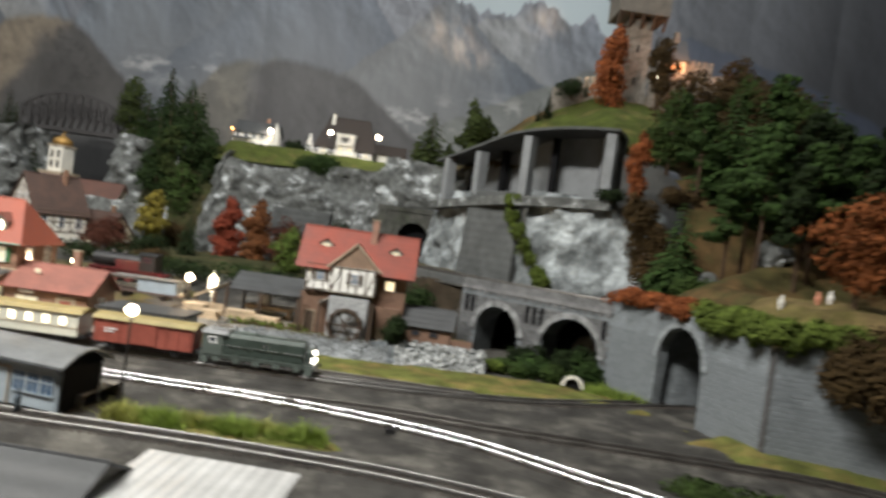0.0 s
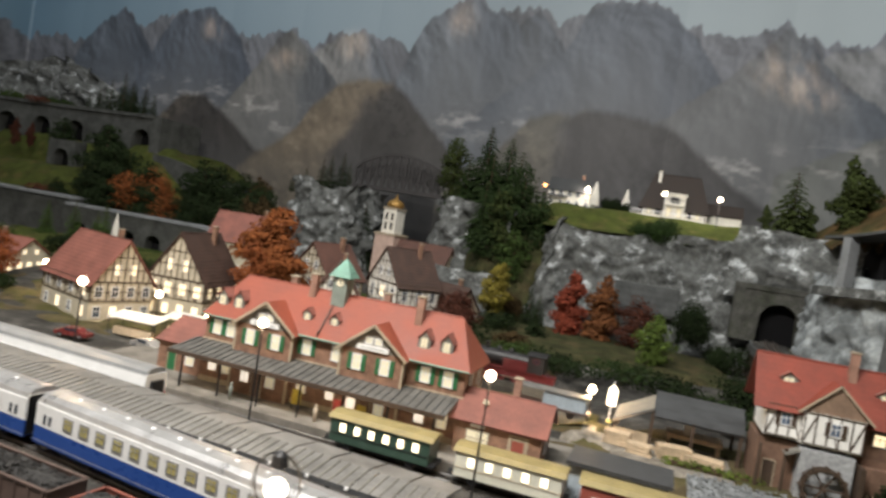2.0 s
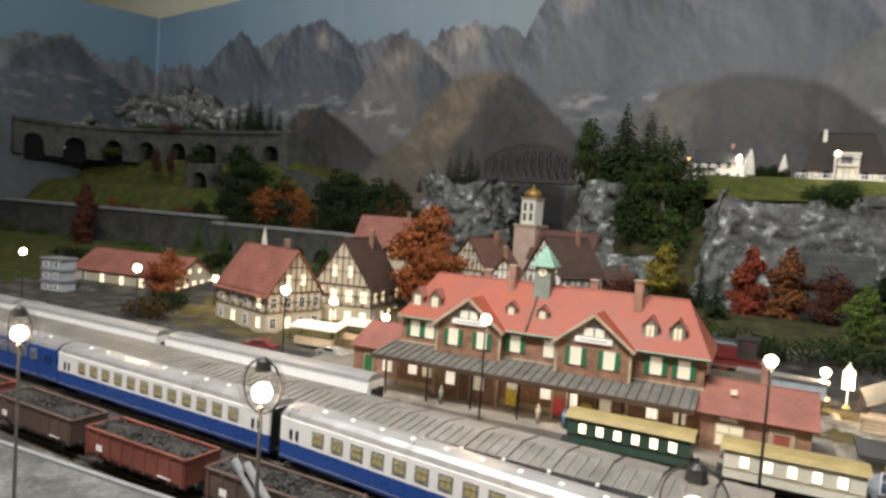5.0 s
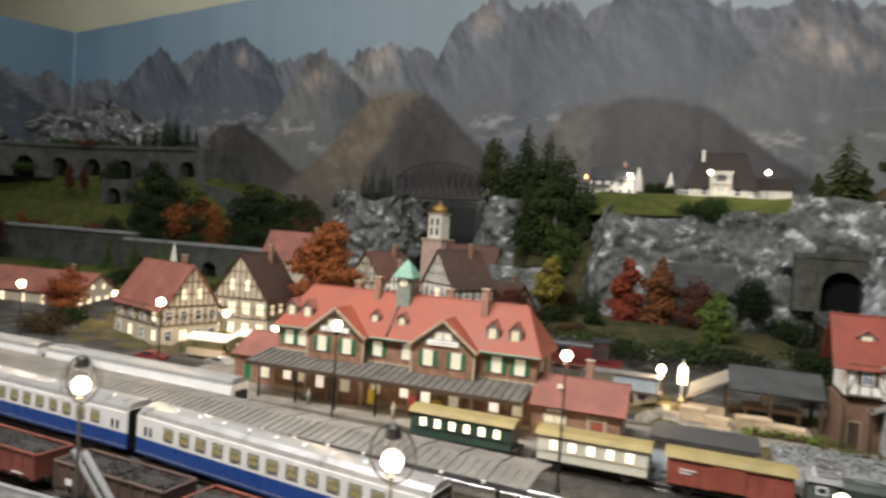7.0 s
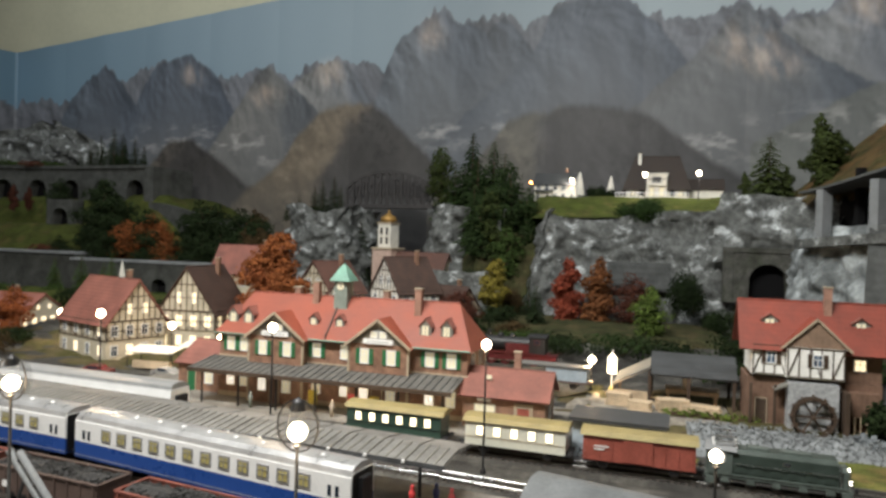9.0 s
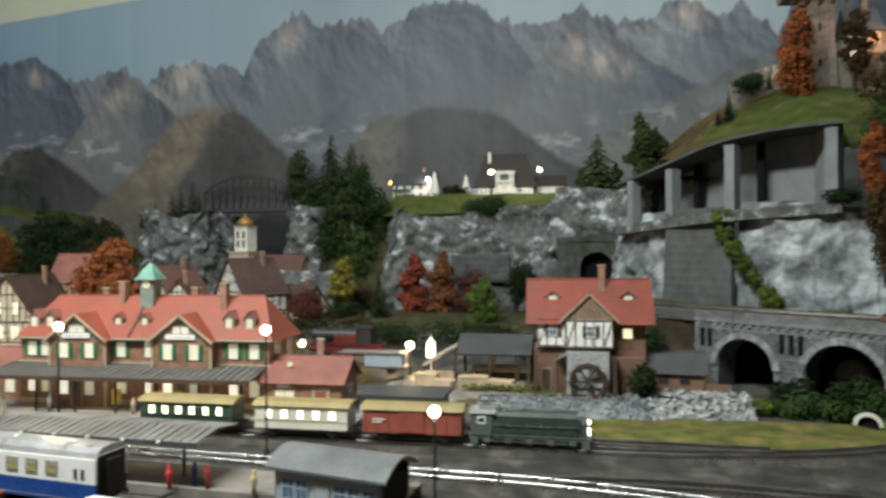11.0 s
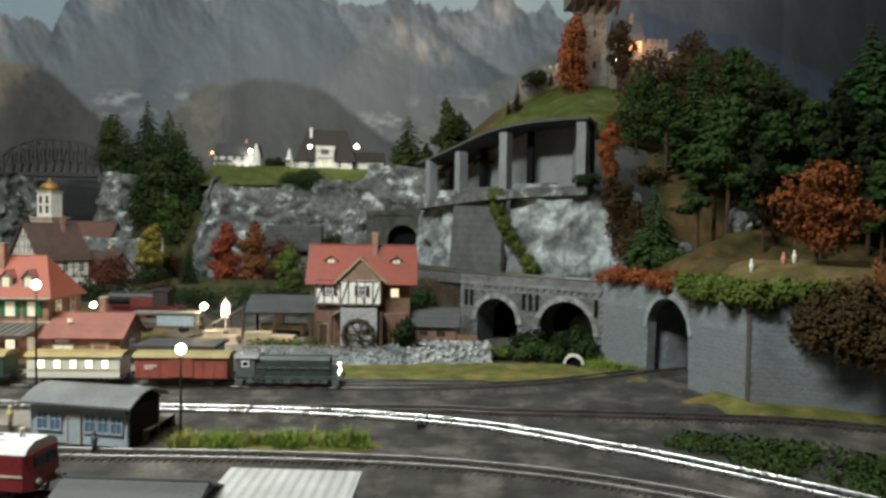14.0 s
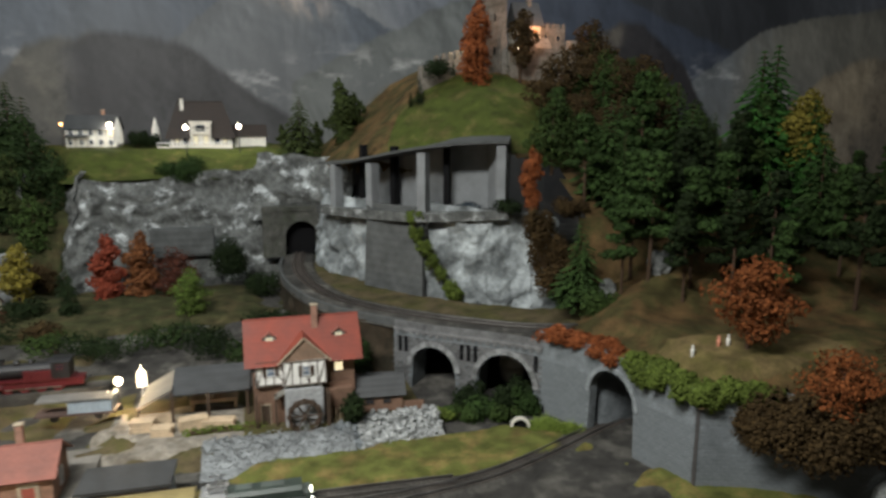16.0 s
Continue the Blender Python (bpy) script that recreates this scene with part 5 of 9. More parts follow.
    part("cross_arm", Shape().box(-0.0265, 0.0045, -0.0052, -0.0042, 0.169, 0.1702), COPPER, tu)
    part("clock_face", Shape().rod((-0.011, -0.0145, 0.155), (-0.011, -0.0156, 0.155), 0.0052, n=20), LITWHITE, tu)
    part("clock_hands", Shape().bar((-0.011, -0.0158, 0.155), (-0.011, -0.0158, 0.159), 0.0006).bar((-0.011, -0.0158, 0.155), (-0.0085, -0.0158, 0.1535), 0.0006), IRON, tu)
    part("spire", Shape().rod((-0.011, -0.0045, 0.183), (-0.011, -0.0045, 0.193), 0.0005, n=5), IRON, tu)
    # awning over the platform
    aw = part("awning", Shape().slab((-0.187, -0.098, 0.0455), (0.173, -0.098, 0.0455), (0.173, -d / 2, 0.054), (-0.187, -d / 2, 0.054), 0.0018), AWNING, st)
    for i in range(36):
        part("awning_batten", Shape().bar((-0.182 + i * 0.01, -0.098, 0.0462), (-0.182 + i * 0.01, -d / 2, 0.0547), 0.0008), SLATE, aw)
    for x in (-0.165, -0.105, -0.03, 0.045, 0.105, 0.15):
        for k in (-1, 0, 1):
            part("roof_light", Shape().slab((x + 0.01 * k - 0.0035, -0.082, 0.0478), (x + 0.01 * k + 0.0035, -0.082, 0.0478), (x + 0.01 * k + 0.0035, -0.066, 0.0504), (x + 0.01 * k - 0.0035, -0.066, 0.0504), 0.0004), PALEGLASS, aw)
    # lamps added under the awning to brighten the ground floor
    for x in (-0.14, -0.03, 0.03, 0.14):
        lamp = part("awning_lamp", Shape().lathe([(0.0008, 0.0), (0.0035, -0.002), (0.004, -0.003)], (x, -0.075, 0.0465), 10), IRON, st)
        part("bulb", Shape().ball((x, -0.075, 0.0428), 0.0017, 8), BULB, lamp, smooth=True)
    for x in (-0.112, 0.036):
        part("lit_poster", Shape().box(x - 0.006, x + 0.006, -d / 2 - 0.0012, -d / 2, 0.012, 0.034), YELLOWLIGHT, st)
    part("awning_fascia", Shape().box(-0.187, 0.173, -0.0995, -0.098, 0.041, 0.046), TIMBER, aw)
    for x in (-0.17, -0.115, -0.06, -0.005, 0.05, 0.105, 0.16):
        part("awning_post", Shape().rod((x, -0.09, 0), (x, -0.09, 0.046), 0.0014, n=8).bar((x, -0.09, 0.038), (x + 0.008, -0.09, 0.0455), 0.0008).bar((x, -0.09, 0.038), (x - 0.008, -0.09, 0.0455), 0.0008), IRON, aw)
    return st


station()
# fill lights for the wall that the awning keeps dark
for x in (-0.14, -0.03, 0.03, 0.14):
    point_lamp("awning_light", (-0.678 + x, 0.798, 0.052), 0.022, (1.0, 0.8, 0.55), 0.003)

low = thing("station_annex", "low brick annex with red tiled roof beside the station", "annex", -0.892, 0.872, 0.012)
walls(low, 0.07, 0.06, 0.042, BRICK)
gable_roof(low, 0.07, 0.06, 0.042, 0.068, TILE_OLD, 0.005, gable=BRICK, hip=0.012)
doorway(low, face_of(0.07, 0.06, "front"), -0.012, 0.012, 0.028, SHUTTER)
window(low, face_of(0.07, 0.06, "front"), 0.016, 0.012, 0.011, 0.016, LITWHITE)
chimney(low, 0.012, 0.008, 0.05, 0.08)

hall = thing("parcel_shed", "small brick parcel office with red tiled roof", "shed", -0.452, 0.852, 0.012)
walls(hall, 0.098, 0.072, 0.042, BRICK)
gable_roof(hall, 0.098, 0.072, 0.042, 0.066, TILE_OLD, 0.006, gable=BRICK)
hf = face_of(0.098, 0.072, "front")
window(hall, hf, -0.022, 0.008, 0.024, 0.020, LITWHITE, SANDSTONE)
part("sign_board", Shape().box(-0.031, -0.015, -0.038, -0.036, 0.032, 0.036), WHITE, hall)
doorway(hall, hf, 0.024, 0.014, 0.028, OXIDE)
part("door_surround", Shape().box(0.013, 0.0155, -0.0375, -0.036, 0, 0.032).box(0.0325, 0.035, -0.0375, -0.036, 0, 0.032).box(0.013, 0.035, -0.0375, -0.036, 0.0305, 0.033), SANDSTONE, hall)
chimney(hall, 0.006, 0.016, 0.05, 0.084, 0.008, PALEBRICK)
part("roof_light", Shape().box(-0.024, -0.018, -0.022, -0.0205, 0.0555, 0.0605, ), LITWHITE, hall)
window(hall, face_of(0.098, 0.072, "right"), 0.0, 0.012, 0.012, 0.018)


def house(name, label, x, y, z, rz, w, d, eave, ridge, wall, roof, along="x", timber=None, lit=0.5, floors=2, group="village houses", hip=0.0, cols=3, chim=True):
    """A village house with windows on the front and right walls, half-timbered above the ground floor if asked for."""
    h = thing(name, label, "house", x, y, z, rz, group)
    rng = random.Random(name + label)
    walls(h, w, d, eave, wall)
    gable_roof(h, w, d, eave, ridge, roof, 0.006, along, wall, hip=hip)
    for side, run in (("front", w), ("right", d), ("left", d)):
        f = face_of(w, d, side)
        step = eave / floors
        for k in range(floors):
            n = cols if side != "left" else 2
            for i in range(n):
                u = -run / 2 + run * (i + 0.5) / n
                window(h, f, u, step * k + step * 0.25, min(0.011, run / n * 0.42), step * 0.5, LIT if rng.random() < lit else DARKGLASS)
        if timber:
            timbering(h, f, -run / 2 + 0.001, run / 2 - 0.001, step * (1 if floors > 1 else 0) + 0.001, eave - 0.001, cols * 2, 2)
    g = face_of(w, d, "front" if along == "y" else "right")
    half = (w if along == "y" else d) / 2
    if timber and not hip:
        gable_timbering(h, g, half, eave, ridge - 0.002)
    if not hip:
        for u in (-half * 0.25, half * 0.25):
            window(h, g, u, eave + (ridge - eave) * 0.18, 0.008, (ridge - eave) * 0.22, LIT if lit > 0.4 else DARKGLASS)
    if chim:
        cx, cy = (w * 0.2, d * 0.1) if along == "x" else (w * 0.1, d * 0.2)
        chimney(h, cx, cy, eave, ridge + 0.014, 0.008)
    return h


house("half_timbered_house", "half-timbered house with steep dark brown roof and glowing windows", -1.165, 1.215, 0.004, 8, 0.12, 0.14, 0.078, 0.165, CREAM, TILE_BROWN, "y", True, 0.8, 2, cols=4)
house("half_timbered_inn", "half-timbered inn with faded red roof lit by a street lamp", -1.275, 1.085, 0.0, -18, 0.17, 0.115, 0.07, 0.145, CREAM, TILE_OLD, "x", True, 0.5, 2, cols=4)
house("farmhouse", "long low farmhouse with faded red roof", -1.78, 1.24, 0.0, 4, 0.30, 0.13, 0.042, 0.085, CREAM, TILE_OLD, "x", False, 0.5, 1, cols=5)
house("village_house", "red-roofed village house behind orange trees", -1.31, 1.6, 0.04, 10, 0.17, 0.11, 0.10, 0.168, CREAM, TILE_OLD, "x", False, 0.2, 2)
house("village_house", "red-roofed village house near the church", -0.985, 1.42, 0.03, -20, 0.12, 0.1, 0.085, 0.152, CREAM, TILE_DARK, "y", True, 0.1, 2)
house("half_timbered_house", "half-timbered cottage with brown roof beside the church", -0.835, 1.5, 0.03, -35, 0.12, 0.11, 0.09, 0.165, PLASTER, TILE_BROWN, "y", True, 0.15, 2)
house("half_timbered_house", "narrow half-timbered house behind the station", -0.915, 1.33, 0.02, 25, 0.09, 0.1, 0.075, 0.135, PLASTER, TILE_DARK, "y", True, 0.15, 2)
house("village_house", "small brown-roofed house by the church wall", -0.745, 1.56, 0.03, -25, 0.11, 0.09, 0.05, 0.1, CREAM, TILE_BROWN, "x", False, 0.0, 1)

church = thing("church", "village church with white tower and golden onion dome", "church", -0.945, 1.92, 0.05, -12)
part("nave_walls", Shape().box(-0.085, 0.095, -0.05, 0.05, 0, 0.075), CREAM, church)
gable_roof(church, 0.18, 0.1, 0.075, 0.15, TILE_DARK, 0.006, gable=CREAM)
for x in (-0.045, 0.0, 0.045):
    dormer(church, x, -0.04, 0.092, 0.012, 0.014, 0.016)
for u in (-0.045, 0.0, 0.045):
    window(church, face_of(0.18, 0.1, "front"), u, 0.025, 0.012, 0.035, DARKGLASS)
tower = part("tower", Shape().box(-0.034, 0.034, -0.034, 0.034, 0, 0.158, pose(-0.118, 0.0, 0)), material("pink_plaster", (0.5, 0.36, 0.3), 0.8, var=0.15), church)
belfry = part("belfry", Shape().box(-0.0225, 0.0225, -0.0225, 0.0225, 0.158, 0.236, pose(-0.118, 0, 0)), PLASTER, tower)
part("cornice", Shape().box(-0.037, 0.037, -0.037, 0.037, 0.155, 0.161, pose(-0.118, 0, 0)), SANDSTONE, tower)
part("cornice", Shape().box(-0.0255, 0.0255, -0.0255, 0.0255, 0.232, 0.2365, pose(-0.118, 0, 0)), SANDSTONE, tower)
part("onion_dome", Shape().lathe([(0.02, 0.0), (0.025, 0.004), (0.026, 0.01), (0.021, 0.018), (0.01, 0.024), (0.004, 0.028), (0.001, 0.04)], (-0.118, 0, 0.2365), 16), material("gold_dome", (0.36, 0.21, 0.06), 0.45, metal=0.5, var=0.2), tower, smooth=True)
for u in (-0.010, 0.010):
    for z in (0.172, 0.2):
        window(church, pose(-0.118 + u, -0.0225, 0), 0, z, 0.007, 0.02, DARKGLASS, SANDSTONE, bars=False)


def mill():
    """The water mill: rubble base, half-timbered floor, long red roof with a front gable."""
    m = thing("water_mill", "half-timbered water mill with bright red roof and stone base", "mill", -0.101, 0.985, 0.02)
    w, d = 0.146, 0.066
    walls(m, w, d, 0.056, BROWNWOOD)
    upper = part("upper_floor", Shape().box(-w / 2 + 0.004, 0.03, -d / 2 - 0.006, d / 2, 0.06, 0.0965), MILLWHITE, m)
    part("upper_floor", Shape().box(0.032, w / 2, -d / 2 + 0.004, d / 2, 0.056, 0.104), BROWNWOOD, m)
    gable_roof(m, w, d, 0.106, 0.15, MILLTILE, 0.011, gable=BROWNWOOD)
    # projecting bay with its own gable
    part("bay", Shape().box(-0.032, 0.03, -d / 2 - 0.015, -d / 2, 0.06, 0.098), MILLWHITE, m)
    g0, g1, y0, gc = 0.098, 0.131, -d / 2 - 0.015, -0.001
    part("bay_gable", Shape().add([(gc - 0.034, y0, g0), (gc + 0.034, y0, g0), (gc, y0, g1), (gc - 0.034, 0, g0), (gc + 0.034, 0, g0), (gc, 0, g1)], [(0, 1, 2), (5, 4, 3), (0, 3, 4, 1), (1, 4, 5, 2), (2, 5, 3, 0)]), MILLBOARD, m)
    for s in (-1, 1):
        q = [(gc, y0 - 0.002, g1 + 0.002), (gc, -0.004, g1 + 0.002), (gc + s * 0.038, -0.004, g0 - 0.002), (gc + s * 0.038, y0 - 0.002, g0 - 0.002)]
        part("bay_roof", Shape().slab(*(q if s < 0 else q[::-1]), 0.002), MILLTILE, m)
        part("verge_board", Shape().bar((gc, y0 - 0.0025, g1 + 0.001), (gc + s * 0.038, y0 - 0.0025, g0 - 0.003), 0.001, 0.0024), SANDSTONE, m)
    bf, lf = pose(gc, y0, 0), pose(-0.05, -d / 2 - 0.006, 0)
    timbering(m, bf, -0.03, 0.03, 0.062, 0.097, 5, 1, 0.0012)
    timbering(m, lf, -0.018, 0.018, 0.062, 0.097, 3, 1, 0.0012)
    for u in (0.002,):
        window(m, bf, u, 0.076, 0.009, 0.013, BLUEGLASS, shutter=TIMBER)
    window(m, lf, 0.002, 0.076, 0.009, 0.013, BLUEGLASS, shutter=TIMBER)
    window(m, pose(0.05, -d / 2 + 0.004, 0), 0, 0.072, 0.011, 0.012, LIT)
    window(m, pose(0.05, -d / 2, 0), 0, 0.03, 0.011, 0.012, LIT)
    for x in (-0.048, 0.052):
        dormer(m, x, -0.02, 0.1185, 0.019, 0.016, 0.022)
    chimney(m, 0.018, -0.008, 0.13, 0.168, 0.0085, PALEBRICK)
    # stone wheel house below the bay
    base = part("stone_base", Shape().box(-0.030, 0.024, y0 - 0.004, -d / 2, -0.03, 0.056), material("grey_rubble_wall", (0.34, 0.348, 0.36), 0.9, var=0.35, fine=300, coarse=120, bump=0.9, depth=0.001, second=(0.34, 0.35, 0.36), mix=0.55), m)
    part("lean_roof", Shape().slab((-0.045, y0 - 0.002, 0.045), (-0.024, y0 - 0.002, 0.056), (-0.024, -d / 2, 0.056), (-0.045, -d / 2, 0.045), 0.002), GREYWOOD, m)
    doorway(m, pose(-0.057, -d / 2, 0), 0, 0.012, 0.03, TIMBER)
    for x in (-0.07, -0.043):
        part("post", Shape().box(x - 0.0015, x + 0.0015, -d / 2 - 0.012, -d / 2 - 0.009, 0, 0.05), TIMBER, m)
    # water wheel
    wh = part("water_wheel", Shape().rod((0, -0.006, 0), (0, 0.012, 0), 0.002, n=8), TIMBER, m)
    wh.location = (-0.004, y0 - 0.012, 0.018)
    r = 0.022
    for y in (-0.004, 0.006):
        rim = Shape()
        n = 20
        for k in range(n):
            a, b = 2 * math.pi * k / n, 2 * math.pi * (k + 1) / n
            rim.bar((r * math.cos(a), y, r * math.sin(a)), (r * math.cos(b), y, r * math.sin(b)), 0.002, 0.003)
        part("rim", rim, TIMBER, wh)
    for k in range(12):
        a = 2 * math.pi * k / 12
        part("paddle", Shape().box(-0.0008, 0.0008, -0.004, 0.006, r * 0.82, r * 1.16, Matrix.Rotation(a, 4, "Y")), TIMBER, wh)
    for k in range(6):
        a = 2 * math.pi * k / 6
        part("spoke", Shape().bar((0, 0.001, 0), (r * math.cos(a), 0.001, r * math.sin(a)), 0.0018), TIMBER, wh)
    # flume and side bay
    part("flume", Shape().box(0.028, 0.033, -d / 2 - 0.03, 0.0, 0.0, 0.05), TIMBER, m)
    part("side_bay", Shape().box(0.034, 0.068, -d / 2 - 0.012, -d / 2, 0.02, 0.048), BROWNWOOD, m)
    for k in range(6):
        part("baluster", Shape().bar((0.036 + 0.006 * k, -d / 2 - 0.014, 0.0), (0.036 + 0.006 * k, -d / 2 - 0.014, 0.02), 0.0012), RAWWOOD, m)


mill()

shed = thing("mill_shed", "brown boarded shed with dark slate roof beside the mill", "shed", 0.008, 0.972, 0.022, -6)
walls(shed, 0.076, 0.05, 0.03, BROWNWOOD)
gable_roof(shed, 0.076, 0.05, 0.03, 0.052, SLATE, 0.005, gable=BROWNWOOD)
for u in (-0.012, 0.014):
    window(shed, face_of(0.076, 0.05, "front"), u, 0.014, 0.010, 0.007, DARKGLASS, TIMBER)
part("fence", Shape().box(0.04, 0.07, -0.026, -0.024, 0.0, 0.014), BROWNWOOD, shed)

saw = thing("sawmill_shelter", "open timber sawmill shelter with dark roof", "shelter", -0.238, 1.04, 0.018, -2)
part("roof_plane", Shape().slab((-0.05, -0.045, 0.043), (0.06, -0.045, 0.043), (0.06, 0.01, 0.066), (-0.05, 0.01, 0.066), 0.0025), SLATE, saw)
part("roof_plane", Shape().slab((0.06, 0.06, 0.045), (-0.05, 0.06, 0.045), (-0.05, 0.01, 0.066), (0.06, 0.01, 0.066), 0.0025), SLATE, saw)
part("lean_roof", Shape().slab((-0.098, -0.04, 0.026), (-0.05, -0.045, 0.052), (-0.05, 0.05, 0.052), (-0.098, 0.05, 0.026), 0.002), GREYWOOD, saw)
for x, y, h in ((-0.096, -0.038, 0.026), (-0.05, -0.042, 0.046), (0.0, -0.042, 0.044), (0.056, -0.042, 0.044), (-0.05, 0.05, 0.046), (0.056, 0.05, 0.046), (-0.096, 0.046, 0.026)):
    part("post", Shape().box(x - 0.002, x + 0.002, y - 0.002, y + 0.002, 0, h), TIMBER, saw)
part("plank_wall", Shape().box(-0.096, -0.052, -0.042, -0.0405, 0.0, 0.017), RAWWOOD, saw)
part("brace", Shape().bar((-0.098, -0.041, 0.024), (-0.05, -0.041, 0.05), 0.0025), RAWWOOD, saw)
part("saw_bench", Shape().box(-0.03, 0.04, -0.01, 0.02, 0.012, 0.018).box(-0.028, -0.024, -0.008, 0.016, 0, 0.012).box(0.034, 0.038, -0.008, 0.016, 0, 0.012), RAWWOOD, saw)
part("machine", Shape().box(-0.008, 0.004, -0.004, 0.012, 0.018, 0.034).rod((-0.002, 0.0, 0.034), (-0.002, 0.0, 0.044), 0.004, n=10), PLASTER, saw)
rng = random.Random(4)
for k, (x, y, n, l) in enumerate(((-0.328, 0.985, 4, 0.03), (-0.26, 0.975, 4, 0.04), (-0.225, 0.97, 3, 0.045), (-0.30, 0.965, 3, 0.028))):
    pile = thing("lumber_stack", "stack of pale sawn boards in front of the sawmill", "lumber", x, y, 0.018, rng.uniform(-12, 12), "lumber stacks")
    for j in range(n):
        for i in range(4):
            part("board", Shape().box(-l / 2 + rng.uniform(-.002, .002), l / 2 + rng.uniform(-.002, .002), -0.010 + 0.005 * i, -0.0056 + 0.005 * i, 0.0042 * j, 0.0042 * j + 0.0034), RAWWOOD, pile)

VILLAROOF = material("dark_villa_tile", (0.03, 0.021, 0.017), 0.75, var=0.3, bands=("Z", 250), bump=0.4, depth=0.0006)
villa = thing("villa", "white villa with dark brown hipped roof on the plateau", "house", -0.287, 2.14, 0.374)
part("wall", Shape().box(-0.084, 0.084, -0.045, 0.045, 0, 0.05), PLASTER, villa)
gable_roof(villa, 0.168, 0.09, 0.05, 0.132, VILLAROOF, 0.013, hip=0.034)
part("bay", Shape().box(-0.028, 0.028, -0.062, -0.03, 0, 0.07), PLASTER, villa)
part("balcony", Shape().box(-0.024, 0.024, -0.072, -0.062, 0.04, 0.046), PLASTER, villa)
for k in range(7):
    part("balcony_post", Shape().box(-0.023 + 0.0074 * k, -0.0214 + 0.0074 * k, -0.072, -0.07, 0.046, 0.056), PLASTER, villa)
part("balcony_rail", Shape().box(-0.024, 0.024, -0.0725, -0.0695, 0.056, 0.058), TIMBER, villa)
part("bay_parapet", Shape().box(-0.031, 0.031, -0.065, -0.028, 0.07, 0.075), PLASTER, villa)
part("balcony_door", Shape().box(-0.012, 0.012, -0.0635, -0.062, 0.046, 0.064), DARKGLASS, villa)
vf = face_of(0.168, 0.09, "front")
for u in (-0.066, -0.042, 0.044, 0.066):
    window(villa, vf, u, 0.012, 0.012, 0.026, LITWHITE if u in (-0.066, 0.066) else DARKGLASS, TIMBER, bars=False)
for u in (-0.014, 0.014):
    window(villa, pose(u, -0.062, 0), 0, 0.01, 0.012, 0.024, LITWHITE, SANDSTONE, bars=False)
chimney(villa, -0.05, -0.01, 0.09, 0.138, 0.009, PLASTER)
wing = thing("villa_wing", "low brown-roofed wing beside the villa", "house", -0.15, 2.15, 0.374)
walls(wing, 0.09, 0.06, 0.036, PLASTER)
gable_roof(wing, 0.09, 0.06, 0.036, 0.065, VILLAROOF, 0.005, gable=PLASTER)
cottage = house("white_cottage", "white two-storey house with slate roof on the cliff plateau", -0.59, 2.22, 0.374, -6, 0.135, 0.07, 0.056, 0.092, PLASTER, SLATE, "x", False, 0.25, 2, "plateau houses", cols=5)
for k in range(4):
    part("porch_post", Shape().box(-0.062 + 0.016 * k, -0.059 + 0.016 * k, -0.052, -0.049, 0, 0.03), PLASTER, cottage)
part("porch_roof", Shape().slab((-0.068, -0.056, 0.03), (-0.006, -0.056, 0.03), (-0.006, -0.035, 0.036), (-0.068, -0.035, 0.036), 0.002), SLATE, cottage)
for x, y in ((-0.511, 2.127), (-0.426, 2.25)):
    par = thing("closed_parasol", "folded white parasol on the villa terrace", "parasol", x, y, 0.374, 0, "parasols")
    part("pole", Shape().rod((0, 0, 0), (0, 0, 0.088), 0.0013, n=6), IRON, par)
    part("canopy", Shape().lathe([(0.014, 0.014), (0.0115, 0.045), (0.005, 0.074), (0.0008, 0.086)], (0, 0, 0), 10), PLASTER, par)
terr = thing("terrace_fence", "low white terrace fence before the villa", "fence", 0, 0, 0)
part("rail", Shape().box(-0.4, -0.2, 2.04, 2.043, 0.389, 0.391), WHITE, terr)
part("base", Shape().box(-0.4, -0.2, 2.038, 2.046, 0.362, 0.379), PLASTER, terr)
for k in range(21):
    part("post", Shape().box(-0.4 + 0.00994 * k, -0.3988 + 0.00994 * k, 2.04, 2.043, 0.379, 0.389), WHITE, terr)

# castle on the hill
CASTLE = material("castle_stone", (0.2, 0.18, 0.155), 0.9, var=0.35, fine=350, coarse=90, bump=0.8, depth=0.001)
CASTLEGLOW = glowing("orange_castle_window", (1.0, 0.42, 0.18), 1.3)
castle = thing("castle", "grey stone castle ruin with square keep on the hilltop", "castle", 0.0, 0.0, 0.0)
part("keep", Shape().box(0.424, 0.486, 1.67, 1.73, 0.54, 0.785), CASTLE, castle)
for z in (0.62, 0.7, 0.76):
    part("arrow_slit", Shape().box(0.452, 0.456, 1.6685, 1.67, z, z + 0.018), DEEPSHADE, castle)
part("keep_buttress", Shape().extrude([(1.65, 0.54), (1.67, 0.54), (1.67, 0.68)], 0.47, 0.486), CASTLE, castle)
part("keep_gallery", Shape().box(0.39, 0.516, 1.645, 1.755, 0.79, 0.85), material("keep_boarding", (0.13, 0.115, 0.095), 0.8, var=0.3, bands=("X", 150), bump=0.5), castle)
for x in (0.396, 0.424, 0.453, 0.482, 0.51):
    part("gallery_corbel", Shape().bar((x, 1.67, 0.76), (x, 1.648, 0.79), 0.006), TIMBER, castle)
part("keep_roof", Shape().add([(0.384, 1.64, 0.85), (0.522, 1.64, 0.85), (0.522, 1.76, 0.85), (0.384, 1.76, 0.85), (0.453, 1.7, 0.95)], [(0, 1, 4), (1, 2, 4), (2, 3, 4), (3, 0, 4), (3, 2, 1, 0)]), SLATE, castle)
rng = random.Random(19)
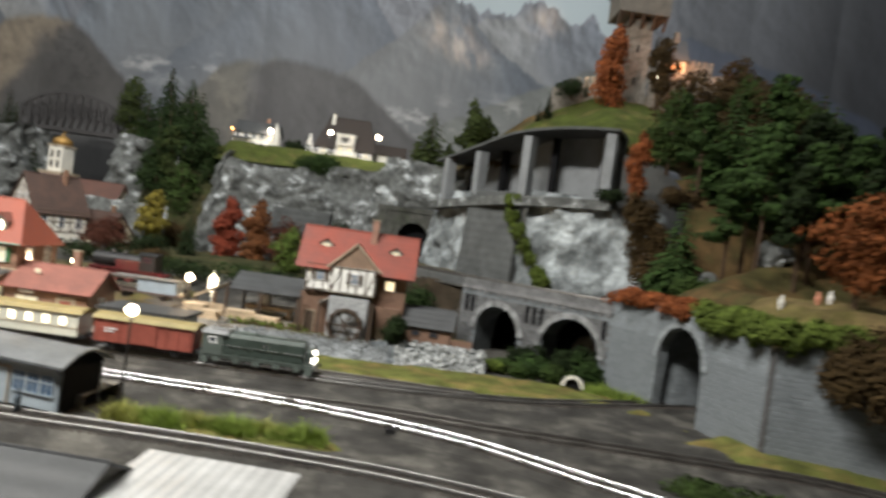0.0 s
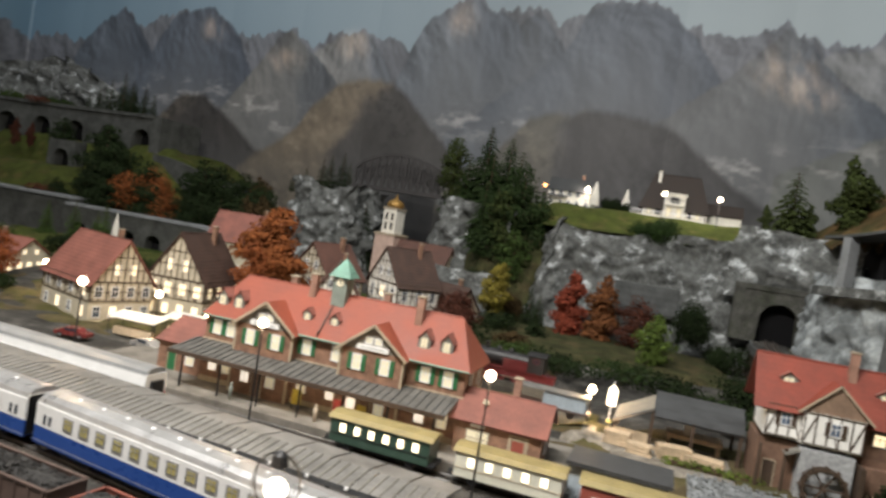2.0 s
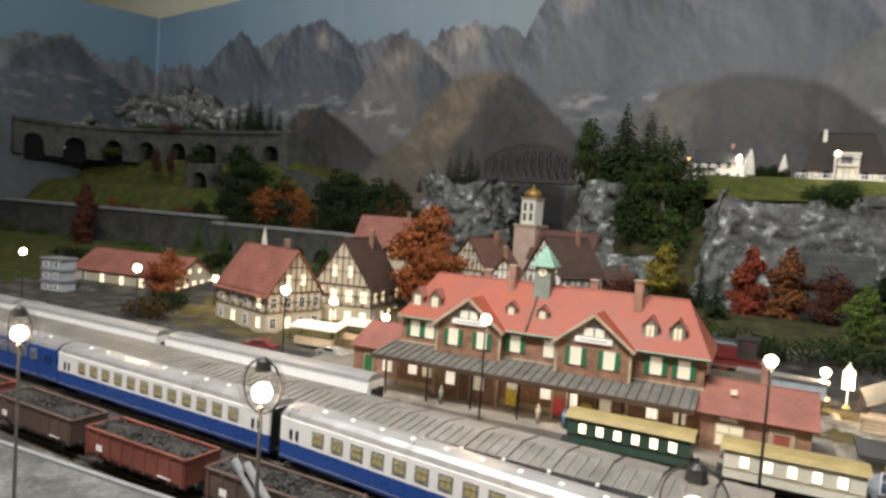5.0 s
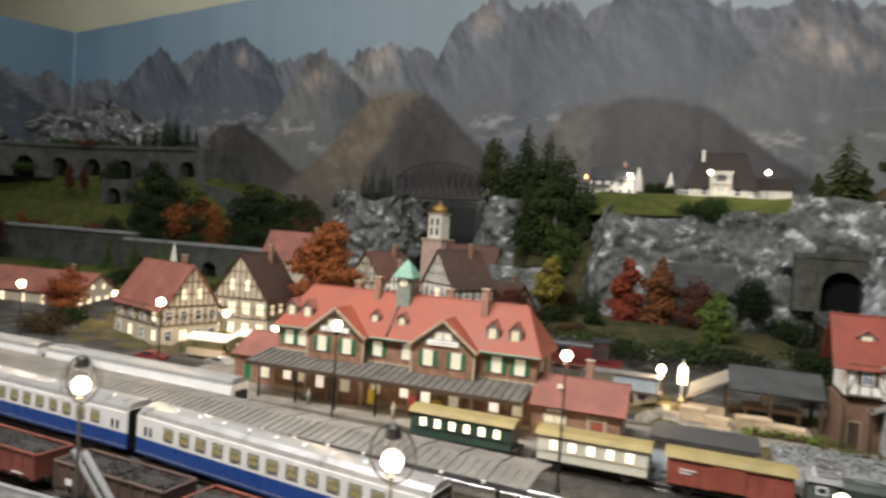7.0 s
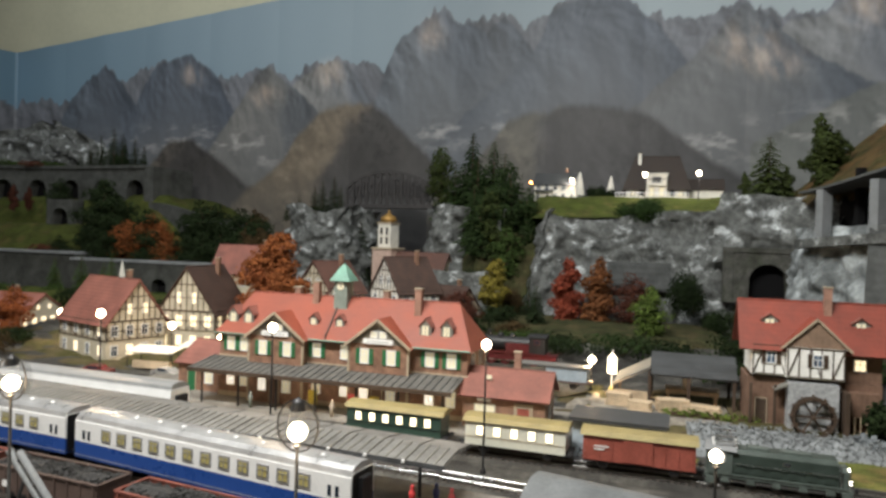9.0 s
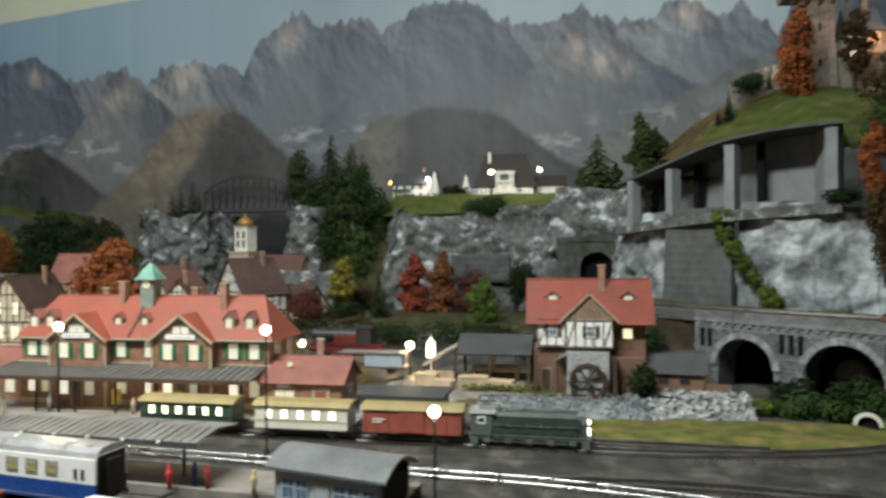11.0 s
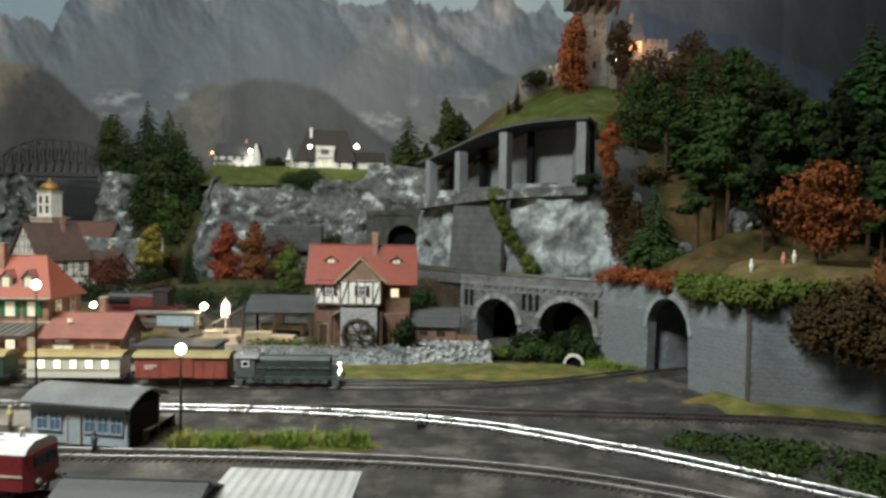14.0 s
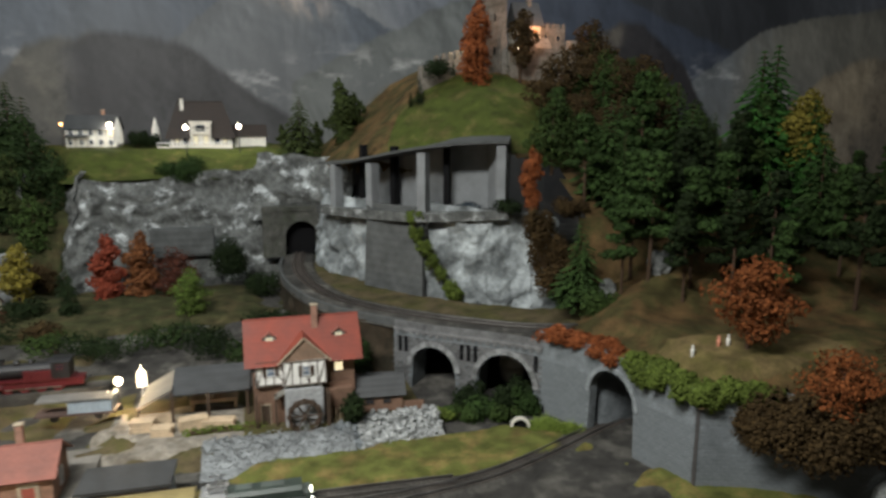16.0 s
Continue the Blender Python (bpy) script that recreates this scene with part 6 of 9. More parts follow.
for k in range(7):
    x = 0.258 + 0.0205 * k
    part("curtain_wall", Shape().box(x, x + 0.0203, 1.665, 1.688, 0.5, 0.585 + 0.0055 * k + rng.uniform(-0.005, 0.004)), CASTLE, castle)
for k in range(6):
    part("merlon", Shape().box(0.298 + 0.018 * k, 0.306 + 0.018 * k, 1.666, 1.687, 0.59 + 0.004 * k, 0.613 + 0.0045 * k), CASTLE, castle)
part("curtain_wall", Shape().box(0.486, 0.66, 1.63, 1.65, 0.54, 0.635), CASTLE, castle)
part("castle_house", Shape().box(0.514, 0.578, 1.665, 1.73, 0.58, 0.694), PLASTER, castle)
part("house_roof", Shape().extrude([(1.655, 0.692), (1.74, 0.692), (1.6975, 0.755)], 0.508, 0.584), SLATE, castle)
part("chimney", Shape().box(0.55, 0.562, 1.69, 1.702, 0.72, 0.772), CASTLE, castle)
part("castle_wing", Shape().box(0.578, 0.65, 1.67, 1.73, 0.58, 0.69), CASTLE, castle)
for k in range(5):
    part("merlon", Shape().box(0.58 + 0.0152 * k, 0.589 + 0.0152 * k, 1.67, 1.678, 0.69, 0.701), CASTLE, castle)
part("terrace_wall", Shape().slab((0.505, 1.632, 0.64), (0.6, 1.632, 0.63), (0.6, 1.668, 0.665), (0.505, 1.668, 0.668), 0.012), CASTLE, castle)
for u in (0.527, 0.546, 0.565):
    window(castle, pose(u, 1.665, 0), 0, 0.668, 0.009, 0.014, CASTLEGLOW, SANDSTONE, bars=False)
for u in (0.595, 0.63):
    window(castle, pose(u, 1.67, 0), 0, 0.658, 0.009, 0.014, DARKGLASS, SANDSTONE, bars=False)
part("ruined_tower", Shape().lathe([(0.02, 0.54), (0.019, 0.62), (0.017, 0.655)], (0.652, 1.63, 0.0), 12), CASTLE, castle)

# steel truss bridge over the gorge
BRIDGESTEEL = material("dark_bridge_steel", (0.036, 0.033, 0.033), 0.75, var=0.35)
bridge = thing("truss_bridge", "dark steel truss bridge across the gorge", "bridge", -1.128, 2.12, 0.35, -2)
for y in (-0.025, 0.025):
    for i in range(12):
        x0, x1 = -0.15 + 0.025 * i, -0.125 + 0.025 * i
        h0, h1 = (0.052 + 0.056 * abs(math.sin(math.pi * (x + 0.15) / 0.3)) ** 0.7 for x in (x0, x1))
        part("chord", Shape().bar((x0, y, h0), (x1, y, h1), 0.009), BRIDGESTEEL, bridge)
        part("upright", Shape().bar((x0, y, 0), (x0, y, h0), 0.006), BRIDGESTEEL, bridge)
        part("diagonal", Shape().bar((x0, y, 0), (x1, y, h1), 0.004), BRIDGESTEEL, bridge)
        part("diagonal", Shape().bar((x1, y, 0), (x0, y, h0), 0.004), BRIDGESTEEL, bridge)
part("deck", Shape().box(-0.16, 0.16, -0.03, 0.03, -0.012, 0.0), BRIDGESTEEL, bridge)
for x in (-0.158, 0.158):
    part("bearing", Shape().box(x - 0.012, x + 0.012, -0.034, 0.034, -0.03, -0.012), CONCRETE_DARK, bridge)

# arcaded fort, arcade wall and small portal on the terraces
FORTLINE = smoothline([(-3.1, 1.74), (-3.09, 1.85), (-3.06, 1.93), (-2.97, 2.0), (-2.8, 2.055), (-2.5, 2.09), (-2.25, 2.09), (-2.08, 2.085)], 0.008)
spans = [(length(FORTLINE) - 0.05 - 0.155 * k, 0.04, 0.045) for k in range(8)]
fort = tagged(part("arcade_fort", ribbon(FORTLINE, arch(spans, 0.345), lambda s: 0.475, 0.05), FORTSTONE), "long grey stone fort with a row of round arches", "fort", kind="structure")
part("coping", ribbon([(x + 0.008 * math.sin(heading(FORTLINE, i)), y - 0.008 * math.cos(heading(FORTLINE, i))) for i, (x, y) in enumerate(FORTLINE)], lambda s: 0.472, lambda s: 0.484, 0.066), FORTSTONE, fort)
# near-black sheet behind the arches in place of their shaded depth
part("arch_void", ribbon([(x, y + 0.045) for x, y in FORTLINE], lambda s: 0.33, lambda s: 0.46, 0.004), DEEPSHADE, fort)
for c, w, h in spans:
    arch_ring(fort, FORTLINE, c, w, h, 0.345, 9, 0.009, 0.003, FORTSTONE)
part("fort_flank", Shape().box(-2.09, -2.05, 2.08, 2.3, 0.33, 0.48), FORTSTONE, fort)
ARCADE = [(-2.0 + 0.006 * k, 1.675 + 0.0001 * k) for k in range(110)]
aspans = [(0.06 + 0.088 * k, 0.028, 0.05) for k in range(7)]
arcade = tagged(part("arcade_wall", ribbon(ARCADE, arch(aspans, 0.02), lambda s: 0.145 - 0.02 * ease((s - 0.45) / 0.2), 0.03), FORTSTONE), "grey arcade wall behind the village", "wall", kind="structure")
part("coping", ribbon([(x, y - 0.004) for x, y in ARCADE], lambda s: 0.143 - 0.02 * ease((s - 0.45) / 0.2), lambda s: 0.151 - 0.02 * ease((s - 0.45) / 0.2), 0.04), CONCRETE, arcade)
part("arch_void", ribbon([(x, y + 0.028) for x, y in ARCADE], lambda s: 0.0, lambda s: 0.12, 0.004), DEEPSHADE, arcade)
terrace_wall = tagged(part("terrace_wall", Shape().box(-3.11, -2.0, 1.69, 1.76, 0.0, 0.16), FORTSTONE), "plain grey terrace wall", "wall", kind="structure")
part("coping", Shape().box(-3.11, -2.0, 1.682, 1.765, 0.16, 0.167), CONCRETE, terrace_wall)
SMALL = [(-2.4 + 0.005 * k, 1.945) for k in range(25)]
sp = tagged(part("tunnel_portal", ribbon(SMALL, arch([(0.06, 0.036, 0.028)], 0.25), lambda s: 0.345, 0.05), FORTSTONE), "small grey tunnel portal on the terrace", "tunnel", kind="structure")
part("tunnel_void", ribbon([(x, y + 0.045) for x, y in SMALL], lambda s: 0.24, lambda s: 0.34, 0.004), DEEPSHADE, sp)
tagged(part("terrace_wall", ribbon(smoothline([(-2.05, 2.06), (-1.8, 2.03), (-1.55, 2.05)], 0.01), lambda s: 0.2, lambda s: 0.345 - 0.06 * ease(s / 0.4), 0.02), FORTSTONE), "grey parapet wall on the terrace", "wall", kind="structure")

# platforms, island roof, huts
tagged(part("platform", Shape().box(-1.02, -0.375, 0.772, 0.96, -0.002, 0.012), PAVING), "grey paved station platform", "platform", kind="structure")
isl = Shape()
ip = smoothline([(-2.6, 0.72), (-1.5, 0.66), (-1.0, 0.631), (-0.6, 0.599), (-0.26, 0.572)], 0.02)
isl = bed(ip, 0.028, 0.012, PAVING, "platform", "grey island platform between the tracks", 0.014, flare=0.0006)
canopy = thing("platform_canopy", "long grey panelled canopy on the island platform", "canopy")
cl = smoothline([(-2.5, 0.715), (-1.5, 0.66), (-1.0, 0.629), (-0.6, 0.597), (-0.415, 0.582)], 0.035)
for i in range(len(cl) - 1):
    a = heading(cl, i)
    (x0, y0), (x1, y1) = cl[i], cl[i + 1]
    s, c = math.sin(a), math.cos(a)
    q = lambda x, y, w, z: (x - w * s, y + w * c, z)
    g = 0.0012
    part("roof_panel", Shape().slab(q(x0 + g, y0, -0.034, 0.0525), q(x1 - g, y1, -0.034, 0.0525), q(x1 - g, y1, 0.0, 0.057), q(x0 + g, y0, 0.0, 0.057), 0.0014), CORRUGATED, canopy)
    part("roof_panel", Shape().slab(q(x1 - g, y1, 0.034, 0.0525), q(x0 + g, y0, 0.034, 0.0525), q(x0 + g, y0, 0.0, 0.057), q(x1 - g, y1, 0.0, 0.057), 0.0014), CORRUGATED, canopy)
    for f in (0.0, 0.25, 0.5, 0.75):
        xf, yf = x0 + (x1 - x0) * f, y0 + (y1 - y0) * f
        part("batten", Shape().bar(q(xf, yf, -0.0345, 0.0527), q(xf, yf, 0.0, 0.0576), 0.0011), GREYWOOD, canopy)
    part("drain_spout", Shape().box(-0.0012, 0.0012, -0.003, 0.0, -0.001, 0.0008, Matrix.Translation(q(x0, y0, -0.034, 0.0525))), WHITE, canopy)
    if i % 2 == 0:
        part("post", Shape().rod((x0, y0, 0.012), (x0, y0, 0.055), 0.0016, n=8).bar((x0, y0, 0.046), q(x0, y0, -0.025, 0.0515), 0.0012).bar((x0, y0, 0.046), q(x0, y0, 0.025, 0.0515), 0.0012), IRON, canopy)
part("fascia", ribbon([(x + 0.0345 * math.sin(heading(cl, i)), y - 0.0345 * math.cos(heading(cl, i))) for i, (x, y) in enumerate(cl)], lambda s: 0.049, lambda s: 0.0530, 0.001), SLATE, canopy)

hut = thing("platform_shelter", "blue-grey boarded shelter with curved grey roof at the platform end", "shelter", -0.32, 0.560, 0.002, -14)
hw, hd = 0.098, 0.046
for b in ((-hw / 2, hw / 2, -hd / 2, -hd / 2 + 0.002), (-hw / 2, hw / 2, hd / 2 - 0.002, hd / 2), (-hw / 2, -hw / 2 + 0.002, -hd / 2, hd / 2)):
    part("wall", Shape().box(*b, 0, 0.034), GREYBLUE, hut)
# right end near-black, standing in for the shelter's shaded interior
part("wall", Shape().box(hw / 2 - 0.002, hw / 2, -hd / 2, hd / 2, 0, 0.034), DEEPSHADE, hut)
prof = [(-hd / 2 - 0.006 + (hd + 0.012) * i / 10, 0.032 + 0.016 * math.sin(math.pi * (i / 10 * 0.8 + 0.1))) for i in range(11)]
SHELTERROOF = material("blue_grey_roof_felt", (0.12, 0.128, 0.135), 0.6, var=0.25, coarse=30, fine=300)
part("curved_roof", Shape().extrude(prof + [(y, z - 0.002) for y, z in prof[::-1]], -hw / 2 - 0.006, hw / 2 + 0.006), SHELTERROOF, hut)
# gable in the same painted shade as the end wall
part("gable_end", Shape().extrude([(y * 0.88, z - 0.002) for y, z in prof] + [(hd / 2, 0.03), (-hd / 2, 0.03)], hw / 2 - 0.002, hw / 2 - 0.001), DEEPSHADE, hut)
for u in (-0.036, -0.023, 0.012, 0.025, 0.038):
    window(hut, face_of(hw, hd, "front"), u, 0.012, 0.010, 0.015, BLUEGLASS, GREYBLUE)
doorway(hut, face_of(hw, hd, "front"), -0.004, 0.012, 0.028, GREYBLUE)

box = thing("signal_hut", "blue-grey flat-roofed signal hut between the tracks", "hut", -0.319, 0.797, 0.0, -2)
walls(box, 0.094, 0.05, 0.045, GREYBLUE)
part("roof", Shape().box(-0.051, 0.051, -0.031, 0.029, 0.045, 0.0485), SLATE, box)
for u in (-0.022, 0.022):
    window(box, face_of(0.094, 0.05, "front"), u, 0.018, 0.021, 0.017, BLUEGLASS, WHITE)
part("plinth", Shape().box(-0.049, 0.049, -0.027, 0.027, -0.002, 0.006), CONCRETE, box)

near_shed = thing("goods_shed", "grey gabled goods shed at the layout front", "shed", -0.205, 0.352, 0.0, -6)
walls(near_shed, 0.085, 0.08, 0.022, GREYWOOD)
gable_roof(near_shed, 0.085, 0.08, 0.022, 0.040, SLATE, 0.004, gable=GREYWOOD)
white_shed = thing("flat_shed", "low shed with pale corrugated roof at the layout front", "shed", -0.118, 0.345, 0.0, -6)
walls(white_shed, 0.085, 0.08, 0.024, GREYWOOD)
part("corrugated_roof", Shape().slab((-0.046, -0.044, 0.024), (0.046, -0.044, 0.024), (0.046, 0.05, 0.03), (-0.046, 0.05, 0.03), 0.0015), material("pale_corrugated", (0.5, 0.5, 0.5), 0.5, metal=0.3, var=0.12, bands=("X", 260), bump=0.8, depth=0.001), white_shed)

# ---- trains ----


def on_track(line, x, z=RAILTOP):
    i = min(range(len(line)), key=lambda k: abs(line[k][0] - x))
    return line[i][0], line[i][1], z, math.degrees(heading(line, i))


def bogie(parent, x, base=0.026, r=0.0052):
    b = part("bogie", Shape().box(x - base / 2 - 0.004, x + base / 2 + 0.004, -0.0125, -0.0105, 0.003, 0.0065).box(x - base / 2 - 0.004, x + base / 2 + 0.004, 0.0105, 0.0125, 0.003, 0.0065).box(x - 0.003, x + 0.003, -0.0105, 0.0105, 0.003, 0.008), IRON, parent)
    for d in (-base / 2, base / 2):
        for s in (-1, 1):
            part("wheel", Shape().rod((x + d, s * 0.0072, r), (x + d, s * 0.0098, r), r, n=16), RUSTSTEEL, b)
    return b


def buffers(parent, x, s, z=0.011):
    for y in (-0.009, 0.009):
        part("buffer", Shape().rod((x, y, z), (x + s * 0.005, y, z), 0.0009, n=6).rod((x + s * 0.005, y, z), (x + s * 0.0062, y, z), 0.0027, n=10), IRON, parent)


def side_boxes(name, parent, xs, w, z0, z1, half, mat, proud=0.0005, inner=None, label=""):
    """Windows along both sides, one part each."""
    me = Shape().box(-w / 2, w / 2, -proud, proud, z0, z1).mesh(name, mat)
    if inner:
        t = w * 0.16
        ins = Shape().box(-w / 2 + t, w / 2 - t, -proud * 1.5, proud * 1.5, z0 + t, z1 - t).mesh("pane", inner)
    for x in xs:
        for s in (-1, 1):
            ob = part(name, me, None, parent, label)
            ob.location = (x, s * half, 0)
            if inner:
                part("pane", ins, None, ob)


def double_decker(x):
    c = thing("double_deck_coach", "white double-deck coach with red stripe and grey roof", "coach", *on_track(T2, x), "double-deck coaches")
    n, half = 0.296, 0.0158
    part("body", Shape().extrude([(-half, 0.006), (half, 0.006), (half, 0.035), (0.0142, 0.047), (-0.0142, 0.047), (-half, 0.035)], -n / 2, n / 2), WHITE, c)
    part("roof", Shape().extrude([(-0.0144, 0.0462), (0.0144, 0.0462), (0.0125, 0.0505), (0.008, 0.0530), (0, 0.0538), (-0.008, 0.0530), (-0.0125, 0.0505)], -n / 2 + 0.001, n / 2 - 0.001), DDROOF, c)
    part("skirt", Shape().box(-0.105, 0.105, -half + 0.0004, half - 0.0004, 0.0035, 0.0075), DDROOF, c)
    part("stripe", Shape().box(-n / 2, n / 2, -half - 0.0003, half + 0.0003, 0.0238, 0.0256), REDLINE, c)
    xs = [-0.092 + 0.0153 * k for k in range(13)]
    side_boxes("window", c, xs, 0.0122, 0.0118, 0.0195, half, WHITE, 0.0004, BLUEGLASS)
    side_boxes("window", c, xs, 0.0122, 0.0312, 0.0385, half - 0.0002, WHITE, 0.0006, BLUEGLASS)
    for d in (-0.128, 0.128):
        side_boxes("door", c, [d - 0.004, d + 0.004], 0.0024, 0.0135, 0.025, half, DARKGLASS, 0.0004)
        side_boxes("window", c, [d - math.copysign(0.0, d)], 0.004, 0.029, 0.034, half, DARKGLASS, 0.0004)
    part("gangway", Shape().box(-n / 2 - 0.004, -n / 2, -0.008, 0.008, 0.012, 0.04).box(n / 2, n / 2 + 0.004, -0.008, 0.008, 0.012, 0.04), IRON, c)
    for d in (-0.112, 0.112):
        bogie(c, d)
    for k in range(4):
        part("roof_vent", Shape().box(-0.132 + 0.006 * k, -0.128 + 0.006 * k, -0.006, 0.006, 0.0532, 0.0545), DDROOF, c)
    return c


for x in (-0.95, -1.257, -1.564, -1.871):
    double_decker(x)


def express_coach(x, white=True):
    c = thing("express_coach", "blue and white express coach with silver roof" if white else "all-blue express coach with silver roof", "coach", *on_track(T4, x), "express coaches")
    n, half = 0.312, 0.0162
    part("lower_body", Shape().box(-n / 2, n / 2, -half, half, 0.0085, 0.0235), BLUE, c)
    part("upper_body", Shape().extrude([(-half, 0.0235), (half, 0.0235), (half, 0.0425), (0.0145, 0.0455), (-0.0145, 0.0455), (-half, 0.0425)], -n / 2, n / 2), WHITE if white else BLUE, c)
    roof = [(-0.0158, 0.0435), (0.0158, 0.0435), (0.0138, 0.0472), (0.0095, 0.0502), (0.0, 0.0516), (-0.0095, 0.0502), (-0.0138, 0.0472)]
    part("roof", Shape().extrude(roof, -n / 2 + 0.0006, n / 2 - 0.0006), SILVER, c, smooth=False)
    part("waist_line", Shape().box(-n / 2, n / 2, -half - 0.0002, half + 0.0002, 0.0105, 0.0111), SILVER, c)
    xs = [-0.113 + 0.0205 * k for k in range(12)]
    side_boxes("window", c, xs, 0.0125, 0.0272, 0.0392, half, SILVER, 0.0004, CURTAIN if white else BLUEGLASS)
    for x in xs:
        for s in (-1, 1):
            part("window_bar", Shape().box(x - 0.0004, x + 0.0004, s * half - 0.0008, s * half + 0.0008, 0.0285, 0.038).box(x - 0.005, x + 0.005, s * half - 0.0008, s * half + 0.0008, 0.0345, 0.0352), SILVER, c)
    for d in (-0.14, 0.14):
        side_boxes("door_window", c, [d - 0.0035, d + 0.0035], 0.0032, 0.0262, 0.0345, half, DARKGLASS, 0.0004)
    for k in range(9):
        part("roof_vent", Shape().lathe([(0.0022, 0), (0.0022, 0.0009), (0.001, 0.0015)], (-0.12 + 0.03 * k, -0.002, 0.0509), 10), WHITE, c)
    for s in (-1, 1):
        part("gangway", Shape().box(0, 0.0045, -0.007, 0.007, 0.011, 0.041, pose(s * n / 2 - (0.0045 if s < 0 else 0), 0, 0)), IRON, c)
        buffers(c, s * n / 2, s)
        bogie(c, s * 0.108)
    part("underframe", Shape().box(-0.06, 0.06, -0.012, 0.012, 0.004, 0.0085), IRON, c)
    part("tail_plate", Shape().box(n / 2, n / 2 + 0.0004, -0.0145, 0.0145, 0.01, 0.045), IRON, c)
    return c


express_coach(-0.652)
express_coach(-0.974)
for x in (-1.296, -1.618, -1.94):
    express_coach(x, False)


def coal_wagon(x, mat, label):
    c = thing("coal_wagon", label, "wagon", *on_track(T5, x), "coal wagons")
    n, half = 0.118, 0.0162
    for b in ((-n / 2, n / 2, -half, -half + 0.0012), (-n / 2, n / 2, half - 0.0012, half), (-n / 2, -n / 2 + 0.0012, -half, half), (n / 2 - 0.0012, n / 2, -half, half)):
        part("side_board", Shape().box(*b, 0.0105, 0.0305), mat, c)
    part("floor", Shape().box(-n / 2, n / 2, -half, half, 0.009, 0.0115), IRON, c)
    for k in range(9):
        u = -n / 2 + 0.004 + k * (n - 0.008) / 8
        for s in (-1, 1):
            part("rib", Shape().box(u - 0.0011, u + 0.0011, s * half - 0.0008, s * half + 0.0008, 0.0095, 0.0295), mat, c)
    rim = Shape()
    for b in ((-n / 2, n / 2, -half - 0.0008, -half + 0.0016), (-n / 2, n / 2, half - 0.0016, half + 0.0008), (-n / 2 - 0.0008, -n / 2 + 0.0016, -half, half), (n / 2 - 0.0016, n / 2 + 0.0008, -half, half)):
        rim.box(*b, 0.0300, 0.0312)
    part("rim", rim, mat, c)
    load = Shape()
    rng = random.Random(str(x))
    for k in range(420):
        px, py = rng.uniform(-n / 2 + 0.004, n / 2 - 0.004), rng.uniform(-half + 0.003, half - 0.003)
        top = 0.0275 + 0.005 * (1 - (py / half) ** 2) * (0.7 + 0.3 * math.cos(px * 90))
        r = rng.uniform(0.0009, 0.0022)
        m = pose(px, py, top - rng.uniform(0, 0.001), rng.uniform(0, 90), rng.uniform(0, 90), rng.uniform(0, 90))
        load.box(-r, r, -r * 0.8, r * 0.8, -r * 0.7, r * 0.7, m)
    part("coal_load", load, COAL, c)["kind"] = "stuff"
    part("coal_bed", Shape().extrude([(-half + 0.0013, 0.0115), (half - 0.0013, 0.0115), (half - 0.0013, 0.0275), (0, 0.0318), (-half + 0.0013, 0.0275)], -n / 2 + 0.0013, n / 2 - 0.0013), COAL, c)
    for s in (-1, 1):
        buffers(c, s * n / 2, s)
        for y in (-1, 1):
            part("wheel", Shape().rod((s * 0.034, y * 0.0072, 0.0058), (s * 0.034, y * 0.0098, 0.0058), 0.0058, n=16), RUSTSTEEL, c)
            part("axle_box", Shape().box(s * 0.034 - 0.004, s * 0.034 + 0.004, y * 0.0125 - 0.001, y * 0.0125 + 0.001, 0.004, 0.0105), IRON, c)
    part("marking", Shape().box(-0.043, -0.036, -half - 0.0010, -half - 0.0007, 0.015, 0.020), WHITE, c, "worn white lettering bar")
    part("marking", Shape().box(0.03, 0.044, -half - 0.0010, -half - 0.0007, 0.0125, 0.0135), WHITE, c, "worn white lettering bar")
    return c


for x, mat, label in ((-0.605, WAGONRED, "rusty red open wagon heaped with coal"), (-0.742, WAGONGREY, "grey-brown open wagon heaped with coal"), (-0.879, WAGONRED, "rusty red open wagon heaped with coal"), (-1.016, WAGONGREY, "brown open wagon heaped with coal"), (-1.153, WAGONRED, "rusty red open wagon heaped with coal"), (-1.29, WAGONGREY, "brown open wagon heaped with coal")):
    coal_wagon(x, mat, label)


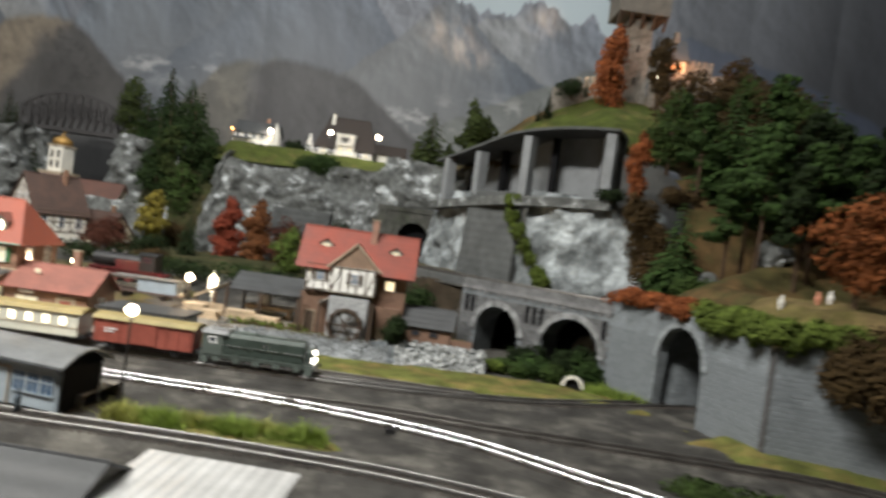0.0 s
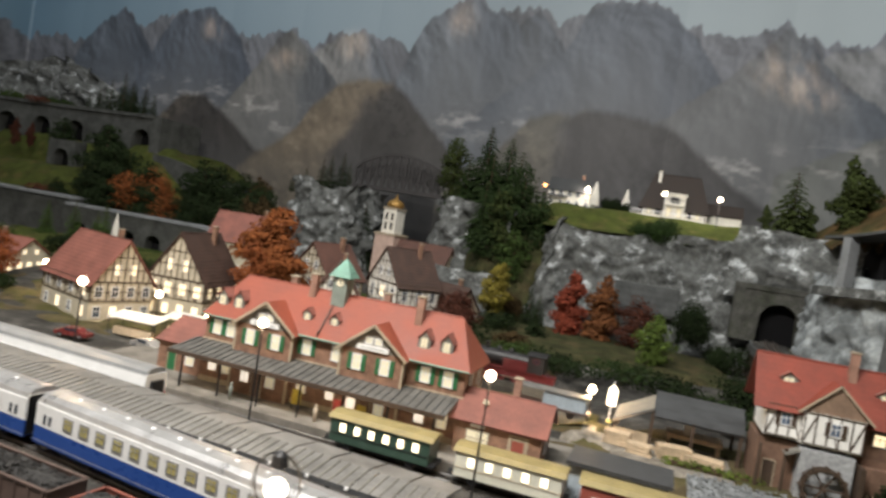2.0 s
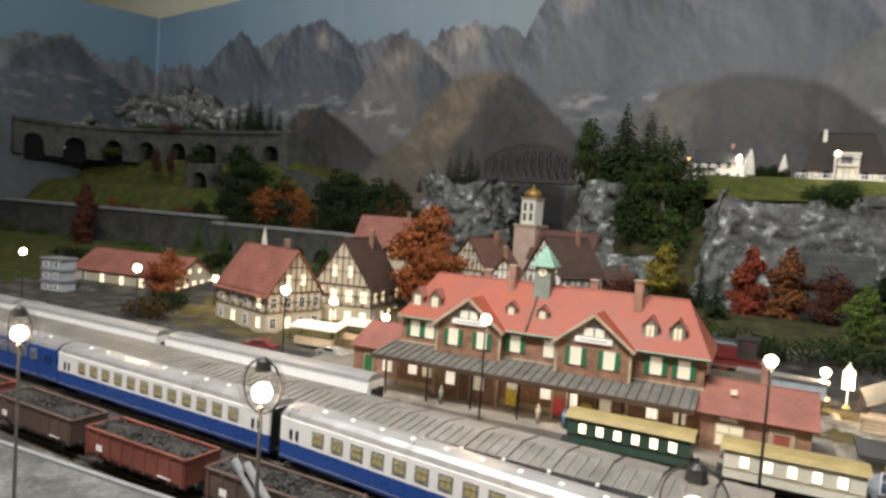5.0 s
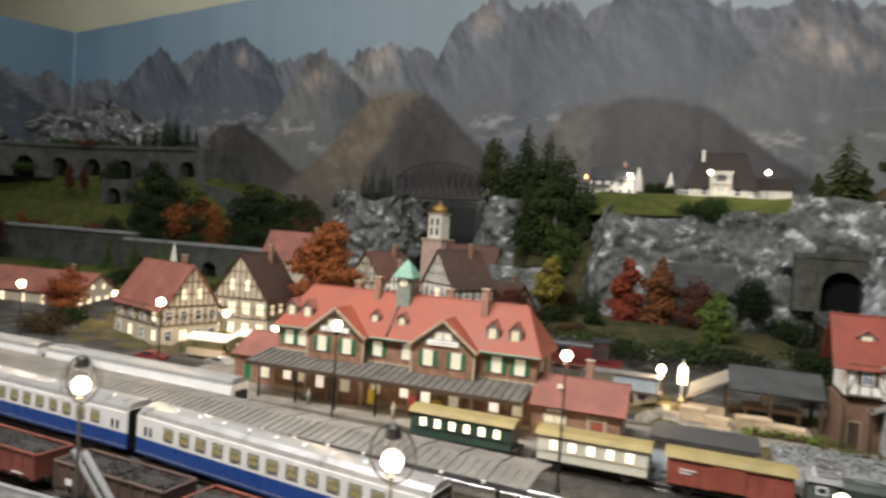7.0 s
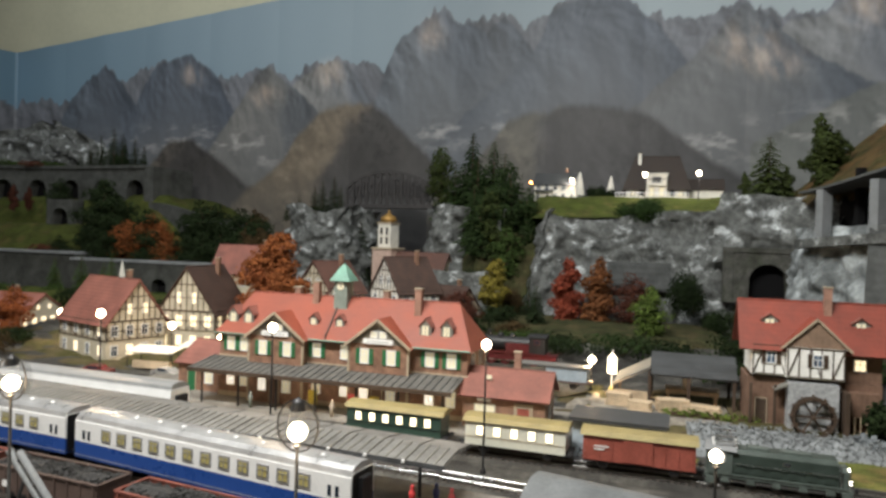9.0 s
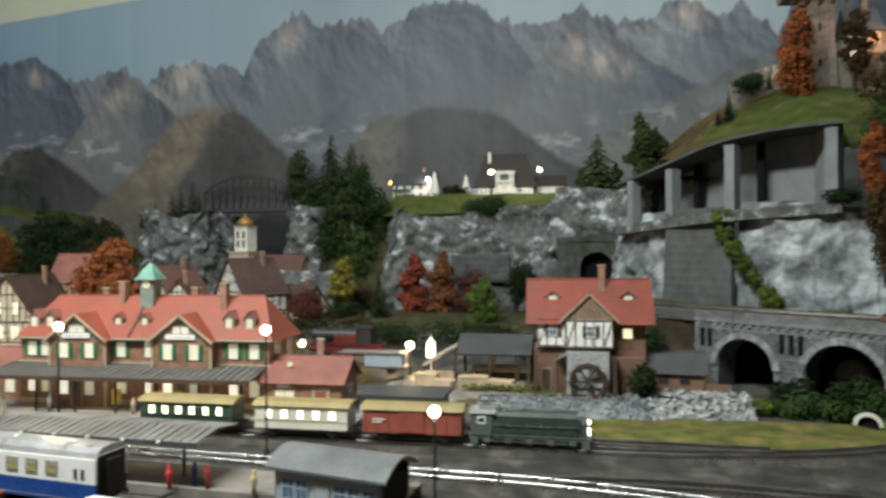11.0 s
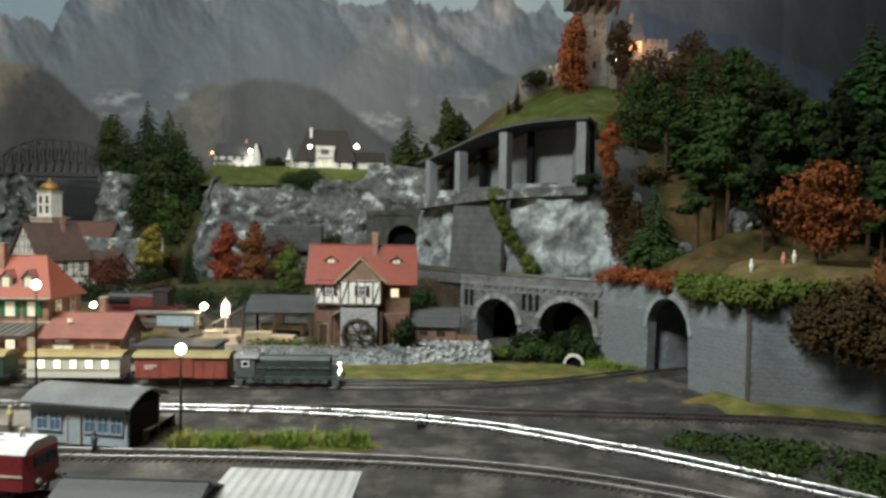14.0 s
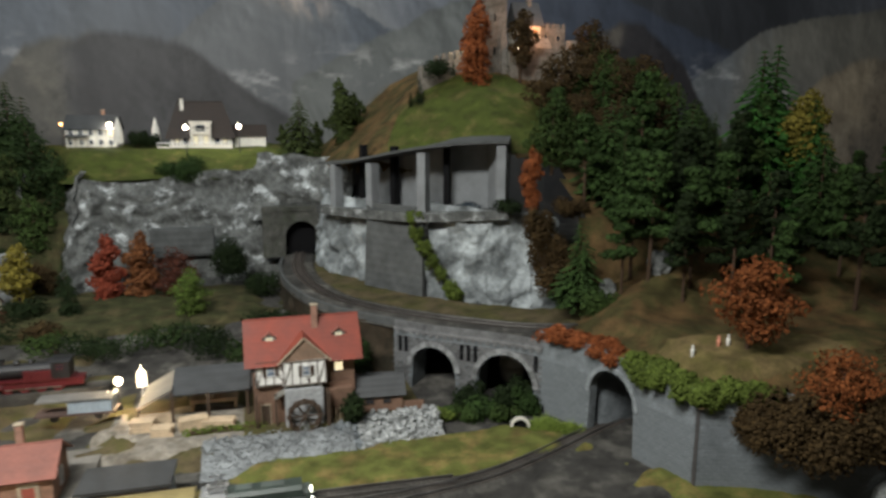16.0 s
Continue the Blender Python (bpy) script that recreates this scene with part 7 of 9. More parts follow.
def old_coach(x, n, body, name, label, windows, lit=True):
    c = thing(name, label, "wagon" if not windows else "coach", *on_track(T1, x), "branch line train")
    half = 0.0155
    part("body", Shape().box(-n / 2, n / 2, -half, half, 0.010, 0.0345), body, c)
    part("roof", Shape().extrude([(-half - 0.002, 0.0345), (half + 0.002, 0.0345), (0.012, 0.0385), (0, 0.0402), (-0.012, 0.0385)], -n / 2 - 0.003, n / 2 + 0.003), OLIVEROOF, c)
    part("underframe", Shape().box(-n / 2, n / 2, -0.012, 0.012, 0.0075, 0.0102), IRON, c)
    if windows:
        xs = [-n / 2 + n * (k + 0.9) / (windows + 0.8) for k in range(windows)]
        side_boxes("window", c, xs, 0.0094, 0.02, 0.0315, half, body, 0.0005, LITCOACH)
        for e in (-1, 1):
            part("end_platform", Shape().box(min(e * n / 2, e * (n / 2 + 0.006)), max(e * n / 2, e * (n / 2 + 0.006)), -half, half, 0.009, 0.011), IRON, c)
        part("sill", Shape().box(-n / 2, n / 2, -half - 0.0005, half + 0.0005, 0.0185, 0.0193), SANDSTONE if body is CREAMCAR else IRON, c)
    else:
        part("sliding_door", Shape().box(-0.014, 0.014, -half - 0.0012, -half, 0.0115, 0.0335), body, c)
        for k in range(9):
            u = -n / 2 + 0.003 + k * (n - 0.006) / 8
            part("plank_strip", Shape().box(u - 0.0006, u + 0.0006, -half - 0.0006, -half, 0.0105, 0.034), body, c)
        part("marking", Shape().box(-0.042, -0.028, -half - 0.0009, -half - 0.0006, 0.024, 0.0252), WHITE, c, "small white lettering bar")
        part("marking", Shape().box(-0.042, -0.032, -half - 0.0009, -half - 0.0006, 0.021, 0.0222), WHITE, c, "small white lettering bar")
    for s in (-1, 1):
        buffers(c, s * n / 2, s)
        for y in (-1, 1):
            part("wheel", Shape().rod((s * n * 0.32, y * 0.0072, 0.0058), (s * n * 0.32, y * 0.0098, 0.0058), 0.0058, n=16), RUSTSTEEL, c)
            part("axle_box", Shape().box(s * n * 0.32 - 0.004, s * n * 0.32 + 0.004, y * 0.0125 - 0.001, y * 0.0125 + 0.001, 0.004, 0.010), IRON, c)
    return c


old_coach(-0.298, 0.106, OXIDE, "goods_van", "brick-red covered goods van with olive roof", 0)
old_coach(-0.423, 0.106, CREAMCAR, "branch_line_coach", "ivory branch line coach with glowing windows", 5)
old_coach(-0.555, 0.112, DARKGREEN, "branch_line_coach", "dark green branch line coach with glowing windows", 6)


def green_loco(x):
    c = thing("electric_locomotive", "small dark green electric locomotive with lowered pantograph", "locomotive", *on_track(T1, x), "branch line train")
    part("frame", Shape().box(-0.062, 0.062, -0.0135, 0.0135, 0.0085, 0.0115).box(-0.058, 0.058, -0.0142, -0.0128, 0.0112, 0.0124).box(-0.058, 0.058, 0.0128, 0.0142, 0.0112, 0.0124), LOCOGREEN, c)
    part("cab", Shape().box(-0.06, -0.038, -0.0145, 0.0145, 0.0115, 0.034), LOCOGREEN, c)
    part("cab_roof", Shape().extrude([(-0.016, 0.034), (0.016, 0.034), (0.011, 0.0372), (-0.011, 0.0372)], -0.062, -0.034), DDROOF, c)
    part("hood", Shape().extrude([(-0.013, 0.0115), (0.013, 0.0115), (0.013, 0.0318), (0.009, 0.0355), (-0.009, 0.0355), (-0.013, 0.0318)], -0.038, 0.05), LOCOHOOD, c)
    part("hood_nose", Shape().extrude([(-0.0115, 0.0115), (0.0115, 0.0115), (0.0115, 0.026), (0.007, 0.029), (-0.007, 0.029), (-0.0115, 0.026)], 0.05, 0.059), LOCOGREEN, c)
    part("roof_hatch", Shape().box(-0.024, -0.006, -0.006, 0.006, 0.0355, 0.0372).box(0.004, 0.03, -0.006, 0.006, 0.0355, 0.0368), LOCOGREEN, c)
    side_boxes("cab_window", c, [-0.049], 0.009, 0.0235, 0.031, 0.0145, WHITE, 0.0004, DARKGLASS)
    side_boxes("hood_window", c, [0.008], 0.006, 0.0255, 0.029, 0.013, STEEL, 0.0003, DARKGLASS)
    for k in range(6):
        side_boxes("louvre", c, [-0.03 + 0.0145 * k], 0.009, 0.0145, 0.0215, 0.013, LOCOHOOD, 0.0006)
    part("handrail", Shape().rod((-0.036, -0.0146, 0.0228), (0.05, -0.0146, 0.0228), 0.0004, n=5), STEEL, c)
    for x in (0.0525, 0.0595):
        part("grab_rail", Shape().rod((x, -0.0128, 0.0115), (x, -0.0128, 0.03), 0.0005, n=5), STEEL, c)
    for k in range(5):
        for y in (-1, 1):
            w = part("driving_wheel", Shape().rod((-0.044 + 0.022 * k, y * 0.0072, 0.0075), (-0.044 + 0.022 * k, y * 0.0104, 0.0075), 0.0075, n=20), GREYIRON, c)
            part("hub", Shape().rod((-0.044 + 0.022 * k, y * 0.0104, 0.0075), (-0.044 + 0.022 * k, y * 0.0116, 0.0075), 0.0026, n=10), STEEL, w)
            part("axle_box", Shape().box(-0.0475 + 0.022 * k, -0.0405 + 0.022 * k, min(y * 0.0122, y * 0.0138), max(y * 0.0122, y * 0.0138), 0.0045, 0.0095), LOCOGREEN, c)
    part("coupling_rod", Shape().box(-0.048, 0.048, -0.0128, -0.0118, 0.005, 0.0066).box(-0.048, 0.048, 0.0118, 0.0128, 0.005, 0.0066), STEEL, c)
    for x in (-0.057, 0.057):
        part("step", Shape().box(x - 0.004, x + 0.004, -0.0145, -0.0135, 0.002, 0.0085), LOCOGREEN, c)
    pan = part("pantograph", Shape().bar((-0.056, -0.008, 0.04), (-0.04, -0.008, 0.0465), 0.0008).bar((-0.056, 0.008, 0.04), (-0.04, 0.008, 0.0465), 0.0008).bar((-0.056, -0.008, 0.04), (-0.032, -0.008, 0.042), 0.0007).bar((-0.056, 0.008, 0.04), (-0.032, 0.008, 0.042), 0.0007).bar((-0.054, -0.013, 0.047), (-0.034, -0.013, 0.047), 0.0013).bar((-0.054, 0.013, 0.047), (-0.034, 0.013, 0.047), 0.0013).bar((-0.04, -0.0145, 0.0475), (-0.04, 0.0145, 0.0475), 0.0015), STEEL, c, "bright folded pantograph")
    for p in ((-0.054, -0.008), (-0.054, 0.008), (-0.034, -0.008), (-0.034, 0.008)):
        part("insulator", Shape().rod((*p, 0.0365), (*p, 0.0407), 0.0014, n=8), WHITE, pan)
    for y, z in ((-0.008, 0.0165), (0.008, 0.0165), (0.0, 0.0255)):
        part("headlight", Shape().rod((0.059, y, z), (0.0612, y, z), 0.0021, n=12), HEADLIGHT, c)
    for s in (-1, 1):
        buffers(c, s * 0.06, s)


green_loco(-0.173)


def red_loco(x):
    c = thing("electric_locomotive", "dark red electric locomotive with pale grey roof", "locomotive", *on_track(T5, x))
    n = 0.178
    part("body", Shape().extrude([(-0.0168, 0.009), (0.0168, 0.009), (0.0168, 0.034), (-0.0168, 0.034)], -n / 2 + 0.006, n / 2 - 0.006), LOCORED, c)
    for s in (-1, 1):
        part("cab_nose", Shape().add([(s * (n / 2 - 0.006), -0.0168, 0.009), (s * (n / 2 - 0.006), 0.0168, 0.009), (s * (n / 2 - 0.006), 0.0168, 0.034), (s * (n / 2 - 0.006), -0.0168, 0.034), (s * n / 2, -0.013, 0.009), (s * n / 2, 0.013, 0.009), (s * (n / 2 - 0.002), 0.013, 0.034), (s * (n / 2 - 0.002), -0.013, 0.034)], [(0, 1, 2, 3), (4, 5, 6, 7), (0, 1, 5, 4), (1, 2, 6, 5), (2, 3, 7, 6), (3, 0, 4, 7)]), LOCORED, c)
        part("front_window", Shape().box(-0.0008, 0.0008, -0.011, -0.001, 0.024, 0.031, pose(s * (n / 2 - 0.0012), 0, 0)).box(-0.0008, 0.0008, 0.001, 0.011, 0.024, 0.031, pose(s * (n / 2 - 0.0012), 0, 0)), DARKGLASS, c)
        for y in (-0.0095, 0.0095):
            part("lamp", Shape().rod((s * n / 2, y, 0.0145), (s * (n / 2 + 0.0012), y, 0.0145), 0.002, n=10), WHITE, c)
        buffers(c, s * n / 2, s)
        bogie(c, s * 0.048, 0.034, 0.0066)
    part("roof", Shape().extrude([(-0.017, 0.034), (0.017, 0.034), (0.0135, 0.0385), (0.007, 0.0412), (-0.007, 0.0412), (-0.0135, 0.0385)], -n / 2 + 0.004, n / 2 - 0.004), material("pale_loco_roof", (0.6, 0.6, 0.6), 0.5, var=0.12), c)
    part("stripe", Shape().box(-n / 2 + 0.006, n / 2 - 0.006, -0.0172, 0.0172, 0.0185, 0.0198), material("cream_stripe", (0.6, 0.55, 0.42), 0.5), c)
    side_boxes("side_window", c, [-0.05, -0.02, 0.01, 0.04], 0.011, 0.0245, 0.0305, 0.0168, WHITE, 0.0004, DARKGLASS)
    for k, d in ((-0.045, 1), (0.045, -1)):
        part("pantograph", Shape().bar((k - 0.018, -0.009, 0.0445), (k + 0.018, -0.009, 0.0455), 0.0009).bar((k - 0.018, 0.009, 0.0445), (k + 0.018, 0.009, 0.0455), 0.0009).bar((k + 0.018 * d, -0.015, 0.0462), (k + 0.018 * d, 0.015, 0.0462), 0.0018), IRON, c)
    for k in range(4):
        part("roof_box", Shape().box(-0.018 + 0.01 * k, -0.011 + 0.01 * k, -0.006, 0.006, 0.041, 0.0445), material("roof_box_grey", (0.5, 0.5, 0.5), 0.5) if k == 0 else SILVER, c)
    part("horn", Shape().rod((0.07, 0.0, 0.041), (0.07, 0.0, 0.0475), 0.0018, n=8), SILVER, c)


red_loco(-0.375)

# stored vehicles behind the station
st_line = thing("steam_locomotive", "black steam locomotive with red running gear behind the station", "locomotive", -0.50, 1.16, 0.03, -2)
part("frame", Shape().box(-0.064, 0.064, -0.012, 0.012, 0.008, 0.019), CARBROWN, st_line)
part("running_board", Shape().box(-0.066, 0.05, -0.0155, 0.0155, 0.019, 0.021), CARBROWN, st_line)
part("boiler", Shape().rod((-0.06, 0, 0.034), (0.02, 0, 0.034), 0.0115, n=18), IRON, st_line, smooth=False)
part("smokebox_door", Shape().rod((-0.063, 0, 0.034), (-0.06, 0, 0.034), 0.0095, n=18), IRON, st_line)
part("chimney", Shape().lathe([(0.0038, 0.043), (0.0034, 0.052), (0.0044, 0.0545)], (-0.052, 0, 0), 12), IRON, st_line)
for x, r in ((-0.032, 0.0055), (-0.012, 0.0048)):
    part("steam_dome", Shape().lathe([(r, 0.043), (r, 0.0475), (r * 0.6, 0.0505), (0.0006, 0.0512)], (x, 0, 0), 12), IRON, st_line)
part("cab", Shape().box(0.02, 0.046, -0.0155, 0.0155, 0.021, 0.048), IRON, st_line)
part("cab_roof", Shape().extrude([(-0.0175, 0.048), (0.0175, 0.048), (0.011, 0.0515), (-0.011, 0.0515)], 0.017, 0.049), IRON, st_line)
side_boxes("cab_window", st_line, [0.033], 0.009, 0.036, 0.044, 0.0155, CARBROWN, 0.0005, DARKGLASS)
part("side_tank", Shape().box(-0.02, 0.02, -0.0155, -0.009, 0.021, 0.036), CARBROWN, st_line)
for k in range(4):
    for y in (-1, 1):
        part("driving_wheel", Shape().rod((-0.045 + 0.024 * k, y * 0.0072, 0.009), (-0.045 + 0.024 * k, y * 0.0126, 0.009), 0.009, n=18), CARBROWN, st_line)
part("coupling_rod", Shape().box(-0.048, 0.032, -0.0138, -0.0128, 0.006, 0.008), STEEL, st_line)
part("cylinder", Shape().rod((-0.064, -0.0135, 0.012), (-0.05, -0.0135, 0.012), 0.0048, n=12), CARBROWN, st_line)
for s in (-1, 1):
    buffers(st_line, s * 0.064, s, 0.013)
tagged(part("track_panel", Shape().box(-0.62, -0.4, 1.145, 1.175, 0.0, 0.03), BALLAST), "ballasted siding behind the station", "railway track", kind="structure")
grey = thing("flat_wagon", "grey flat wagon with pale load behind the parcel office", "wagon", -0.425, 1.05, 0.02, -4)
part("deck", Shape().box(-0.055, 0.055, -0.015, 0.015, 0.010, 0.013), WAGONGREY, grey)
part("load", Shape().box(-0.01, 0.05, -0.013, 0.013, 0.013, 0.032), GREYBLUE, grey)
part("cover", Shape().box(-0.052, 0.053, -0.015, 0.015, 0.032, 0.034), CORRUGATED, grey)
for d in (-0.03, 0.03):
    part("wheel", Shape().rod((d, -0.0098, 0.0058), (d, 0.0098, 0.0058), 0.0058, n=14), RUSTSTEEL, grey)

# ---- trees ----


def leaf_cloud(lumps, n, size, seed, flat=1.0):
    """Small bent leaf clumps scattered over the shells of ellipsoids (x, y, z, rx, ry, rz)."""
    rng, sh = random.Random(seed), Shape()
    weights = [a[3] * a[4] + a[3] * a[5] for a in lumps]
    for _ in range(n):
        x, y, z, rx, ry, rz = rng.choices(lumps, weights)[0]
        d = Vector((rng.gauss(0, 1), rng.gauss(0, 1), rng.gauss(0.15, 1))).normalized()
        k = rng.uniform(0.55, 1.12)
        c = Vector((x + d.x * rx * k, y + d.y * ry * k, z + d.z * rz * k))
        s = size * rng.uniform(0.6, 1.35)
        q = (d + Vector((rng.uniform(-0.7, 0.7), rng.uniform(-0.7, 0.7), rng.uniform(-0.5, 0.7)))).normalized().to_track_quat("Z", "Y")
        t = rng.uniform(0, 6.28)
        p = []
        for i in range(5):
            a = t + 2 * math.pi * i / 5
            r = s * rng.uniform(0.6, 1.1)
            p.append(c + q @ Vector((r * math.cos(a), r * math.sin(a) * flat, s * rng.uniform(-0.3, 0.3))))
        sh.add(p + [c + q @ Vector((0, 0, s * 0.5))], [(i, (i + 1) % 5, 5) for i in range(5)])
    return sh


def broadleaf(label, colour, h, x, y, z, seed, slim=0.5, n=420, group="autumn trees", lumps=9, trunk=0.3):
    """A tapered trunk with limbs and a crown of leaf clumps in several uneven lumps."""
    t = thing("tree", label, "tree", x, y, z, random.Random(seed).uniform(0, 360), group)
    rng = random.Random(seed)
    parts = []
    for k in range(lumps):
        v = trunk + (1 - trunk) * (k + 0.5) / lumps
        wide = slim * h * 0.5 * math.sin(math.pi * min(0.97, 0.12 + 0.85 * (v - trunk) / (1 - trunk))) ** 0.6
        a = rng.uniform(0, 6.28)
        o = wide * rng.uniform(0.15, 0.5)
        r = wide * rng.uniform(0.7, 0.95)
        parts.append((o * math.cos(a), o * math.sin(a), v * h, r, r, h * 0.11 * rng.uniform(0.8, 1.3)))
    wood = Shape().rod((0, 0, -0.004), (0.01 * h, 0, h * 0.75), h * 0.028, h * 0.008, 7)
    for p in parts[::2]:
        wood.rod((0, 0, max(h * 0.15, p[2] - 0.18 * h)), (p[0], p[1], p[2]), h * 0.012, h * 0.005, 5)
    part("trunk", wood, BARK, t)
    part("crown", leaf_cloud(parts, int(n * 4.2 * max(1.0, h * 0.0245 / 0.0042) ** 1.5), min(h * 0.0245, 0.0042), seed), LEAF[colour], t)
    return t


def fir(label, colour, h, x, y, z, seed, wide=0.36, group="conifers", bare=0.1, tiers=20):
    """Drooping tiers of needle boughs round a thin trunk."""
    t = thing("conifer", label, "tree", x, y, z, random.Random(seed).uniform(0, 360), group)
    rng, sh = random.Random(seed), Shape()
    for k in range(tiers):
        v = k / tiers
        zc = h * (bare + (0.98 - bare) * v)
        r = wide * h * 0.5 * (1 - v) ** 0.85 * rng.uniform(0.8, 1.15) + 0.012 * h
        m = max(5, int(13 * (1 - v) + 4))
        for i in range(m):
            a = 2 * math.pi * (i + rng.random()) / m
            rr = r * rng.uniform(0.65, 1.2)
            d, side = Vector((math.cos(a), math.sin(a), 0)), Vector((-math.sin(a), math.cos(a), 0))
            drop = rr * rng.uniform(0.15, 0.5)
            for e in (0.35, 0.62, 0.85, 1.0):
                c = d * rr * e + side * rr * rng.uniform(-0.12, 0.12) + Vector((0, 0, zc - drop * e * e + 0.01 * h))
                w = (rr * 0.17 + 0.007 * h) * rng.uniform(0.7, 1.2) * (1.15 - 0.35 * e)
                sh.add([c + d * w * 1.25 - Vector((0, 0, w * 0.45)), c + side * w * 0.8 - Vector((0, 0, w * 0.25)), c - d * w * 0.7, c - side * w * 0.8 - Vector((0, 0, w * 0.25)), c + Vector((0, 0, w * 0.4))], [(0, 1, 4), (1, 2, 4), (2, 3, 4), (3, 0, 4)])
    part("trunk", Shape().rod((0, 0, -0.005), (0, 0, h * 0.96), h * 0.022, h * 0.003, 7), BARK, t)
    part("crown", sh, LEAF[colour], t)
    return t


def pine(label, colour, h, x, y, z, seed, n=460, group="conifers"):
    """A bare tall trunk with flattened dark clumps above."""
    t = thing("pine", label, "tree", x, y, z, random.Random(seed).uniform(0, 360), group)
    rng, lumps = random.Random(seed), []
    wood = Shape().rod((0, 0, -0.01), (0.012 * h, 0.01 * h, h * 0.92), h * 0.017, h * 0.006, 7)
    for k in range(9):
        v = 0.42 + 0.56 * k / 8
        a, o = rng.uniform(0, 6.28), h * 0.17 * (1.1 - v) * rng.uniform(0.6, 1.6)
        r = h * 0.15 * (1.25 - v * 0.7) * rng.uniform(0.7, 1.1)
        lumps.append((o * math.cos(a), o * math.sin(a), v * h, r, r, h * 0.045))
        wood.rod((0, 0, v * h - 0.05 * h), (o * math.cos(a), o * math.sin(a), v * h), h * 0.008, h * 0.003, 5)
    part("trunk", wood, BARK, t)
    part("crown", leaf_cloud(lumps, int(n * 1.9), h * 0.022, seed), LEAF[colour], t)
    return t


def bush(label, colour, w, h, x, y, z, seed, n=160, group="bushes", deep=None):
    t = thing("bush", label, "bush", x, y, z, 0, group)
    rng = random.Random(seed)
    deep = deep or w
    lumps = [(rng.uniform(-0.32, 0.32) * w, rng.uniform(-0.32, 0.32) * deep, h * rng.uniform(0.25, 0.6), w * 0.26, deep * 0.26, h * 0.36) for _ in range(6)]
    part("leaves", leaf_cloud(lumps, int(n * 2.6 * max(1.0, (min(w, h) * 0.06 + 0.0009) / 0.0026) ** 1.6), min(min(w, h) * 0.06 + 0.0009, 0.0026), seed), LEAF[colour], t)
    part("stem", Shape().rod((0, 0, -0.003), (0, 0, h * 0.5), 0.0015, 0.0008, 5).rod((0, 0, 0), (w * 0.2, 0, h * 0.5), 0.001, 0.0006, 5).rod((0, 0, 0), (-w * 0.2, deep * 0.1, h * 0.5), 0.001, 0.0006, 5), BARK, t)
    return t


def grass_tuft(label, colour, w, deep, h, x, y, z, seed, n=520):
    """Thin standing blades, longest in the middle."""
    t = thing("grass_tuft", label, "grass", x, y, z, 0, "grass tufts")
    rng, sh = random.Random(seed), Shape()
    for _ in range(n):
        u, v = rng.uniform(-1, 1), rng.uniform(-1, 1)
        k = h * rng.uniform(0.45, 1.1) * (1 - 0.55 * max(abs(u), abs(v)) ** 2)
        a, b = rng.uniform(0, 6.28), rng.uniform(0.0004, 0.0009)
        c = Vector((u * w / 2, v * deep / 2, -0.001))
        e = Vector((math.cos(a), math.sin(a), 0)) * b
        lean = Vector((rng.gauss(0, 0.32) * k, rng.gauss(0, 0.32) * k, k))
        sh.add([c - e, c + e, c + e * 0.7 + lean * 0.6, c - e * 0.7 + lean * 0.6, c + lean * 1.05 + Vector((lean.x, lean.y, 0)) * 0.3], [(0, 1, 2, 3), (3, 2, 4)])
    part("turf", sh, LEAF[colour], t)
    return t


G = ground_at
broadleaf("tall red autumn tree below the cliff", "red", 0.163, -0.48, 1.63, G(-0.488, 1.63) - 0.018, 1, 0.45, 680, lumps=12, trunk=0.04)
broadleaf("tall rust-brown autumn tree below the cliff", "brownrust", 0.16, -0.407, 1.63, G(-0.415, 1.63) - 0.018, 2, 0.45, 680, lumps=12, trunk=0.04)
broadleaf("low dark red autumn tree", "maroon", 0.118, -0.334, 1.6, G(-0.338, 1.6) - 0.004, 3, 0.8, 420, trunk=0.12)
broadleaf("light green weeping tree", "lime", 0.115, -0.293, 1.45, G(-0.293, 1.45) - 0.01, 4, 0.62, 420, trunk=0.05)
broadleaf("yellow autumn tree beside the rock", "yellow", 0.145, -0.647, 1.6, G(-0.647, 1.6) - 0.01, 5, 0.5, 420, trunk=0.25)
fir("slim dark cypress below the cliff", "dark", 0.125, -0.575, 1.66, G(-0.575, 1.66), 6, 0.3)
bush("dark green shrub by the tunnel", "dark", 0.11, 0.10, -0.2, 1.66, G(-0.2, 1.66) + 0.04, 7, 260)
bush("dark green shrub by the tunnel", "dark", 0.09, 0.07, -0.145, 1.6, G(-0.145, 1.6), 8, 220)
bush("dark red shrub behind the church", "maroon", 0.11, 0.08, -0.73, 1.55, G(-0.73, 1.55) + 0.005, 9, 260)
bush("dark red shrub behind the church", "maroon", 0.08, 0.06, -0.84, 1.62, G(-0.84, 1.62), 10, 200)
broadleaf("broad orange tree behind the station", "orange", 0.195, -1.09, 1.36, G(-1.09, 1.36), 11, 0.75, 720, trunk=0.2)
broadleaf("broad orange tree behind the station", "orange", 0.15, -1.02, 1.3, G(-1.02, 1.3), 12, 0.8, 560, trunk=0.2)
broadleaf("rust-coloured tree beside the half-timbered house", "rust", 0.14, -1.06, 1.25, G(-1.06, 1.25), 13, 0.55, 420)
broadleaf("small red tree beside the farmhouse", "red", 0.075, -1.61, 1.12, G(-1.61, 1.12), 14, 0.85, 360, trunk=0.15)
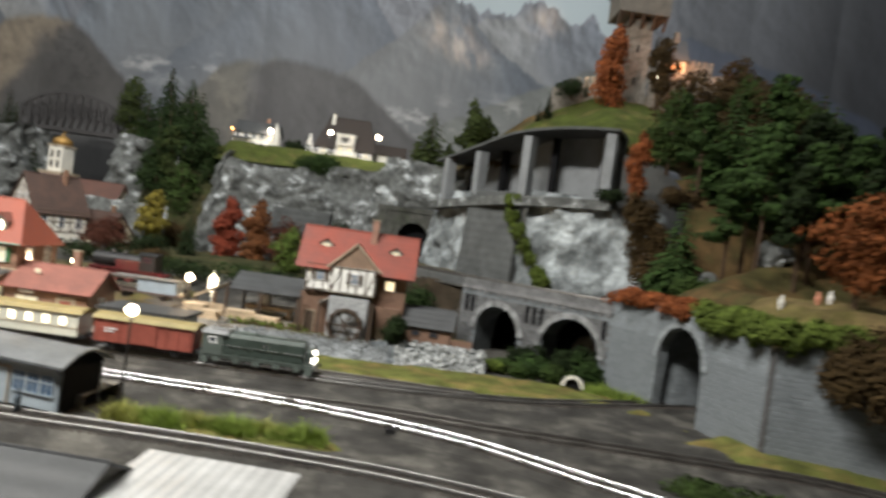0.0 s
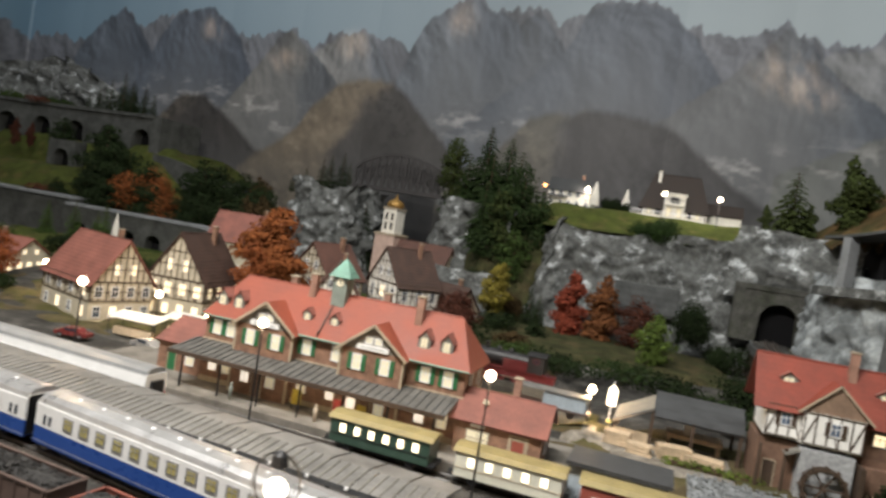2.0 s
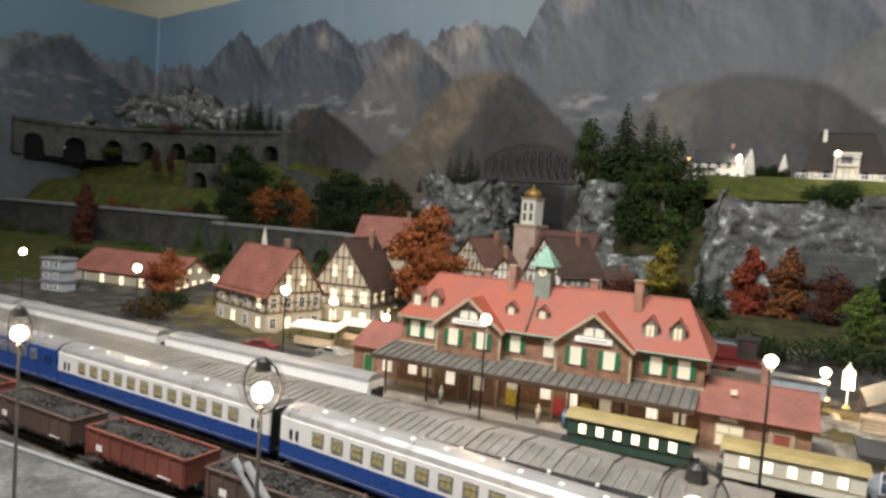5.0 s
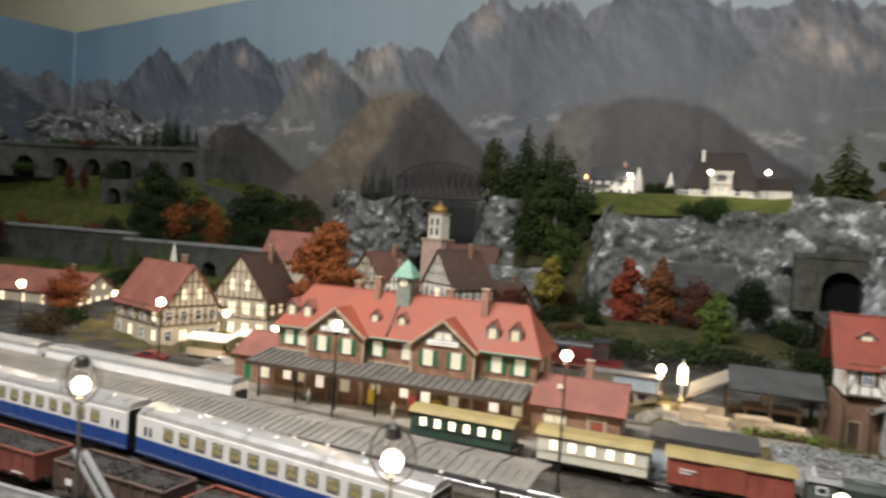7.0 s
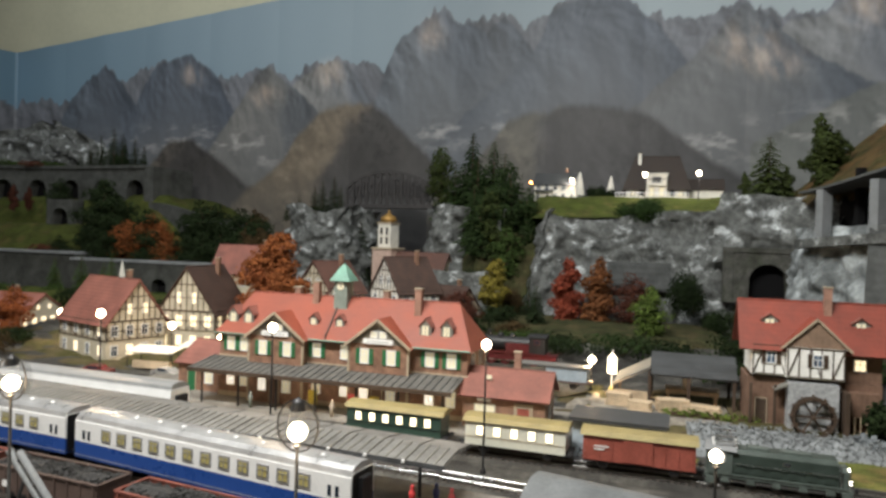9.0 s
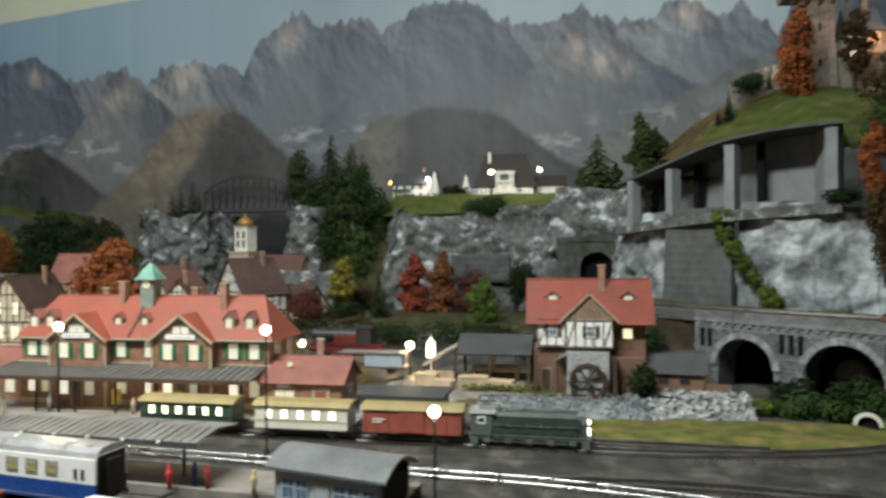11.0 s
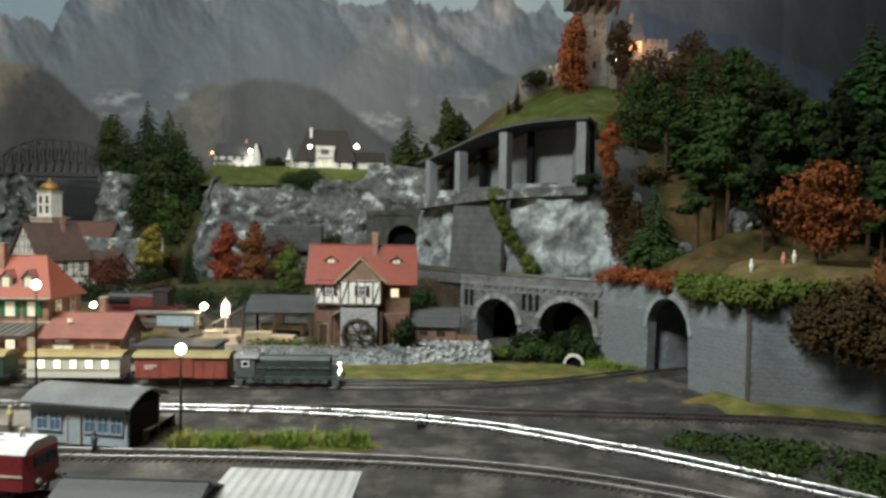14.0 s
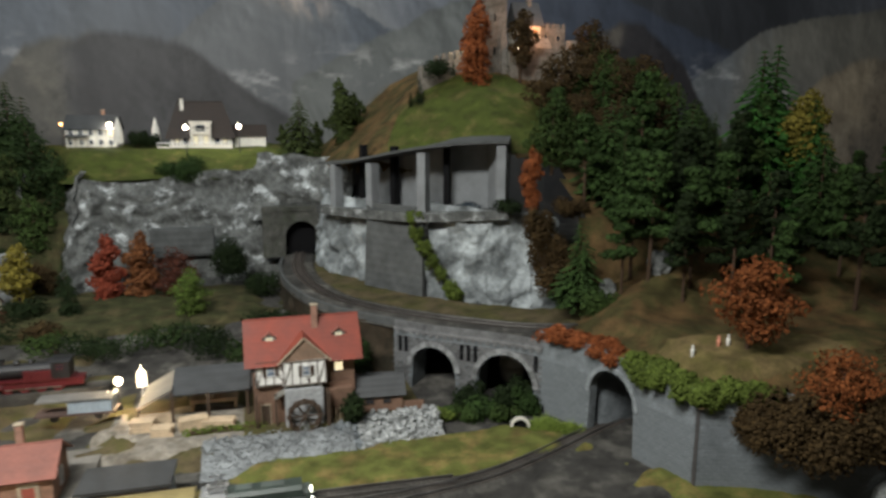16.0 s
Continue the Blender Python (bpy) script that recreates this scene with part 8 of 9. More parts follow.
for k, (x, y, z, h, w) in enumerate(((-0.852, 2.13, 0.3, 0.295, 0.5), (-0.775, 2.1, 0.29, 0.272, 0.5), (-0.735, 2.08, 0.29, 0.232, 0.55), (-0.9, 2.1, 0.3, 0.2, 0.55), (-0.815, 2.06, 0.28, 0.22, 0.6), (-0.75, 1.9, 0.2, 0.2, 0.5), (-0.79, 1.93, 0.22, 0.19, 0.5))):
    fir("tall dark fir behind the cliff edge" if k < 2 else "dark fir on the rocky slope", "cliff", h, x, y, z, 30 + k, w, tiers=26 if k < 2 else 20)
for k, (x, y, z, h, w, c) in enumerate(((-0.945, 2.1, 0.31, 0.22, 0.45, "olive"), (-0.668, 1.87, 0.19, 0.25, 0.52, "cliff"), (-0.622, 1.85, 0.19, 0.18, 0.55, "cliff"), (-0.705, 1.84, 0.17, 0.2, 0.5, "olive"), (-0.66, 1.79, 0.12, 0.15, 0.6, "green"), (-0.74, 1.82, 0.15, 0.17, 0.55, "cliff"))):
    broadleaf("olive green tree on the rocky slope" if c == "olive" else "dense dark green tree on the rocky slope", c, h, x, y, z, 330 + k, w, 300, "cliff trees", 9, 0.15)
for k, (x, y, z, w, h) in enumerate(((-0.66, 1.755, 0.07, 0.12, 0.08), (-0.72, 1.76, 0.08, 0.12, 0.09), (-0.62, 1.735, 0.05, 0.1, 0.07), (-0.775, 1.79, 0.07, 0.12, 0.09), (-0.69, 1.72, 0.04, 0.11, 0.06))):
    bush("dark shrub on the mossy slope", "dark" if k % 2 else "brown", w, h, x, y, z, 315 + k, 260, "slope shrubs")
small = fir("small dark spruce beside the bridge", "dark", 0.13, -1.4, 2.16, 0.31, 40, 0.4, "spruces by the bridge", tiers=14)
repeat(small, [(-1.44, 2.18, 0.31, 40, 0.9), (-1.365, 2.18, 0.315, 80, 1.1), (-1.49, 2.16, 0.30, 120, 0.7), (-1.33, 2.16, 0.31, 10, 0.85), (-1.54, 2.16, 0.29, 200, 0.5), (-2.33, 2.12, 0.48, 33, 1.0), (-2.28, 2.13, 0.48, 90, 1.25), (-2.23, 2.12, 0.48, 150, 1.05), (-2.38, 2.12, 0.48, 190, 0.7), (-2.18, 2.13, 0.48, 220, 0.9), (-2.43, 2.12, 0.48, 250, 0.5), (-2.13, 2.12, 0.48, 20, 0.65), (-2.31, 2.16, 0.48, 60, 0.9), (-2.255, 2.16, 0.48, 160, 0.95), (-1.08, 2.0, 0.1, 30, 1.6), (-1.2, 2.05, 0.08, 50, 1.7), (-1.13, 2.1, 0.06, 50, 2.0)])
fir("dark cypress beside the yellow tree", "dark", 0.105, -0.53, 1.5, G(-0.53, 1.5), 361, 0.45, "village cypresses")
# shrubs and trees between the village houses
for k, (x, y, w, h, c) in enumerate(((-1.46, 1.0, 0.1, 0.04, "brown"), (-1.52, 1.08, 0.09, 0.035, "dark"), (-1.42, 1.17, 0.1, 0.05, "dark"), (-1.55, 1.33, 0.14, 0.05, "green"), (-1.38, 1.33, 0.12, 0.06, "dark"), (-1.03, 1.12, 0.07, 0.03, "brown"), (-0.92, 1.2, 0.09, 0.05, "maroon"), (-0.8, 1.3, 0.12, 0.05, "dark"), (-0.66, 1.36, 0.12, 0.045, "dark"), (-0.55, 1.4, 0.1, 0.04, "brown"), (-0.7, 1.45, 0.12, 0.06, "maroon"), (-0.62, 1.5, 0.1, 0.05, "dark"), (-1.9, 1.38, 0.16, 0.06, "green"), (-2.1, 1.3, 0.14, 0.05, "dark"), (-1.7, 1.42, 0.12, 0.05, "dark"))):
    bush("dark garden shrub between the village houses", c, w, h, x, y, G(x, y), 340 + k, 220, "garden shrubs")
fir("tall green cypress beside the inn", "green", 0.14, -1.6, 1.42, G(-1.6, 1.42), 360, 0.36, "village cypresses")
broadleaf("red tree beside the long farmhouse", "rust", 0.1, -1.58, 1.13, G(-1.58, 1.13), 361, 0.7, 420, trunk=0.12)
for k, (x, y, w, h, c) in enumerate(((-0.45, 1.3, 0.14, 0.045, "dark"), (-0.34, 1.32, 0.14, 0.05, "cliff"), (-0.24, 1.28, 0.13, 0.05, "dark"), (-0.16, 1.2, 0.12, 0.055, "cliff"), (-0.13, 1.32, 0.12, 0.06, "dark"), (-0.05, 1.15, 0.1, 0.08, "cliff"), (0.0, 1.11, 0.08, 0.1, "cliff"), (-0.028, 0.925, 0.045, 0.045, "dark"), (-0.52, 1.33, 0.12, 0.035, "green"))):
    bush("dark shrub behind the sawmill and mill", c, w, h, x, y, G(x, y) + (0.018 if y < 1.0 else 0), 370 + k, 240, "mill shrubs")
for k, (x, y, z) in enumerate(((0.352, 1.14, 0.23), (0.36, 1.13, 0.18), (0.37, 1.125, 0.13), (0.4, 1.12, 0.16), (0.41, 1.08, 0.13))):
    bush("brown leafy shrub beside the pale rock face", "brown", 0.07, 0.08, x, y, z, 385 + k, 240, "rock shrubs")
# wooded left terraces
dk = broadleaf("dark green broadleaf tree on the terrace", "dark", 0.2, -2.02, 1.86, 0.15, 50, 0.75, 420, "terrace trees", trunk=0.1)
repeat(dk, [(-2.08, 1.88, 0.15, 70, 1.22), (-2.0, 1.84, 0.12, 170, 0.9), (-1.64, 1.9, 0.13, 10, 0.95), (-1.73, 1.92, 0.14, 120, 0.85), (-1.56, 1.92, 0.13, 220, 0.9), (-1.48, 1.88, 0.12, 260, 0.85), (-1.55, 1.8, 0.08, 300, 0.8), (-2.04, 1.8, 0.1, 20, 0.9), (-1.94, 1.8, 0.1, 30, 0.75), (-1.68, 1.8, 0.08, 90, 0.7), (-1.47, 1.78, 0.06, 190, 0.8), (-1.86, 1.84, 0.13, 200, 0.85), (-1.78, 1.77, 0.08, 130, 0.75), (-1.6, 1.77, 0.08, 60, 0.75), (-1.95, 1.76, 0.09, 250, 0.7), (-1.42, 1.84, 0.1, 80, 0.8), (-1.68, 1.88, 0.14, 290, 0.95), (-2.16, 1.78, 0.1, 10, 0.55), (-2.42, 2.02, 0.28, 190, 0.7), (-2.2, 2.0, 0.26, 10, 0.75)])
od = broadleaf("orange-brown tree on the terrace", "orange", 0.13, -1.78, 1.83, 0.13, 51, 0.85, 360, "terrace trees", trunk=0.15)
repeat(od, [(-1.84, 1.85, 0.14, 70, 1.1), (-1.9, 1.8, 0.13, 130, 1.0), (-1.74, 1.78, 0.1, 40, 0.8), (-1.52, 1.77, 0.1, 240, 0.6), (-2.55, 1.76, 0.15, 130, 0.4)])
yb = broadleaf("yellow-brown tree beside the rock", "brown", 0.14, -1.42, 1.82, 0.11, 52, 0.7, 360, "terrace trees", trunk=0.15)
repeat(yb, [(-1.47, 1.8, 0.1, 70, 1.0), (-1.5, 1.9, 0.2, 70, 0.8)])
ml = broadleaf("tall maroon tree before the terrace wall", "maroon", 0.19, -2.42, 1.55, 0.04, 53, 0.42, 420, "terrace trees", trunk=0.1)
repeat(ml, [(-2.36, 1.5, 0.03, 70, 0.7), (-2.6, 1.98, 0.3, 40, 0.5), (-2.53, 1.98, 0.3, 140, 0.45)])
pop = fir("slender green cypress in the village", "green", 0.13, -1.83, 1.55, 0.04, 54, 0.42, "village cypresses")
repeat(pop, [(-1.78, 1.58, 0.04, 50, 0.85), (-1.98, 1.6, 0.04, 90, 0.9), (-1.52, 1.6, 0.04, 90, 0.8)])
sb = bush("dark green shrub on the terrace", "green", 0.12, 0.05, -2.9, 2.02, 0.36, 55, 200, "terrace shrubs")
repeat(sb, [(-2.7, 2.22, 0.47, 30, 1.2), (-2.9, 2.2, 0.47, 60, 1.3), (-2.8, 1.66, 0.03, 90, 1.0), (-2.55, 1.62, 0.03, 120, 1.0), (-2.25, 1.62, 0.03, 150, 0.9), (-2.15, 1.56, 0.03, 150, 0.8), (-3.0, 1.6, 0.03, 10, 1.4), (-1.65, 1.62, 0.03, 10, 0.8)])
rb = bush("red shrub on the terrace", "maroon", 0.1, 0.03, -2.62, 2.06, 0.475, 56, 150, "terrace shrubs")
repeat(rb, [(-2.5, 1.78, 0.16, 0, 0.8), (-2.2, 1.75, 0.16, 0, 1.0), (-2.75, 1.78, 0.165, 0, 0.6), (-2.1, 1.72, 0.13, 0, 0.8)])
# plateau
bush("round dark green bush at the cliff edge", "fir", 0.14, 0.075, -0.337, 1.862, 0.296, 60, 520, "plateau bushes")
for x, w, h in ((-0.47, 0.06, 0.055), (-0.435, 0.05, 0.045)):
    bush("dark shrub between the parasols", "dark", w, h, x, 2.2, 0.372, 62, 220, "plateau bushes")
pt = broadleaf("dark green tree on the plateau", "olive", 0.19, 0.083, 1.83, 0.36, 61, 0.42, 520, "plateau trees", trunk=0.1)
repeat(pt, [(0.125, 1.86, 0.37, 120, 0.78), (-0.065, 1.98, 0.37, 200, 0.36), (0.03, 1.95, 0.37, 250, 0.4)])
fir("dark fir at the end of the plateau", "olive", 0.2, -0.025, 1.86, 0.322, 63, 0.66, "plateau trees", tiers=24)
slim = fir("slim dark cypress on the castle slope", "dark", 0.075, 0.245, 1.62, hill_at(0.245, 1.62), 62, 0.3, "castle cypresses")
repeat(slim, [(0.225, 1.63, hill_at(0.225, 1.63), 40, 0.65), (0.33, 1.62, hill_at(0.33, 1.62) + 0.03, 40, 0.6)])
bush("dark bush below the castle wall", "dark", 0.09, 0.05, 0.30, 1.64, hill_at(0.30, 1.64) + 0.03, 63, 200)
broadleaf("rust-red tree before the castle keep", "rust", 0.20, 0.385, 1.60, hill_at(0.385, 1.60) - 0.01, 64, 0.42, 480, trunk=0.08)
broadleaf("dark tree beside the castle turret", "brown", 0.17, 0.497, 1.6, hill_at(0.497, 1.6), 65, 0.4, 360)
broadleaf("brown-red tree below the castle house", "maroon", 0.075, 0.61, 1.55, hill_at(0.61, 1.55) - 0.01, 66, 1.0, 420, trunk=0.1)
broadleaf("rust tree beside the road gallery", "rust", 0.115, 0.342, 1.16, 0.285, 67, 0.36, 420, trunk=0.08)
# wood on the right hill
rng = random.Random(77)
kinds = [pine("dark pine on the wooded hill", "fir", 0.21, 0.47, 0.96, hill_at(0.47, 0.96), 70, 520, "hill wood"),
         pine("dark pine on the wooded hill", "dark", 0.22, 0.56, 1.0, hill_at(0.56, 1.0), 71, 520, "hill wood"),
         fir("dark spruce on the wooded hill", "fir", 0.20, 0.50, 1.16, hill_at(0.50, 1.16), 72, 0.55, "hill wood"),
         broadleaf("dark green tree on the wooded hill", "green", 0.15, 0.42, 1.24, hill_at(0.42, 1.24), 73, 0.8, 460, "hill wood", trunk=0.12)]
spots = [(0.40, 1.05), (0.50, 1.05), (0.62, 1.02), (0.70, 0.95), (0.64, 1.12), (0.74, 1.08), (0.44, 1.14), (0.58, 1.2), (0.68, 1.22), (0.80, 1.15), (0.46, 1.32), (0.54, 1.34), (0.63, 1.36), (0.74, 1.36), (0.84, 1.3), (0.9, 1.05), (0.95, 1.2), (0.96, 1.4), (0.86, 1.45), (0.52, 1.46), (0.7, 1.5), (0.80, 1.55), (1.05, 1.3), (1.1, 1.1), (1.02, 0.95), (0.84, 0.92), (0.78, 0.82), (0.92, 0.8), (1.05, 0.78), (1.2, 1.0), (1.2, 1.3), (1.1, 1.5), (0.66, 0.85), (1.3, 1.2), (0.60, 1.09), (0.53, 1.12)]
for k, (x, y) in enumerate(p for p in spots if p[0] < 0.86):
    kind = kinds[rng.choice((0, 1, 0, 1, 2, 3, 2))]
    repeat(kind, [(x + rng.uniform(-0.02, 0.02), y, hill_at(x, y) - 0.006, rng.uniform(0, 360), rng.uniform(0.75, 1.1) * (0.62 if y > 1.22 else 1.0))])
bm_ = broadleaf("brown-red tree in the hill wood", "brown", 0.14, 0.66, 1.42, hill_at(0.66, 1.42), 74, 0.75, 460, "hill wood", trunk=0.1)
repeat(bm_, [(0.60, 1.48, hill_at(0.6, 1.48), 90, 0.9), (0.76, 1.45, hill_at(0.76, 1.45), 190, 1.0), (0.56, 1.3, hill_at(0.56, 1.3), 190, 0.7), (1.0, 1.1, hill_at(1.0, 1.1), 30, 0.5)])
bd_ = broadleaf("brown-green tree in the hill wood", "brown", 0.18, 0.52, 1.42, hill_at(0.52, 1.42) - 0.02, 79, 0.8, 460, "hill wood", trunk=0.05)
for k in range(26):
    x, y = rng.uniform(0.48, 0.73), rng.uniform(1.28, 1.62)
    if not (x < 0.68 and y > 1.52):
        repeat((bd_, kinds[3], bm_)[k % 3] if k % 5 else kinds[2], [(x, y, hill_at(x, y) - 0.015, rng.uniform(0, 360), rng.uniform(0.75, 1.05) * (0.75 if x < 0.6 else 1.0))])
for k in range(44):
    x, y = rng.uniform(0.8, 1.7), rng.uniform(0.72, 1.5)
    repeat(kinds[rng.choice((0, 1, 2, 2, 3))], [(x, y, hill_at(x, y) - 0.01, rng.uniform(0, 360), rng.uniform(0.9, 1.3) if x < 0.86 else rng.uniform(0.4, 0.62))])
for k in range(7):
    x, y = rng.uniform(0.5, 0.8), rng.uniform(1.08, 1.3)
    repeat(kinds[2 + k % 2], [(x, y, hill_at(x, y) - 0.012, rng.uniform(0, 360), rng.uniform(0.55, 0.85))])
spruce = fir("tall fresh green spruce on the wooded hill", "spruce", 0.3, 0.84, 1.16, hill_at(0.84, 1.16), 82, 0.5, "hill wood", tiers=26)
repeat(spruce, [(0.91, 1.2, hill_at(0.91, 1.2), 80, 1.06), (0.9, 1.08, hill_at(0.9, 1.08), 150, 0.8)])
for x, y, z, r in ((0.5, 0.975, 0.205, 0.02), (0.436, 1.03, 0.205, 0.016), (0.525, 0.99, 0.215, 0.016)):
    crag = thing("pale_boulder", "pale grey rock between the pines on the hill", "boulder", x, y, min(z, hill_at(x, y)), 0, "hill rocks")
    lump = Shape().ball((0, 0, r * 0.55), r, 12, 1.1)
    lump.v = [tuple(Vector(p) * (1 + 0.35 * noise.noise(Vector(p) * 55 + Vector((x * 9, 0, 0))))) for p in lump.v]
    part("rock", lump, ROCK, crag)
repeat(kinds[0], [(0.53, 0.93, hill_at(0.53, 0.93) - 0.004, 40, 0.95), (0.435, 0.985, hill_at(0.435, 0.985) - 0.004, 200, 0.82), (0.61, 0.95, hill_at(0.61, 0.95) - 0.004, 130, 1.0)])
repeat(kinds[1], [(0.5, 0.905, hill_at(0.5, 0.905) - 0.004, 80, 0.8), (0.66, 0.9, hill_at(0.66, 0.9) - 0.004, 310, 0.95), (0.58, 0.89, hill_at(0.58, 0.89) - 0.004, 10, 0.85)])
broadleaf("yellow tree among the dark spruces", "yellow", 0.24, 0.91, 1.1, hill_at(0.91, 1.1), 75, 0.42, 460, "hill wood")
broadleaf("spreading orange tree on the hill edge", "orange", 0.125, 0.452, 0.70, hill_at(0.452, 0.70) - 0.004, 76, 0.85, 560, "hill edge trees", 11, 0.25)
broadleaf("small orange tree on the lower slope", "orange", 0.09, 0.485, 0.58, 0.105, 78, 1.1, 420, "hill edge trees", 9, 0.2)
for k, (x, y, w, h, c) in enumerate(((0.44, 0.595, 0.08, 0.07, "brown"), (0.40, 0.615, 0.06, 0.06, "brown"), (0.48, 0.565, 0.11, 0.085, "brown"), (0.455, 0.58, 0.09, 0.05, "brown"), (0.52, 0.55, 0.1, 0.08, "brown"), (0.57, 0.53, 0.1, 0.08, "brown"), (0.42, 0.6, 0.07, 0.09, "brown"), (0.53, 0.6, 0.12, 0.09, "brown"), (0.6, 0.58, 0.12, 0.09, "brown"), (0.66, 0.62, 0.14, 0.1, "brown"), (0.40, 1.0, 0.09, 0.05, "green"), (0.41, 1.12, 0.07, 0.04, "brown"))):
    bush("brown leafy shrub on the hill edge", c, w, h, x, y, min(hill_at(x, y), 0.075 + 0.4 * max(0, y - 0.58) if y < 0.7 else 9) - 0.012, 80 + k, 300, "hill edge shrubs")

# ---- ground cover ----


def patch(name, label, mat, x0, x1, y0, y1, height, seed, category="ground cover", base=None):
    """An irregular low mound of ground cover that sinks into the board at its rim."""
    nx, ny = max(14, int((x1 - x0) / 0.012)), max(8, int((y1 - y0) / 0.012))
    cx, cy, rx, ry = (x0 + x1) / 2, (y0 + y1) / 2, (x1 - x0) / 2, (y1 - y0) / 2

    def h(x, y):
        r = (abs((x - cx) / rx) ** 4 + abs((y - cy) / ry) ** 4) ** 0.25 + 0.35 * noise.noise(Vector((x * 18, y * 26, seed)))
        return (base(x, y) if base else ground_at(x, y)) - 0.004 + (height + 0.004) * ease((1.0 - r) / 0.35) + 0.0012 * noise.noise(Vector((x * 90, y * 90, seed))) * ease((1.0 - r) / 0.3)

    return tagged(field(name, x0, x1, nx, y0, y1, ny, h, mat), label, category, kind="structure")


patch("ground", "straw-coloured grass strip before the mill", GRASS, -0.25, 0.34, 0.768, 0.90, 0.006, 1.0)
patch("ground", "straw grass at the foot of the retaining wall", GRASS, 0.27, 0.62, 0.585, 0.74, 0.010, 2.0)
DRYGRASS = material("dry_hill_grass", (0.16, 0.118, 0.055), 0.95, var=0.45, fine=600, coarse=40, bump=0.9, depth=0.0015, second=(0.1, 0.085, 0.03), mix=0.52, blend=0.1)
patch("ground", "dry straw-brown grass on the hill edge", DRYGRASS, 0.34, 0.62, 0.64, 0.8, 0.006, 7.0, base=hill_at)
patch("ground", "trampled brown village square", EARTH, -1.6, -0.36, 0.955, 1.36, 0.006, 3.0)
patch("ground", "brown-green ground below the cliff", SLOPEGREEN, -0.78, -0.08, 1.36, 1.72, 0.012, 4.0)
patch("ground", "olive meadow behind the village", MEADOW, -2.2, -0.8, 1.36, 1.74, 0.008, 5.0)
patch("ground", "grass field beside the village, darkened for weak light", TERRACE, -3.11, -1.9, 0.9, 1.74, 0.006, 6.0)
patch("ground", "brown earth between station and sawmill", EARTH, -0.42, -0.05, 0.87, 1.14, 0.014, 8.0)
YARD = material("pale_gravel", (0.26, 0.235, 0.2), 0.9, var=0.4, fine=500, coarse=60, bump=0.8, depth=0.001, second=(0.15, 0.13, 0.105), mix=0.54, blend=0.1)
patch("ground", "pale gravel yard before the sawmill", YARD, -0.4, -0.15, 0.89, 1.08, 0.0178, 8.5)
patch("ground", "straw tuft patch between the tracks", GRASS, -0.26, -0.04, 0.518, 0.562, 0.003, 10.0)
tagged(part("road", Shape().box(-3.11, -0.62, 0.06, 0.446, -0.004, 0.0115), ROADGREY), "grey loading road at the layout front", "road", kind="structure")
tagged(part("kerb", Shape().box(-3.11, -0.62, 0.446, 0.4505, -0.004, 0.0135), CONCRETE), "pale kerb of the loading road", "kerb", kind="structure")

# mill yard: a rubble bank with its stones
yard = thing("mill_yard", "grey rubble stone terrace under the water mill", "terrace", kind="structure")
part("fill", Shape().box(-0.19, 0.075, 0.925, 1.06, -0.004, 0.0205), EARTH, yard)
rng = random.Random(12)


def rubble(label, x0, x1, y0, y1, top, n, size, mat, seed):
    """Loose stones heaped on a slope, the larger ones as pieces."""
    r = random.Random(seed)
    t = thing("rubble_heap", label, "rubble", (x0 + x1) / 2, (y0 + y1) / 2, 0, 0, "rubble heaps")
    rest = Shape()
    for k in range(n):
        u, v = r.random(), r.random()
        x, y = (x1 - x0) * (u - 0.5), (y1 - y0) * (v - 0.5)
        z = top * ease(v * 1.25) * (0.75 + 0.35 * r.random())
        s = size * r.uniform(0.5, 1.3)
        m = pose(x, y, z, r.uniform(0, 90), r.uniform(0, 90), r.uniform(0, 90))
        st = Shape()
        st.box(-s, s, -s * 0.8, s * 0.8, -s * 0.6, s * 0.6)
        st.v = [tuple(m @ (Vector(p) * r.uniform(0.75, 1.15))) for p in st.v]
        if k < 60:
            part("stone", st, mat, t)
        else:
            rest.add(st.v, st.f)
    part("rubble", rest, mat, t)["kind"] = "stuff"
    prof = [((y1 - y0) * (v - 0.5), top * ease(v * 1.25) * 0.86) for v in (0, 0.25, 0.5, 0.75, 1.0)]
    part("core", Shape().extrude([(prof[0][0], -0.004), (prof[-1][0], -0.004)] + prof[::-1], -(x1 - x0) / 2, (x1 - x0) / 2), mat, t)


GREYRUBBLE = material("grey_rubble", (0.23, 0.242, 0.25), 0.85, var=0.35, fine=500, coarse=60, bump=0.8, depth=0.001, island=0.15)
rubble("grey rubble bank before the mill wheel", -0.245, -0.04, 0.845, 0.93, 0.02, 1500, 0.0014, GREYRUBBLE, 1)
rubble("heap of pale broken stones below the mill shed", -0.03, 0.092, 0.868, 0.94, 0.024, 420, 0.0036, RUBBLE, 2)
rubble("rough dark stones under the mill flume", -0.062, -0.03, 0.875, 0.93, 0.02, 120, 0.004, MORTAR, 3)

